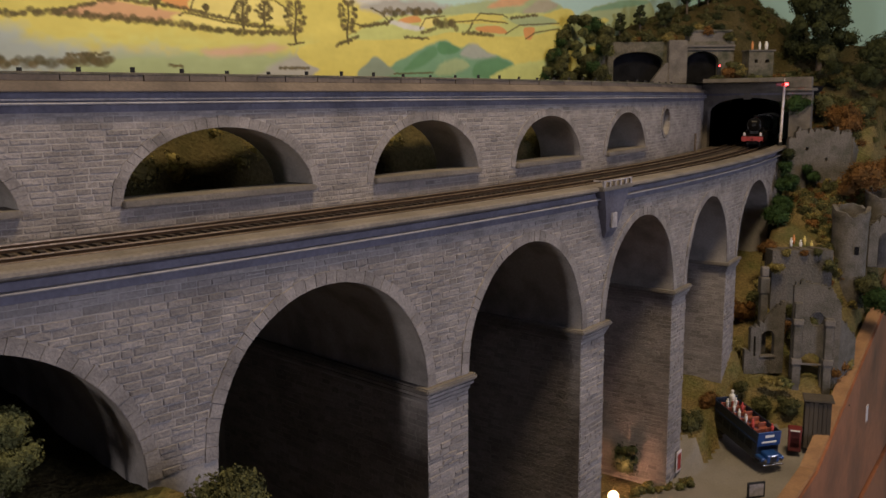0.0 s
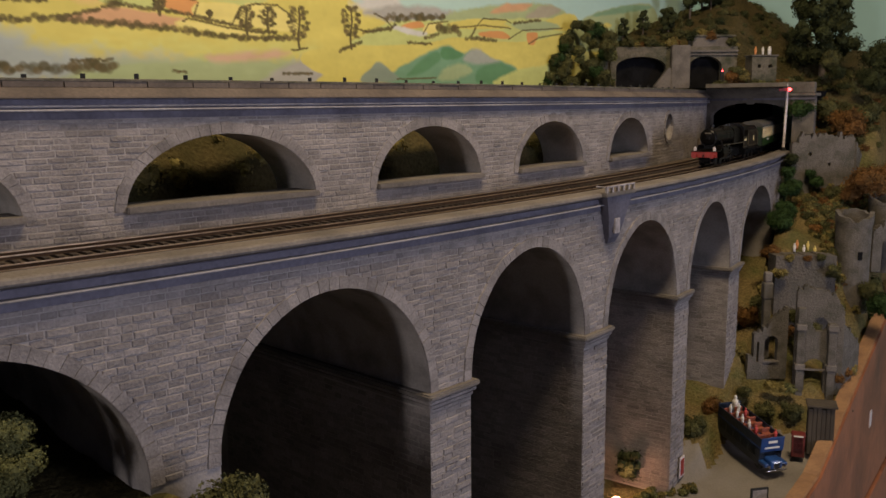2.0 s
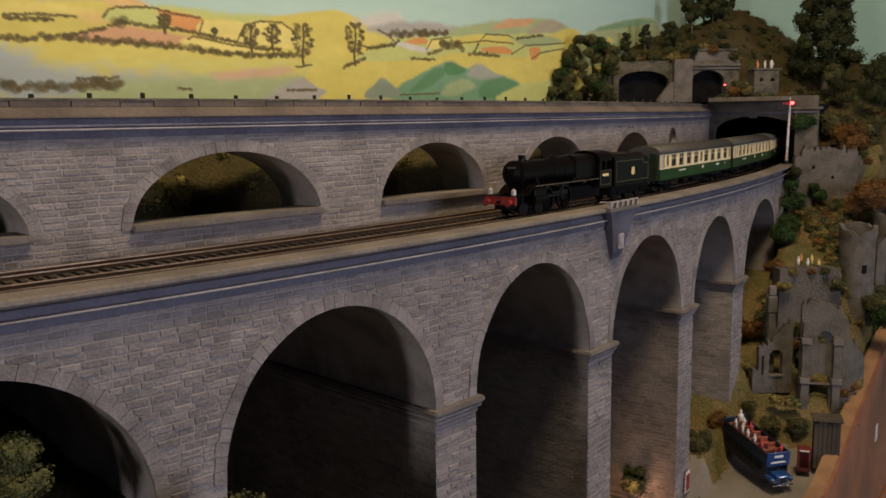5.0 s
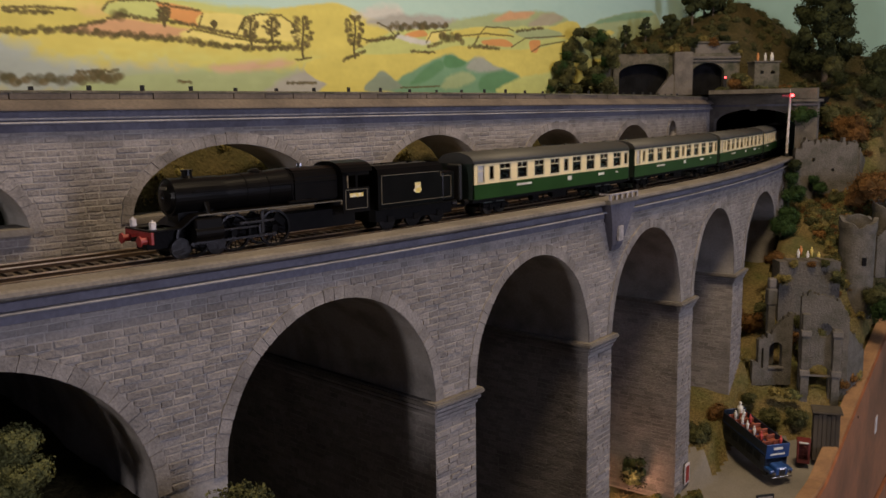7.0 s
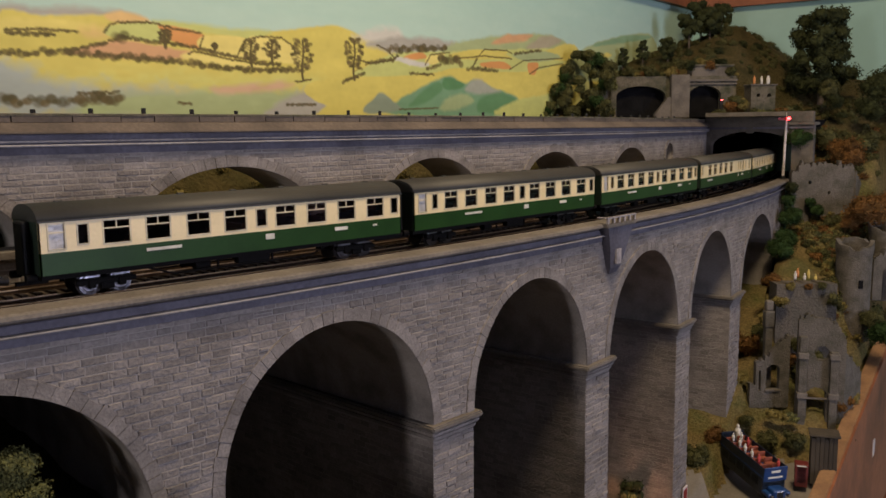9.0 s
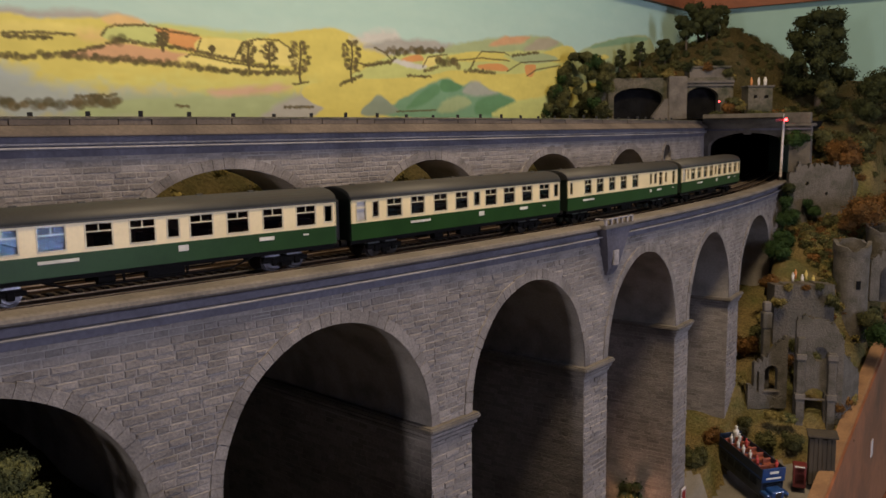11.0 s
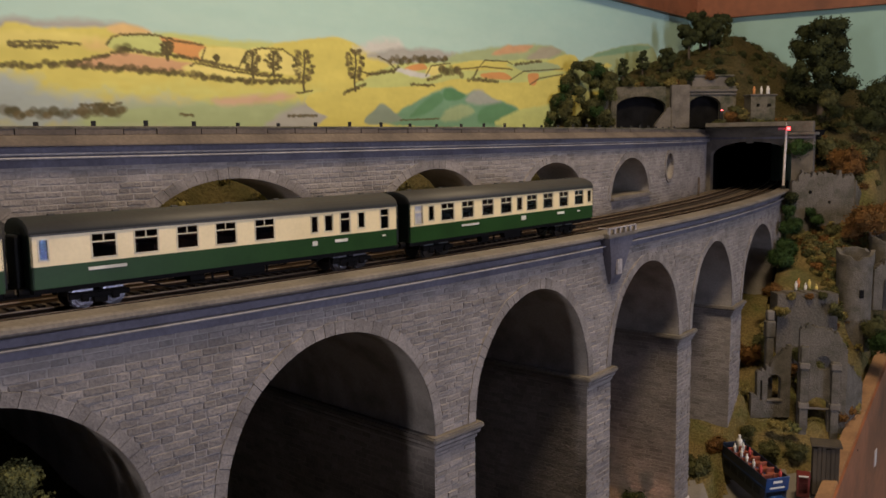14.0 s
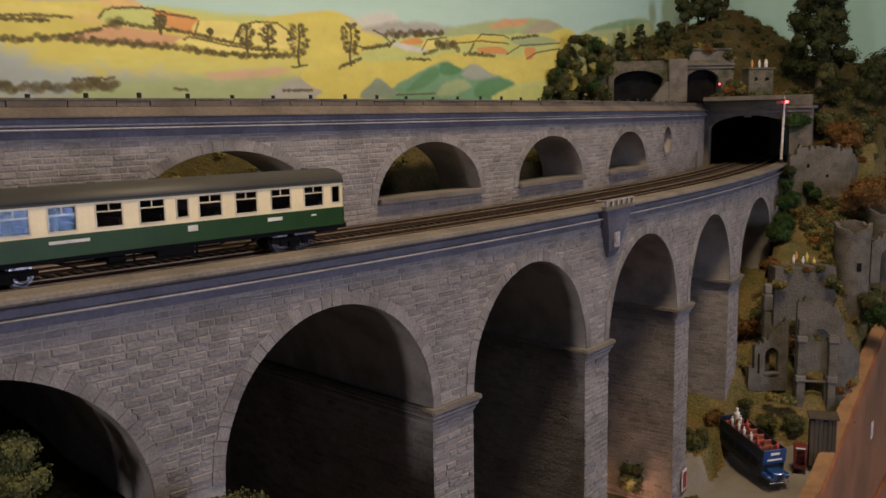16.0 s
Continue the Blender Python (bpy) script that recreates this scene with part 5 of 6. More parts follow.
fp = part("front_panel", box(0.0412, 0.0428, -0.0157, 0.0157, 0.0225, 0.0405, 0.0004), M_blue, bus, "bright blue front panel")
part("destination_bar", box(0.0428, 0.0432, -0.0060, 0.0060, 0.0335, 0.0365), M_letter, fp, "pale unreadable destination bar")
part("destination_bar", box(0.0428, 0.0432, -0.0100, 0.0100, 0.0265, 0.0285), M_letter, fp)
part("windscreen", box(0.0420, 0.0426, -0.0130, 0.0130, 0.0170, 0.0222), M_glass, bus)
part("rear_panel", box(-0.0508, -0.0494, -0.0157, 0.0157, 0.0262, 0.0430, 0.0004), M_busdark, bus)
rd = part("radiator", box(0.0548, 0.0556, -0.0042, 0.0042, 0.0060, 0.0155, 0.0006), M_chrome, bus)
part("grille", box(0.0556, 0.0559, -0.0033, 0.0033, 0.0070, 0.0140), M_black, rd)
part("bumper", box(0.0555, 0.0570, -0.0135, 0.0135, 0.0035, 0.0055, 0.0005), M_chrome, bus)
fr = random.Random(8)
for k in range(6):
    for sy in (-1, 1):
        x = -0.042 + k * 0.0145
        st = bmesh.new()
        add_box(st, x, x + 0.007, sy * 0.0078 - 0.0055, sy * 0.0078 + 0.0055, 0.0286, 0.0335, 0.0006)
        add_box(st, x - 0.0015, x + 0.0005, sy * 0.0078 - 0.0055, sy * 0.0078 + 0.0055, 0.0286, 0.0390, 0.0005)
        part("seat", st, M_rednseat, bus)
        if fr.random() < 0.62:
            p = BUS @ Vector((x + 0.004, sy * 0.0078 + fr.uniform(-0.002, 0.002), 0.0336))
            figure(p, 0.0125, fr.choice([0, 0, 1, 3, 3, 4]))
p = BUS @ Vector((-0.046, 0.006, 0.0290))
figure(p, 0.0235, 0)


M_kiosk = material("dull_red_paint", (0.12, 0.014, 0.010), rough=0.6, var=0.3)
kiosk = empty("telephone_box", (0.4295, 1.018, 0.024), -20, label="small red telephone box beside the road", category="telephone box")
part("body", box(-0.0075, 0.0075, -0.0075, 0.0075, -0.004, 0.022, 0.0008), M_kiosk, kiosk)
part("roof", box(-0.0082, 0.0082, -0.0082, 0.0082, 0.022, 0.0248, 0.0014), M_kiosk, kiosk)
part("sign", box(-0.0055, 0.0055, -0.0086, -0.0081, 0.0223, 0.0238), M_letter, kiosk)
for k in range(3):
    part("window", box(-0.0050, 0.0050, -0.0080, -0.0076, 0.002 + k * 0.0065, 0.0075 + k * 0.0065), M_glass, kiosk)
shed = empty("wooden_shed", (0.4575, 1.022, 0.022), -18, label="dark weathered wooden shed by the road", category="shed")
M_shed = material("weathered_boards", (0.060, 0.047, 0.032), rough=0.9, var=0.4, scale=60, fine=300, stretch=(1, 1, 0.15))
for k in range(6):
    part("board", box(-0.015 + k * 0.005, -0.0103 + k * 0.005, -0.010 + 0.0003 * (k % 2), 0.012, 0, 0.058 + 0.0012 * (k % 3), 0.0004), M_shed, shed)
part("roof", box(-0.0175, 0.0175, -0.013, 0.015, 0.0605, 0.0635, 0.0008), M_shed, shed)
board = empty("notice_board", (0.350, 0.925, 0.0), 12, label="dark framed notice board with a faded picture", category="notice board")
part("frame", box(-0.011, 0.011, -0.001, 0.001, 0.002, 0.021, 0.0005), M_black, board)
part("picture", box(-0.0088, 0.0088, -0.0014, -0.0010, 0.0045, 0.0185), M_pale, board, "faded grey picture")
part("legs", box(-0.009, -0.0075, -0.0008, 0.0008, -0.001, 0.003), M_black, board)
p3 = FRONT.at(0.772, 0.0015, 0.016)
ps = empty("pier_sign", tuple(p3), math.degrees(FRONT.heading(0.772)), label="small red sign with a white border on the pier", category="sign")
part("border", box(-0.007, 0.007, -0.0012, 0.0, -0.003, 0.022), M_white, ps)
part("panel", box(-0.005, 0.005, -0.0016, -0.0011, 0.0, 0.019), M_red, ps)

# a glowing campfire bulb between the piers
M_fire = glow("fire_bulb", (1.0, 0.58, 0.30), 9.0)
fp_ = (0.190, 0.932, -0.003)
fire = empty("campfire_lamp", fp_, label="small glowing orange bulb as a camp fire", category="lamp")
bm = bmesh.new()
bmesh.ops.create_uvsphere(bm, u_segments=14, v_segments=10, radius=0.0062, matrix=Matrix.Translation((0, 0, 0.005)))
part("bulb", bm, M_fire, fire, "glowing bulb")
part("holder", cyl(0.005, 0.006, (0, 0, -0.006), (0, 0, 0.0), 12), M_black, fire)
fl = bpy.data.lights.new("fire_light", "POINT")
fl.energy, fl.color, fl.shadow_soft_size = 0.05, (1.0, 0.48, 0.28), 0.006
new("fire_light", fl).location = (0.205, 0.955, 0.022)
bush((0.212, 0.975, 0.0), 0.020, "dark", "dark little conifer bush by the fire", 91, 500, h=2.2)
for k in range(16):
    f = k / 15
    x, y = 0.215 + 0.075 * f + fr.uniform(-0.006, 0.006), 0.942 + 0.022 * f + fr.uniform(-0.008, 0.008)
    bush((x, y, 0.0), 0.0065, ("straw", "lime", "olive")[k % 3], "small yellowish flower clump at the foot of the pier", 100 + k, 120, 0.0012)

# ---- ruins ----
def ruin_wall(width, thick, top, holes, step=0.0015):
    """A broken wall as one closed block-work. top(x): its height; holes: (x0, x1, z0, z1, kind)."""
    n = int(width / step)
    rows = int(max(top((i + 0.5) * step) for i in range(n)) / step) + 1

    def solid(i, j):
        if not (0 <= i < n and 0 <= j < rows):
            return False
        x, z = (i + 0.5) * step, (j + 0.5) * step
        if z > top(x):
            return False
        for h in holes:
            if h[0] < x < h[1]:
                c, w = (h[0] + h[1]) / 2, (h[1] - h[0]) / 2
                f = math.sqrt(max(0, 1 - ((x - c) / w) ** 2))
                m, q = (h[2] + h[3]) / 2, (h[3] - h[2]) / 2
                lo, hi = (m - q * f, m + q * f) if h[4] == "round" else (h[2], h[3] - w * 0.9 * (1 - f))
                if lo <= z <= hi:
                    return False
        return True

    bm = bmesh.new()
    cache = {}

    def vert(i, j, side):
        if (i, j, side) not in cache:
            r = noise.noise_vector(Vector((i * 0.9, j * 0.9, side * 7.7))) * step * 0.35
            cache[i, j, side] = bm.verts.new((i * step + r.x, (side - 0.5) * thick + r.y, j * step + r.z))
        return cache[i, j, side]

    for i in range(n):
        for j in range(rows):
            if not solid(i, j):
                continue
            for side in (0, 1):
                bm.faces.new([vert(a, b, side) for a, b in ((i, j), (i + 1, j), (i + 1, j + 1), (i, j + 1))])
            for di, dj, e in ((-1, 0, ((i, j), (i, j + 1))), (1, 0, ((i + 1, j), (i + 1, j + 1))), (0, -1, ((i, j), (i + 1, j))), (0, 1, ((i, j + 1), (i + 1, j + 1)))):
                if not solid(i + di, j + dj):
                    (a, b), (c, d) = e
                    bm.faces.new((vert(a, b, 0), vert(c, d, 0), vert(c, d, 1), vert(a, b, 1)))
    return bm


ABBEY = pose(0.464, 1.130, 0.064, 0, 0, -12)
abbey = empty("ruined_abbey", label="grey ruined stone abbey front with buttresses and arched doorway", category="ruin")
abbey.matrix_basis = ABBEY
jag = lambda x, q: 0.008 * noise.noise(Vector((x * 220, q, 0)))
part("gable", ruin_wall(0.060, 0.009, lambda x: 0.146 - 0.22 * max(0, x - 0.010) - 1.6 * max(0, x - 0.046) - 1.2 * max(0, 0.008 - x) + jag(x, 1), [(0.013, 0.038, -0.01, 0.048, "arch"), (0.021, 0.040, 0.085, 0.105, "round")]), M_ruin, abbey)
for x in (0.001, 0.040):
    b_ = part("buttress", box(x, x + 0.010, -0.0125, -0.0045, -0.01, 0.118 if x < 0.02 else 0.098, 0.001), M_ruin, abbey)
    for z in (0.034, 0.088):
        part("cap", box(x - 0.0015, x + 0.0115, -0.0145, -0.0044, z, z + 0.008, 0.001), M_coping, b_)
part("lintel", box(0.010, 0.041, -0.0065, -0.0046, 0.0320, 0.0345), M_coping, abbey)
nave = part("nave_wall", ruin_wall(0.054, 0.008, lambda x: (0.034 if x < 0.007 else 0.066 if x < 0.020 else 0.070 + 1.0 * (x - 0.020)) + jag(x, 3), [(0.022, 0.041, 0.026, 0.060, "arch"), (0.0115, 0.0155, 0.024, 0.052, "arch")]), M_ruin, abbey)
nave.matrix_basis = ABBEY.inverted() @ pose(0.408, 1.150, 0.076, 0, 0, 3)
part("window_sill", box(0.021, 0.042, -0.0060, -0.0040, 0.0235, 0.0258), M_coping, nave)
part("side_wall", ruin_wall(0.05, 0.008, lambda x: 0.10 - 0.8 * x + jag(x, 5), []), M_ruin, abbey).matrix_basis = pose(0.056, 0.0, 0, 0, 0, 52)
post = empty("stone_pillar", (0.437, 1.165, 0.10), label="worn stone pillar with a block on top", category="pillar")
part("shaft", box(-0.005, 0.005, -0.005, 0.005, 0, 0.085, 0.0015), M_ruin, post)
part("cap", box(-0.0065, 0.0065, -0.0065, 0.0065, 0.085, 0.108, 0.002), M_ruin, post)
part("block", box(-0.005, 0.005, -0.005, 0.005, 0.108, 0.122, 0.002), M_coping, post)
rw = bmesh.new()
for i in range(13):
    s0 = i * 0.0068
    add_box(rw, s0, s0 + 0.0068, -0.006, 0.02, 0.06, 0.235 - 0.05 * max(0, s0 - 0.06) + 0.004 * noise.noise(Vector((i * 0.7, 2, 2))))
tagged(mesh_object("retaining_wall", rw, M_rock), label="grey rough retaining wall above the ruin", category="wall").matrix_basis = pose(0.466, 1.222, 0, 0, 0, 3)


def round_tower(at, r, h, label, seed):
    t = empty("round_tower", at, label=label, category="tower")
    bm = bmesh.new()
    n = 36
    g = random.Random(seed)
    tops = [h - 0.010 * max(0.0, -math.sin(2 * math.pi * i / n + 0.3)) - (0.004 if (i // 3) % 4 == 0 else 0) + g.uniform(-0.0015, 0.0015) for i in range(n)]
    ring = []
    for i in range(n):
        a = 2 * math.pi * i / n
        c, s = math.cos(a), math.sin(a)
        ring.append([bm.verts.new((q * c, q * s, z)) for q, z in ((r * 1.0, -0.03), (r * 0.98, h * 0.3), (r, h * 0.8), (r * 1.06, h * 0.88), (r * 1.06, tops[i]), (r * 0.82, tops[i]), (r * 0.80, h * 0.55))])
    for i in range(n):
        for k in range(6):
            bm.faces.new((ring[i][k], ring[i][k + 1], ring[(i + 1) % n][k + 1], ring[(i + 1) % n][k]))
    bm.faces.new([q[6] for q in ring])
    part("wall", bm, M_ruin, t)
    # the slit is a near-black block, its inner shade put into the colour
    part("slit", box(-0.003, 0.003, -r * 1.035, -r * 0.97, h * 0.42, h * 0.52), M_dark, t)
    return t


round_tower((0.592, 1.255, 0.175), 0.0245, 0.118, "round grey stone tower with a broken crenellated top", 4)
round_tower((0.672, 1.33, 0.22), 0.022, 0.088, "second round stone tower on the hillside", 6)
arch = empty("ruined_arch", (0.625, 1.27, 0.20), 15, label="ruined stone arch between the towers", category="ruin")
part("wall", ruin_wall(0.056, 0.010, lambda x: 0.062 + 0.5 * x + jag(x, 8), [(0.016, 0.044, 0.0, 0.050, "arch")]), M_ruin, arch)
castle = empty("castle_wall", label="grey ruined castle wall with broken top and small holes", category="ruin")
castle.matrix_basis = pose(0.552, 1.402, 0.270, 0, 0, -3)
part("wall", ruin_wall(0.098, 0.012, lambda x: 0.128 - 0.10 * max(0, x - 0.05) - (0.012 if x < 0.010 else 0) + 1.4 * jag(x, 11), [(0.026, 0.031, 0.094, 0.100, "round"), (0.057, 0.062, 0.078, 0.084, "round")]), M_ruin, castle)
part("return_wall", ruin_wall(0.050, 0.010, lambda x: 0.112 - 0.5 * x + jag(x, 13), []), M_ruin, castle).matrix_basis = pose(0.098, 0.0, 0, 0, 0, 55)
hutb = empty("lookout_hut", (0.568, 1.60, 0.480), 4, label="small stone lookout hut above the tunnel", category="hut")
part("wall", ruin_wall(0.046, 0.030, lambda x: 0.050, [(0.010, 0.017, 0.030, 0.036, "arch"), (0.030, 0.037, 0.030, 0.036, "arch")]), M_moss, hutb).matrix_basis = pose(-0.023, 0, 0)
part("roof", box(-0.025, 0.025, -0.017, 0.017, 0.050, 0.053, 0.0008), M_ruin, hutb)
for k, (x, y) in enumerate(((0.555, 1.595), (0.570, 1.60), (0.582, 1.598), (0.578, 1.592))):
    figure((x, y, 0.533), 0.015, (1, 0, 0, 0)[k])
for k, (x, y) in enumerate(((0.506, 1.252), (0.512, 1.258), (0.519, 1.250), (0.527, 1.256), (0.535, 1.250), (0.516, 1.246))):
    figure((x, y, surface(x, y) - 0.001), 0.014, (0, 1, 0, 2, 2, 1)[k])
for k, (x, y) in enumerate(((0.487, 1.075), (0.500, 1.085), (0.505, 1.07), (0.523, 1.10))):
    figure((x, y, surface(x, y) - 0.002), 0.017, (0, 1, 3, 2)[k])
for k, (x, y, z) in enumerate(((0.428, 1.115, 0.072), (0.440, 1.108, 0.072), (0.450, 1.105, 0.072), (0.520, 1.115, 0.080), (0.535, 1.13, 0.085), (0.548, 1.14, 0.085), (0.560, 1.32, 0.262), (0.556, 1.30, 0.255))):
    bush((x, y, z), 0.010, ("straw", "straw", "lime", "rust", "rust", "straw", "straw", "rust")[k], "small yellow and orange flowering shrub", 140 + k, 260, 0.0014)

# ---- layout edge, room ----
bd = empty("fascia_board", label="varnished brown wooden fascia board along the layout's edge", category="board")


def board(o0, o1, low, high):
    """A board that runs along the edge, its height following the climbing top."""
    bm = bmesh.new()
    rings = [[bm.verts.new(FASCIA.at(q, o, z)) for o, z in ((o0, low(q)), (o1, low(q)), (o1, high(q)), (o0, high(q)))] for q in (-0.9, 0.09, 0.40, 0.75, 1.10)]
    for a, b in zip(rings, rings[1:]):
        for k in range(4):
            bm.faces.new((a[k], a[(k + 1) % 4], b[(k + 1) % 4], b[k]))
    bm.faces.new(rings[0])
    bm.faces.new(rings[-1])
    bmesh.ops.recalc_face_normals(bm, faces=bm.faces)
    bmesh.ops.bevel(bm, geom=[e for e in bm.edges if e.calc_face_angle(0) > 0.6], offset=0.0012, segments=2, affect="EDGES")
    return bm


part("panel", board(-0.012, 0.006, lambda q: -0.13, lambda q: board_top(q) + 0.0015), M_wood, bd)
part("edge_strip", board(-0.010, 0.008, lambda q: board_top(q) + 0.002, lambda q: board_top(q) + 0.0055), M_woodedge, bd, "worn light wooden edge")
part("lower_panel", board(-0.016, 0.004, lambda q: -0.40, lambda q: -0.133), M_wood, bd)
part("screw", cyl(0.0014, 0.0014, FASCIA.at(0.262, -0.0122, 0.050), FASCIA.at(0.262, -0.0128, 0.050), 10), M_black, bd)
pt = FASCIA.at(0.405, -0.0127, -0.005)
tagged(mesh_object("white_label", box(-0.007, 0.007, -0.0006, 0.0006, -0.012, 0.012, 0, pose(*pt, 0, 0, math.degrees(FASCIA.h))), M_white), label="small white label on the board", category="label")
for nm, m in (("left", WALL @ pose(0, 0.004, 0)), ("right", pose(0.556, 2.01, 0, 0, 0, -33.5) @ pose(0, -0.016, 0))):
    b = mesh_object("trim", box(-0.01, 3.2, 0, 0.012, 0.716, 0.90, 0.001, m), M_ceiling)
    tagged(b, label="red-brown wooden beam above the backscene", category="trim", kind="structure")
# unseen room shell, added to enclose the layout and return a weak blue fill
for nm, d in (("wall_south", (-2.9, 2.9, -2.32, -2.3, -0.9, 1.9)), ("wall_west", (-2.9, -2.88, -2.3, 3.2, -0.9, 1.9)), ("wall_east", (2.68, 2.7, -2.3, 3.2, -0.9, 1.9)), ("wall_north", (-2.9, 2.7, 3.2, 3.22, -0.9, 1.9))):
    tagged(mesh_object(nm, box(*d), M_room), label="unseen room wall added to bounce bluish fill", category="wall", kind="structure")
tagged(mesh_object("floor", box(-2.9, 2.7, -2.3, 3.2, -0.92, -0.9), M_floor), label="dark room floor", category="floor", kind="structure")
tagged(mesh_object("ceiling", box(-2.9, 2.7, -2.3, 3.2, 1.9, 1.92), M_room), label="unseen room ceiling added to bounce bluish fill", category="ceiling", kind="structure")


# ---- train: forward is +x, the rail's top is z = 0 ----
CL, HW = 0.2585, 0.0184
Z_SOLE, Z_WAIST, Z_WIN0, Z_WIN1, Z_CANT, Z_ROOF = 0.0150, 0.0270, 0.0292, 0.0425, 0.0442, 0.0530
k_ = CL / 0.266
LARGE = [(a * k_, b * k_) for a, b in ((0.0362, 0.0523), (0.0623, 0.0776), (0.0888, 0.1045), (0.1150, 0.1307), (0.1535, 0.1692), (0.1793, 0.1951), (0.2060, 0.2213), (0.2324, 0.2483))]
NARROW = [(a * k_, b * k_) for a, b in ((0.0214, 0.0275), (0.1385, 0.1462), (0.2557, 0.2625))]
FROST = [(0.0052 * k_, 0.0145 * k_)]
k_ = CL / 0.2469
B_LARGE = [(a * k_, b * k_) for a, b in ((0.0311, 0.0445), (0.0548, 0.0685), (0.0800, 0.0930), (0.1046, 0.1182), (0.1315, 0.1452))]
B_NARROW = [(a * k_, b * k_) for a, b in ((0.0040, 0.0087), (0.1733, 0.1786), (0.1839, 0.1905), (0.2118, 0.2176))]
B_TALL = [(a * k_, b * k_) for a, b in ((0.1967, 0.2050), (0.2315, 0.2390))]


def bogie(parent, x, wheel_r=0.0068, gap=0.0175):
    b = part("bogie", box(x - 0.016, x + 0.016, -0.0115, 0.0115, 0.0065, 0.0098, 0.0008), M_under, parent)
    for sy in (-1, 1):
        bm = bmesh.new()
        add_box(bm, x - 0.0175, x + 0.0175, sy * 0.0118 - 0.0008, sy * 0.0118 + 0.0008, 0.0060, 0.0090, 0.0004)
        for dx in (-gap / 2, gap / 2):
            add_box(bm, x + dx - 0.0022, x + dx + 0.0022, sy * 0.0126 - 0.0012, sy * 0.0126 + 0.0012, 0.0042, 0.0092, 0.0006)
        add_box(bm, x - 0.004, x + 0.004, sy * 0.0126 - 0.0010, sy * 0.0126 + 0.0010, 0.0030, 0.0065, 0.0006)
        part("side_frame", bm, M_under, b)
        for dx in (-gap / 2, gap / 2):
            w = bmesh.new()
            add_cyl(w, wheel_r, wheel_r, (x + dx, sy * 0.0078, wheel_r), (x + dx, sy * 0.0100, wheel_r), 24)
            add_cyl(w, wheel_r + 0.0008, wheel_r + 0.0008, (x + dx, sy * 0.0070, wheel_r), (x + dx, sy * 0.0078, wheel_r), 24)
            add_cyl(w, wheel_r * 0.78, wheel_r * 0.70, (x + dx, sy * 0.0100, wheel_r), (x + dx, sy * 0.0103, wheel_r), 24)
            part("wheel", w, M_wheel, b, "bright steel disc wheel")


def side_holes(parent, sy, openings):
    """The side of a carriage with real window openings. openings: (x0, x1, z0, z1) from the front end."""
    xs = sorted({0.0, CL} | {q for o in openings for q in o[:2]})
    bm, bg = bmesh.new(), bmesh.new()
    y0, y1 = sy * HW, sy * (HW - 0.0009)

    def slab(b, xa, xb, za, zb):
        if zb - za > 1e-5:
            add_box(b, CL / 2 - xb, CL / 2 - xa, min(y0, y1), max(y0, y1), za, zb)

    slab(bg, 0, CL, Z_SOLE, Z_WAIST)
    for a, b in zip(xs, xs[1:]):
        o = next((q for q in openings if q[0] <= a + 1e-6 and q[1] >= b - 1e-6), None)
        if o:
            slab(bm, a, b, Z_WAIST, o[2])
            slab(bm, a, b, o[3], Z_CANT)
        else:
            slab(bm, a, b, Z_WAIST, Z_CANT)
    bmesh.ops.remove_doubles(bm, verts=bm.verts, dist=1e-6)
    part("upper_panel", bm, M_cream, parent, "cream upper body side")
    part("lower_panel", bg, M_green, parent, "dark green lower body side")


def window(parent, sy, o, kind):
    x0, x1 = CL / 2 - o[1], CL / 2 - o[0]
    z0, z1 = o[2], o[3]
    w = part("window", box(x0, x1, sy * (HW - 0.0011) - 0.0002, sy * (HW - 0.0011) + 0.0002, z0, z1), M_frost if kind == "frost" else M_glass, parent,
             "frosted pale window" if kind == "frost" else "dark glazed window")
    bm = bmesh.new()
    t, d = 0.0005, 0.00035
    for a, b, c, e in ((x0 - t, x1 + t, z0 - t, z0 + t * 0.6), (x0 - t, x1 + t, z1 - t * 0.6, z1 + t), (x0 - t, x0 + t * 0.6, z0, z1), (x1 - t * 0.6, x1 + t, z0, z1)):
        add_box(bm, a, b, sy * HW - d, sy * HW + d, c, e)
    if kind in ("large", "tall", "frost"):
        zt = z0 + (z1 - z0) * 0.66
        add_box(bm, x0, x1, sy * HW - d, sy * HW + d, zt - 0.00035, zt + 0.00035)
    if kind == "large":
        xm = (x0 + x1) / 2
        add_box(bm, xm - 0.0003, xm + 0.0003, sy * (HW - 0.0004) - d, sy * (HW - 0.0004) + d, z0 + (z1 - z0) * 0.66, z1)
    part("window_frame", bm, M_frame, w)


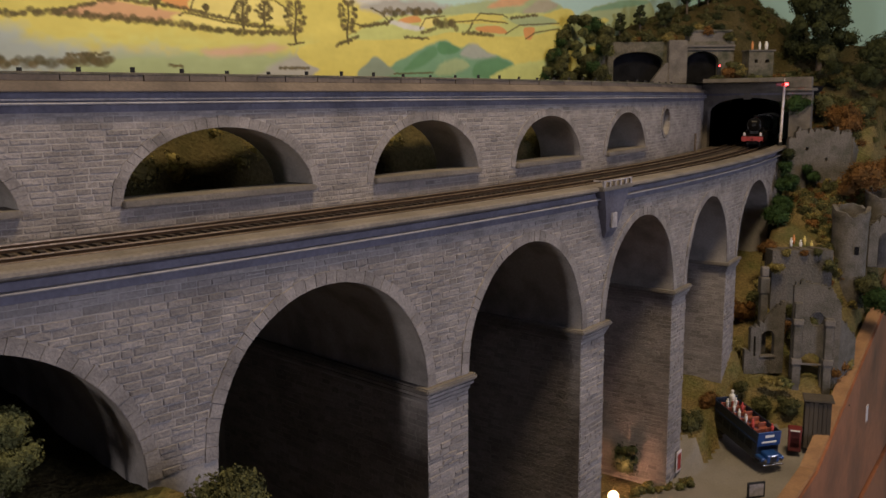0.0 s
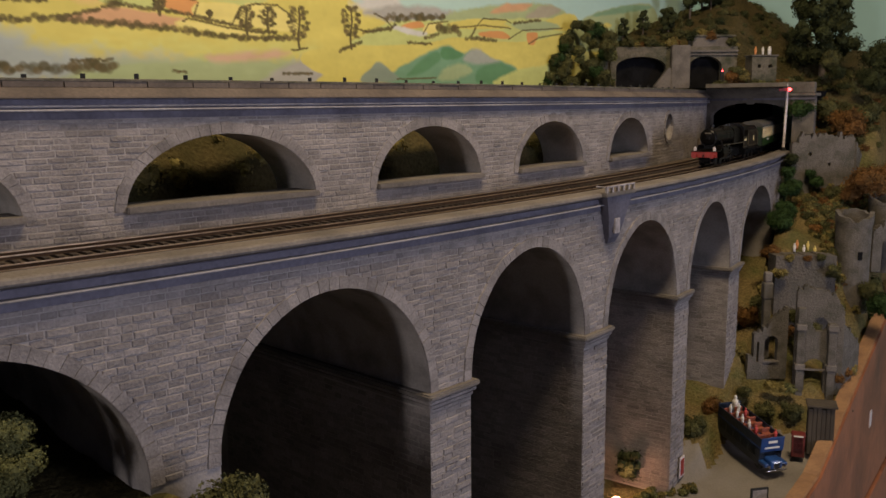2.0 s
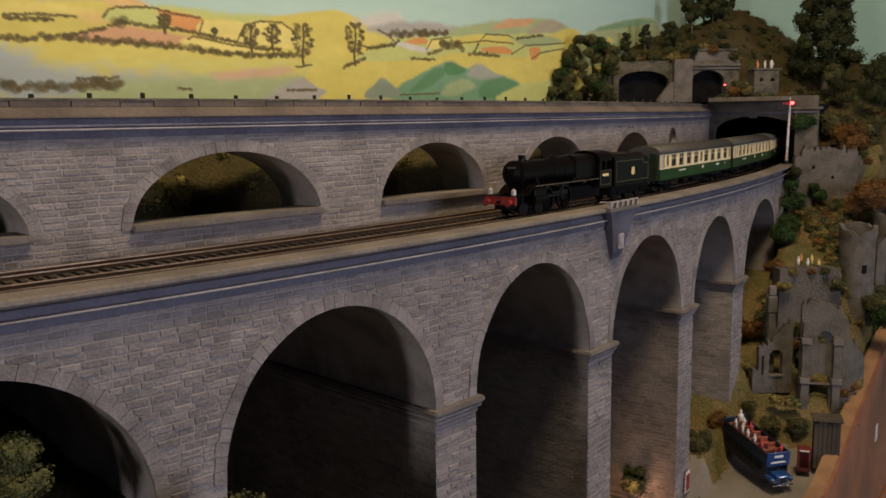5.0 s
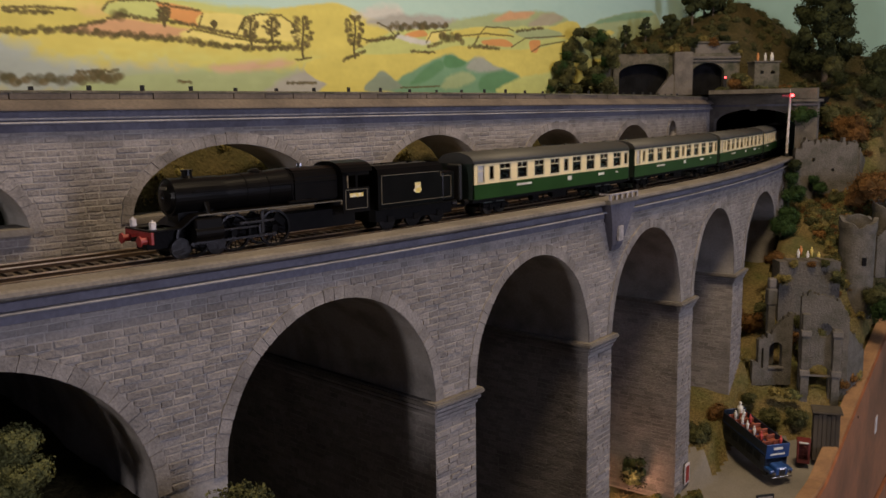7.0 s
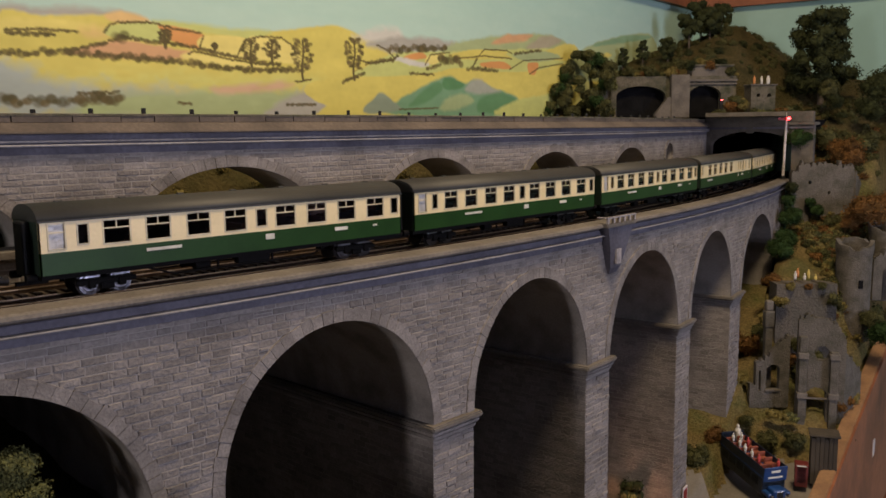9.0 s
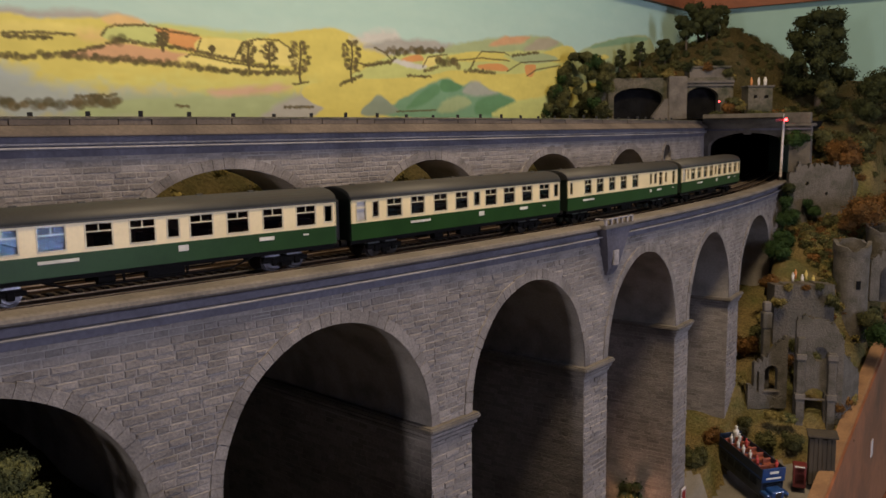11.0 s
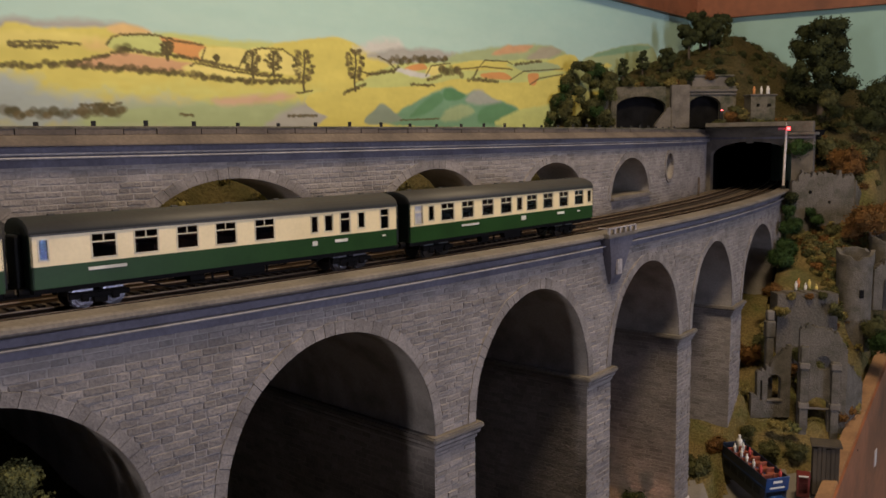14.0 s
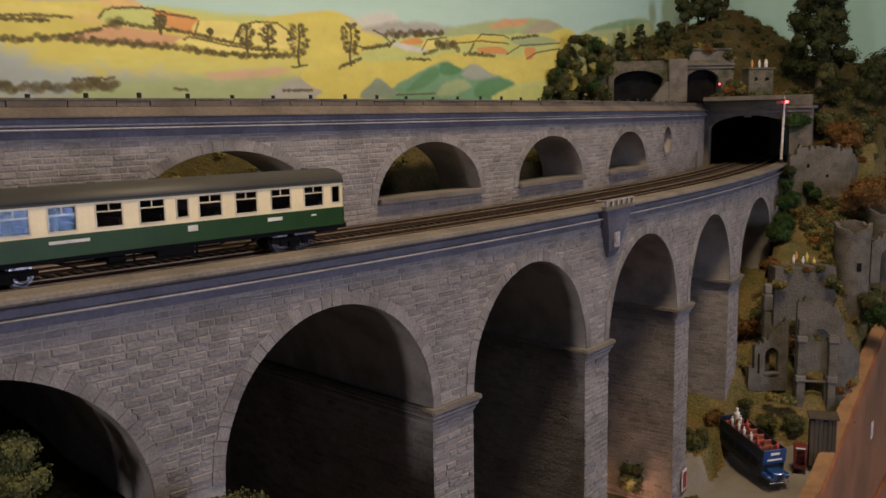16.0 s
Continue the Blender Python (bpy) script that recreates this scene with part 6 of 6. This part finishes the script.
def carriage(label, brake):
    c = empty("railway_carriage", label=label, category="carriage", group="carriages of the train")
    if brake:
        sets = [("large", B_LARGE), ("narrow", B_NARROW), ("tall", B_TALL)]
    else:
        sets = [("large", LARGE), ("narrow", NARROW), ("frost", FROST)]
    zr = {"large": (Z_WIN0, Z_WIN1), "narrow": (Z_WIN0 + 0.0012, Z_WIN1 - 0.001), "tall": (Z_WIN0 - 0.001, Z_WIN1), "frost": (Z_WIN0 - 0.0005, Z_WIN1)}
    ops = [(a, b, *zr[k], k) for k, l in sets for a, b in l]
    for sy in (1, -1):
        side_holes(c, sy, [o[:4] for o in ops])
        for o in ops:
            window(c, sy, o[:4], o[4])
    # roof
    bm = bmesh.new()
    prof = [(-HW - 0.0004, Z_CANT - 0.0002)] + [(-HW * math.cos(a), Z_CANT + (Z_ROOF - Z_CANT) * math.sin(a) ** 0.85) for a in [math.pi * i / 14 for i in range(1, 14)]] + [(HW + 0.0004, Z_CANT - 0.0002)]
    ra, rb = [[bm.verts.new((x, y, z)) for y, z in prof] for x in (-CL / 2 - 0.0003, CL / 2 + 0.0003)]
    for i in range(len(prof)):
        j = (i + 1) % len(prof)
        bm.faces.new((ra[i], ra[j], rb[j], rb[i]))
    bm.faces.new(ra)
    bm.faces.new(rb[::-1])
    roof = part("roof", bm, M_roof, c, "dull grey-olive curved roof")
    for f in roof.data.polygons:
        f.use_smooth = abs(f.normal.x) < 0.5 and f.normal.z > 0
    for k in range(7):
        x = -CL / 2 + CL * (k + 0.5) / 7
        part("roof_vent", box(x - 0.002, x + 0.002, -0.0012, 0.0012, Z_ROOF - 0.0005, Z_ROOF + 0.0008, 0.0003), M_roof, roof)
    for sy in (1, -1):
        part("gutter", box(-CL / 2, CL / 2, sy * HW - 0.0007, sy * HW + 0.0007, Z_CANT - 0.0007, Z_CANT + 0.0003), M_roof, c)
    for sx in (1, -1):
        x = sx * CL / 2
        bm = box(min(x, x - sx * 0.001), max(x, x - sx * 0.001), -HW, HW, Z_SOLE, Z_CANT)
        part("end_panel", bm, M_end, c, "very dark green end wall")
        g = bmesh.new()
        add_box(g, min(x, x + sx * 0.0042), max(x, x + sx * 0.0042), -0.0072, 0.0072, Z_SOLE - 0.001, 0.0440, 0.0015)
        part("gangway", g, M_black, c, "black corridor connection")
        for sy in (-1, 1):
            part("buffer", cyl(0.0022, 0.0022, (x, sy * 0.0115, 0.0135), (x + sx * 0.0055, sy * 0.0115, 0.0135), 12), M_under, c)
        part("coupling", box(min(x - sx * 0.01, x + sx * 0.007), max(x - sx * 0.01, x + sx * 0.007), -0.0015, 0.0015, 0.0085, 0.0105), M_under, c)
    part("floor", box(-CL / 2 + 0.002, CL / 2 - 0.002, -HW + 0.0012, HW - 0.0012, Z_SOLE, Z_SOLE + 0.0012), M_seat, c)
    part("corridor_partition", box(-CL / 2 + 0.004, CL / 2 - 0.004, -0.0062, -0.0056, Z_SOLE + 0.0012, Z_CANT), M_seat, c)
    for o in ops:
        if o[4] == "large":
            xc = CL / 2 - (o[0] + o[1]) / 2
            for dx in (-0.0075, 0.0075):
                part("seat", box(xc + dx - 0.0015, xc + dx + 0.0015, -0.005, HW - 0.003, Z_SOLE + 0.0012, Z_WIN0 + 0.0035, 0.0006), M_seat, c)
    part("solebar", box(-CL / 2 + 0.001, CL / 2 - 0.001, -HW + 0.002, HW - 0.002, Z_SOLE - 0.0030, Z_SOLE - 0.0001), M_under, c)
    for sy in (-1, 1):
        tr = bmesh.new()
        add_box(tr, -0.050, 0.050, sy * 0.0125 - 0.0006, sy * 0.0125 + 0.0006, 0.0060, 0.0070)
        for s2 in (-1, 1):
            add_cyl(tr, 0.0006, 0.0006, (s2 * 0.050, sy * 0.0125, 0.0065), (s2 * 0.068, sy * 0.0125, 0.0125), 6)
            add_box(tr, s2 * 0.02 - 0.0006, s2 * 0.02 + 0.0006, sy * 0.0125 - 0.0006, sy * 0.0125 + 0.0006, 0.0065, 0.0125)
        part("truss", tr, M_under, c)
        part("battery_box", box(-0.018, 0.006, sy * 0.0125 - 0.0045, sy * 0.0125 + 0.0010, 0.0072, 0.0122, 0.0006), M_under, c)
        part("dynamo", cyl(0.0028, 0.0028, (0.024, sy * 0.008, 0.0088), (0.034, sy * 0.008, 0.0088), 12), M_under, c)
    for x in (-0.091, 0.091):
        bogie(c, x)
    # unreadable lettering as plain bars on the camera's side and the other
    for sy in (1, -1):
        y = sy * (HW + 0.0002)
        marks = ((0.060, 0.082, 0.0225, 0.0242), (0.141, 0.1475, 0.0215, 0.0250), (0.197, 0.208, 0.0222, 0.0245), (0.231, 0.235, 0.0228, 0.0238))
        if brake:
            marks = ((0.030, 0.052, 0.0225, 0.0242), (0.182, 0.186, 0.0215, 0.0245), (0.201, 0.212, 0.0222, 0.0242), (0.244, 0.247, 0.0228, 0.0238))
        for a, b, z0, z1 in marks:
            part("lettering", box(CL / 2 - b, CL / 2 - a, y - 0.0002, y + 0.0002, z0, z1), M_letter, c)
    return c


def driving_wheel(parent, x, sy, r):
    w = empty("driving_wheel", (x, sy * 0.0085, r))
    w.parent = parent
    bm = bmesh.new()
    n = 32
    rings = [(r, -0.001), (r, 0.001), (r * 0.88, 0.0012), (r * 0.88, -0.001)]
    vs = [[bm.verts.new((q * math.cos(2 * math.pi * i / n), sy * y, q * math.sin(2 * math.pi * i / n))) for q, y in rings] for i in range(n)]
    for i in range(n):
        for k in range(4):
            bm.faces.new((vs[i][k], vs[i][(k + 1) % 4], vs[(i + 1) % n][(k + 1) % 4], vs[(i + 1) % n][k]))
    part("tyre", bm, M_gear, w, "dull steel tyre")
    bm = bmesh.new()
    add_cyl(bm, r * 0.2, r * 0.2, (0, -0.001 * sy, 0), (0, 0.0014 * sy, 0), 14)
    for i in range(16):
        a = 2 * math.pi * i / 16
        add_cyl(bm, 0.0005, 0.0004, (r * 0.15 * math.cos(a), 0, r * 0.15 * math.sin(a)), (r * 0.9 * math.cos(a), 0, r * 0.9 * math.sin(a)), 5)
    add_box(bm, -r * 0.75, -r * 0.35, -0.0008, 0.0008, -r * 0.4, r * 0.4)
    add_cyl(bm, 0.0010, 0.0010, (0.0042, 0, 0), (0.0042, 0.0036 * sy, 0), 8)
    part("spokes", bm, M_loco, w)
    return w


WR = 0.0121
AXLES = (0.1335 - 0.083, 0.1335 - 0.111, 0.1335 - 0.1415)     # from the middle of the engine's frame
ENGINE_L = 0.164


def locomotive():
    """Its origin is the middle between buffer beam and cab end."""
    e = empty("steam_locomotive", label="black steam locomotive with a red buffer beam and tapered boiler", category="locomotive")
    X = lambda q: ENGINE_L / 2 - q           # q: distance behind the buffer beam
    # frame and platform
    part("frame", box(X(0.160), X(0.002), -0.0070, 0.0070, 0.0075, 0.0200), M_under, e)
    rb = bmesh.new()
    add_box(rb, X(0.142), X(0.030), -0.0165, 0.0165, 0.0258, 0.0270, 0.0003)
    add_box(rb, X(0.020), X(0.0), -0.0165, 0.0165, 0.0190, 0.0200, 0.0003)
    add_box(rb, -0.006, 0.006, -0.0165, 0.0165, -0.0005, 0.0005, 0, Matrix.Translation((X(0.025), 0, 0.0229)) @ Matrix.Rotation(radians(34), 4, "Y"))
    part("running_plate", rb, M_loco, e)
    for sy in (-1, 1):
        part("lining", box(X(0.1415), X(0.031), sy * 0.0166 - 0.0002, sy * 0.0166 + 0.0002, 0.0260, 0.0267), M_lining, e, "thin pale line along the running plate")
    bb = part("buffer_beam", box(X(0.0018), X(0), -0.0168, 0.0168, 0.0118, 0.0190, 0.0003), M_red, e, "red buffer beam")
    for sy in (-1, 1):
        bf = bmesh.new()
        add_cyl(bf, 0.0023, 0.0019, (X(0), sy * 0.0115, 0.0140), (X(-0.0042), sy * 0.0115, 0.0140), 14)
        add_cyl(bf, 0.0032, 0.0032, (X(-0.0042), sy * 0.0115, 0.0140), (X(-0.0052), sy * 0.0115, 0.0140), 16)
        part("buffer", bf, M_red, bb, "red-shanked buffer")
        lm = bmesh.new()
        add_box(lm, X(0.005), X(0.0018), sy * 0.0125 - 0.0016, sy * 0.0125 + 0.0016, 0.0202, 0.0248, 0.0004)
        add_cyl(lm, 0.0009, 0.0004, (X(0.0034), sy * 0.0125, 0.0248), (X(0.0034), sy * 0.0125, 0.0260), 8)
        part("headlamp", lm, M_white, e, "small white headlamp on the buffer beam")
    part("coupling_hook", box(X(0), X(-0.004), -0.0007, 0.0007, 0.0130, 0.0155), M_under, e)
    part("bogie_frame", box(X(0.052), X(0.016), -0.0085, 0.0085, 0.0050, 0.0090, 0.0006), M_under, e)
    ZB = 0.0372
    # smokebox, boiler, firebox
    part("smokebox", cyl(0.0115, 0.0115, (X(0.054), 0, ZB), (X(0.020), 0, ZB), 36), M_loco, e)
    sd = bmesh.new()
    add_cyl(sd, 0.0104, 0.0085, (X(0.020), 0, ZB), (X(0.0185), 0, ZB), 32)
    add_cyl(sd, 0.0085, 0.0030, (X(0.0185), 0, ZB), (X(0.0172), 0, ZB), 32)
    add_cyl(sd, 0.0006, 0.0006, (X(0.0172), -0.002, ZB), (X(0.0165), 0.002, ZB), 6)
    door = part("smokebox_door", sd, M_loco, e)
    part("number_bar", box(X(0.0182), X(0.0176), -0.0042, 0.0042, ZB + 0.0048, ZB + 0.0066), M_lining, door, "small pale number plate bar")
    part("saddle", box(X(0.047), X(0.023), -0.0068, 0.0068, 0.0195, ZB - 0.0085), M_loco, e)
    boiler = part("boiler", cyl(0.0126, 0.0108, (X(0.104), 0, ZB + 0.0006), (X(0.054), 0, ZB), 40), M_loco, e)
    for q in (0.0545, 0.070, 0.0865, 0.103):
        r = 0.0109 + (q - 0.054) / 0.05 * 0.0018
        part("boiler_band", cyl(r + 0.0002, r + 0.0002, (X(q + 0.0004), 0, ZB + 0.0003), (X(q - 0.0004), 0, ZB + 0.0003), 40), M_loco, boiler)
    fb = bmesh.new()
    prof = [(-0.0125, 0.0275), (-0.0128, ZB + 0.006), (-0.0105, ZB + 0.0112), (-0.006, ZB + 0.0130), (0.006, ZB + 0.0130), (0.0105, ZB + 0.0112), (0.0128, ZB + 0.006), (0.0125, 0.0275)]
    a, b = [[fb.verts.new((x, y, z)) for y, z in prof] for x in (X(0.142), X(0.104))]
    for i in range(8):
        fb.faces.new((a[i], a[(i + 1) % 8], b[(i + 1) % 8], b[i]))
    fb.faces.new(a)
    fb.faces.new(b[::-1])
    bmesh.ops.bevel(fb, geom=list(fb.edges), offset=0.0012, segments=2, affect="EDGES")
    part("firebox", fb, M_loco, e)
    ch = bmesh.new()
    add_cyl(ch, 0.0042, 0.0032, (X(0.034), 0, ZB + 0.0108), (X(0.034), 0, ZB + 0.0125), 20)
    add_cyl(ch, 0.0032, 0.0032, (X(0.034), 0, ZB + 0.0125), (X(0.034), 0, ZB + 0.0148), 20)
    add_cyl(ch, 0.0037, 0.0037, (X(0.034), 0, ZB + 0.0148), (X(0.034), 0, ZB + 0.0160), 20)
    part("chimney", ch, M_loco, e)
    dm = bmesh.new()
    add_cyl(dm, 0.0048, 0.0040, (X(0.082), 0, ZB + 0.0105), (X(0.082), 0, ZB + 0.0128), 20)
    add_cyl(dm, 0.0040, 0.0020, (X(0.082), 0, ZB + 0.0128), (X(0.082), 0, ZB + 0.0140), 20)
    part("dome", dm, M_loco, e)
    for sy in (-1, 1):
        part("safety_valve", cyl(0.0011, 0.0009, (X(0.118), sy * 0.0018, ZB + 0.013), (X(0.118), sy * 0.0018, ZB + 0.0155), 10), M_wheel, e)
        part("handrail", cyl(0.00035, 0.00035, (X(0.140), sy * 0.0129, ZB + 0.0035), (X(0.031), sy * 0.0120, ZB + 0.0030), 6), M_loco, e)
        part("steam_pipe", cyl(0.0018, 0.0018, (X(0.040), sy * 0.0105, ZB - 0.004), (X(0.040), sy * 0.0150, 0.0230), 10), M_loco, e)
        cy = bmesh.new()
        add_cyl(cy, 0.0052, 0.0052, (X(0.047), sy * 0.0140, 0.0150), (X(0.028), sy * 0.0140, 0.0150), 20)
        add_box(cy, X(0.047), X(0.028), sy * 0.0140 - 0.0042, sy * 0.0140 + 0.0042, 0.0170, 0.0245, 0.0012)
        part("cylinder", cy, M_loco, e)
        part("slide_bar", box(X(0.076), X(0.047), sy * 0.0140 - 0.0008, sy * 0.0140 + 0.0008, 0.0150, 0.0160), M_gear, e)
        part("valve_gear", box(X(0.086), X(0.060), sy * 0.0148 - 0.0005, sy * 0.0148 + 0.0005, 0.0178, 0.0192), M_gear, e)
        part("hanger", box(X(0.078), X(0.076), sy * 0.0150 - 0.0006, sy * 0.0150 + 0.0006, 0.0110, 0.0250), M_gear, e)
        for q in (0.111,):
            part("splasher", box(X(q + 0.012), X(q - 0.012), sy * 0.0125 - 0.0018, sy * 0.0125 + 0.0018, 0.0270, 0.0292, 0.0008), M_loco, e)
        for q in (0.022, 0.046):
            w = cyl(0.0065, 0.0065, (X(q), sy * 0.0078, 0.0065), (X(q), sy * 0.0102, 0.0065), 24)
            part("pony_wheel", w, M_gear, e)
    # cab
    cab = part("cab", box(X(0.1435), X(0.1420), -0.0165, 0.0165, 0.0270, 0.0470), M_loco, e)
    for sy in (-1, 1):
        cs = bmesh.new()
        y = sy * 0.0165
        add_box(cs, X(0.166), X(0.142), y - 0.0004, y + 0.0004, 0.0170, 0.0345)
        add_box(cs, X(0.146), X(0.142), y - 0.0004, y + 0.0004, 0.0345, 0.0452)
        add_box(cs, X(0.1555), X(0.1535), y - 0.0004, y + 0.0004, 0.0345, 0.0452)
        add_box(cs, X(0.166), X(0.142), y - 0.0004, y + 0.0004, 0.0430, 0.0462)
        side = part("cab_side", cs, M_loco, cab)
        fr = bmesh.new()
        yy = sy * 0.0170
        for a, b, c, d in ((0.1640, 0.1440, 0.0195, 0.0199), (0.1640, 0.1440, 0.0329, 0.0333), (0.1640, 0.1635, 0.0195, 0.0333), (0.1445, 0.1440, 0.0195, 0.0333)):
            add_box(fr, X(a), X(b), yy - 0.0002, yy + 0.0002, c, d)
        part("lining", fr, M_lining, side, "thin cream lining round the cab side")
        part("number_bar", box(X(0.1600), X(0.1480), yy - 0.0002, yy + 0.0002, 0.0280, 0.0306), M_gold, side, "yellow number bar")
    rf = bmesh.new()
    prof = [(-0.0172, 0.0455)] + [(-0.0168 * math.cos(a), 0.0462 + 0.0070 * math.sin(a)) for a in [math.pi * i / 10 for i in range(1, 10)]] + [(0.0172, 0.0455)]
    a, b = [[rf.verts.new((x, y, z)) for y, z in prof] for x in (X(0.169), X(0.141))]
    for i in range(len(prof) - 1):
        rf.faces.new((a[i], a[i + 1], b[i + 1], b[i]))
    rf.faces.new(a)
    rf.faces.new(b[::-1])
    part("cab_roof", rf, M_loco, cab)
    wheels = [driving_wheel(e, x, sy, WR) for sy in (1, -1) for x in AXLES]
    rods = []
    for sy in (1, -1):
        rd = bmesh.new()
        add_box(rd, AXLES[2], AXLES[0], -0.0004, 0.0004, -0.0009, 0.0009, 0.0002)
        for x in AXLES:
            add_cyl(rd, 0.0016, 0.0016, (x, -0.0006, 0), (x, 0.0006, 0), 12)
        r = part("coupling_rod", rd, M_gear, e, "polished steel coupling rod")
        r.matrix_basis = pose(0, sy * 0.0118, WR)
        rods.append((r, sy))
    return e, wheels, rods


TENDER_L = 0.084


def tender():
    t = empty("tender", label="black lined locomotive tender loaded with coal", category="tender")
    X = lambda q: TENDER_L / 2 - q
    body = bmesh.new()
    prof = [(-0.0158, 0.0170), (-0.0162, 0.0415), (-0.0150, 0.0455), (-0.0115, 0.0480), (0.0115, 0.0480), (0.0150, 0.0455), (0.0162, 0.0415), (0.0158, 0.0170)]
    a, b = [[body.verts.new((x, y, z)) for y, z in prof] for x in (X(0.068), X(0.0))]
    for i in range(8):
        if i != 3:
            body.faces.new((a[i], a[(i + 1) % 8], b[(i + 1) % 8], b[i]))
    body.faces.new(a)
    body.faces.new(b[::-1])
    part("tank", body, M_loco, t)
    part("rear_tank", box(X(0.082), X(0.068), -0.0160, 0.0160, 0.0170, 0.0400, 0.0012), M_loco, t)
    cm = bmesh.new()
    bmesh.ops.create_grid(cm, x_segments=18, y_segments=8, size=0.5, matrix=Matrix.Translation((X(0.034), 0, 0.0470)) @ Matrix.Diagonal((0.066, 0.022, 1, 1)))
    cr = random.Random(2)
    for v in cm.verts:
        v.co.z += cr.uniform(-0.0008, 0.0012)
    part("coal", cm, M_coal, t, "heap of coal")
    part("filler", cyl(0.0035, 0.0030, (X(0.072), 0, 0.0400), (X(0.072), 0, 0.0440), 16), M_loco, t)
    part("frame", box(X(0.082), X(0.0), -0.0128, 0.0128, 0.0070, 0.0168, 0.0006), M_under, t)
    for sy in (-1, 1):
        part("footplate", box(X(0.083), X(-0.001), sy * 0.0150 - 0.0022, sy * 0.0150 + 0.0022, 0.0160, 0.0170), M_loco, t)
        y = sy * 0.0164
        ln = bmesh.new()
        for q0, q1, z0, z1 in ((0.0775, 0.003, 0.0200, 0.0204), (0.064, 0.003, 0.0406, 0.0410), (0.0035, 0.003, 0.0200, 0.0408), (0.0775, 0.077, 0.0200, 0.0370), (0.0775, 0.066, 0.0366, 0.0370), (0.0662, 0.0657, 0.0366, 0.0408)):
            add_box(ln, X(q1) if q1 > q0 else X(q0), X(q0) if q1 > q0 else X(q1), y - 0.0004, y + 0.0002, z0, z1)
        part("lining", ln, M_lining, t, "thin cream lining round the tank side")
        cr_ = bmesh.new()
        pts = [(-0.0032, 0.0338), (0.0032, 0.0338), (0.0028, 0.0302), (0.0044, 0.0278), (0.0020, 0.0262), (0, 0.0256), (-0.0020, 0.0262), (-0.0044, 0.0278), (-0.0028, 0.0302)]
        f = cr_.faces.new([cr_.verts.new((X(0.040) + px, y + sy * 0.0003, pz)) for px, pz in pts])
        ex = bmesh.ops.extrude_face_region(cr_, geom=[f])
        bmesh.ops.translate(cr_, verts=[v for v in ex["geom"] if isinstance(v, bmesh.types.BMVert)], vec=(0, sy * 0.0003, 0))
        part("crest", cr_, M_gold, t, "gold and silver crest shape")
        for q in (0.014, 0.041, 0.067):
            part("wheel", cyl(0.0083, 0.0083, (X(q), sy * 0.0078, 0.0083), (X(q), sy * 0.0102, 0.0083), 24), M_gear, t)
            part("axlebox", box(X(q) - 0.003, X(q) + 0.003, sy * 0.0132 - 0.001, sy * 0.0132 + 0.001, 0.0060, 0.0110, 0.0005), M_under, t)
        part("rear_buffer", cyl(0.0022, 0.0030, (X(0.082), sy * 0.0115, 0.0140), (X(0.0868), sy * 0.0115, 0.0140), 14), M_gear, t)
    return t


engine, drivers, rods = locomotive()
coal_tender = tender()
plain_coach = carriage("cream and green passenger carriage with a grey roof", False)
coaches = [plain_coach] + [copy_thing(plain_coach, pose(0, 0, 0)) for _ in range(2)]
brake_coach = carriage("cream and green brake carriage with a blank luggage end", True)
coaches += [brake_coach, copy_thing(plain_coach, pose(0, 0, 0))]
tagged(coaches[4], label="last cream and green passenger carriage of the train")
TRACK_OFF = 0.046
# where the buffer beam is along the viaduct: seconds, metres
TRAIN_T = [0, 2, 4, 7, 9, 12, 14, 16]
TRAIN_S = [1.282, 0.948, 0.619, 0.113, -0.229, -0.7295, -1.0565, -1.3785]


def vehicle_rows(behind, half_base):
    """A vehicle whose middle lies that far behind the buffer beam, carried on two points of the track."""
    rows = []
    for k in range(33):
        t = k * 0.5
        s = float(np.interp(t, TRAIN_T, TRAIN_S)) + behind
        a, b = FRONT.at(s - half_base, TRACK_OFF, RAIL), FRONT.at(s + half_base, TRACK_OFF, RAIL)
        m, d = (a + b) / 2, a - b
        rows.append((t, pose(m.x, m.y, m.z, 0, 0, math.degrees(math.atan2(d.y, d.x)))))
    return rows


def motions():
    walk(engine, vehicle_rows(ENGINE_L / 2 + 0.001, 0.045))
    walk(coal_tender, vehicle_rows(0.1775 + TENDER_L / 2, 0.028))
    for i, c in enumerate(coaches):
        walk(c, vehicle_rows(0.2785 + 0.131 + 0.274 * i, 0.091))
    # driving wheels and rods turn with the way run, a row every tenth of a second
    wheel_rows, rod_rows = {}, {1: [], -1: []}
    for k in range(161):
        t = k * 0.1
        run = (TRAIN_S[0] - float(np.interp(t, TRAIN_T, TRAIN_S))) * 0.985
        turn = math.degrees(run / WR)
        for sy in (1, -1):
            a = radians(turn + (90 if sy < 0 else 0))
            rod_rows[sy].append((t, pose(0.0042 * math.cos(a), sy * 0.0118, WR - 0.0042 * math.sin(a))))
        wheel_rows[k] = (t, turn)
    for i, w in enumerate(drivers):
        sy = 1 if i < 3 else -1
        walk(w, [(t, pose(AXLES[i % 3], sy * 0.0085, WR, 0, turn + (90 if sy < 0 else 0), 0)) for t, turn in wheel_rows.values()])
    for r, sy in rods:
        walk(r, rod_rows[sy])


motions()
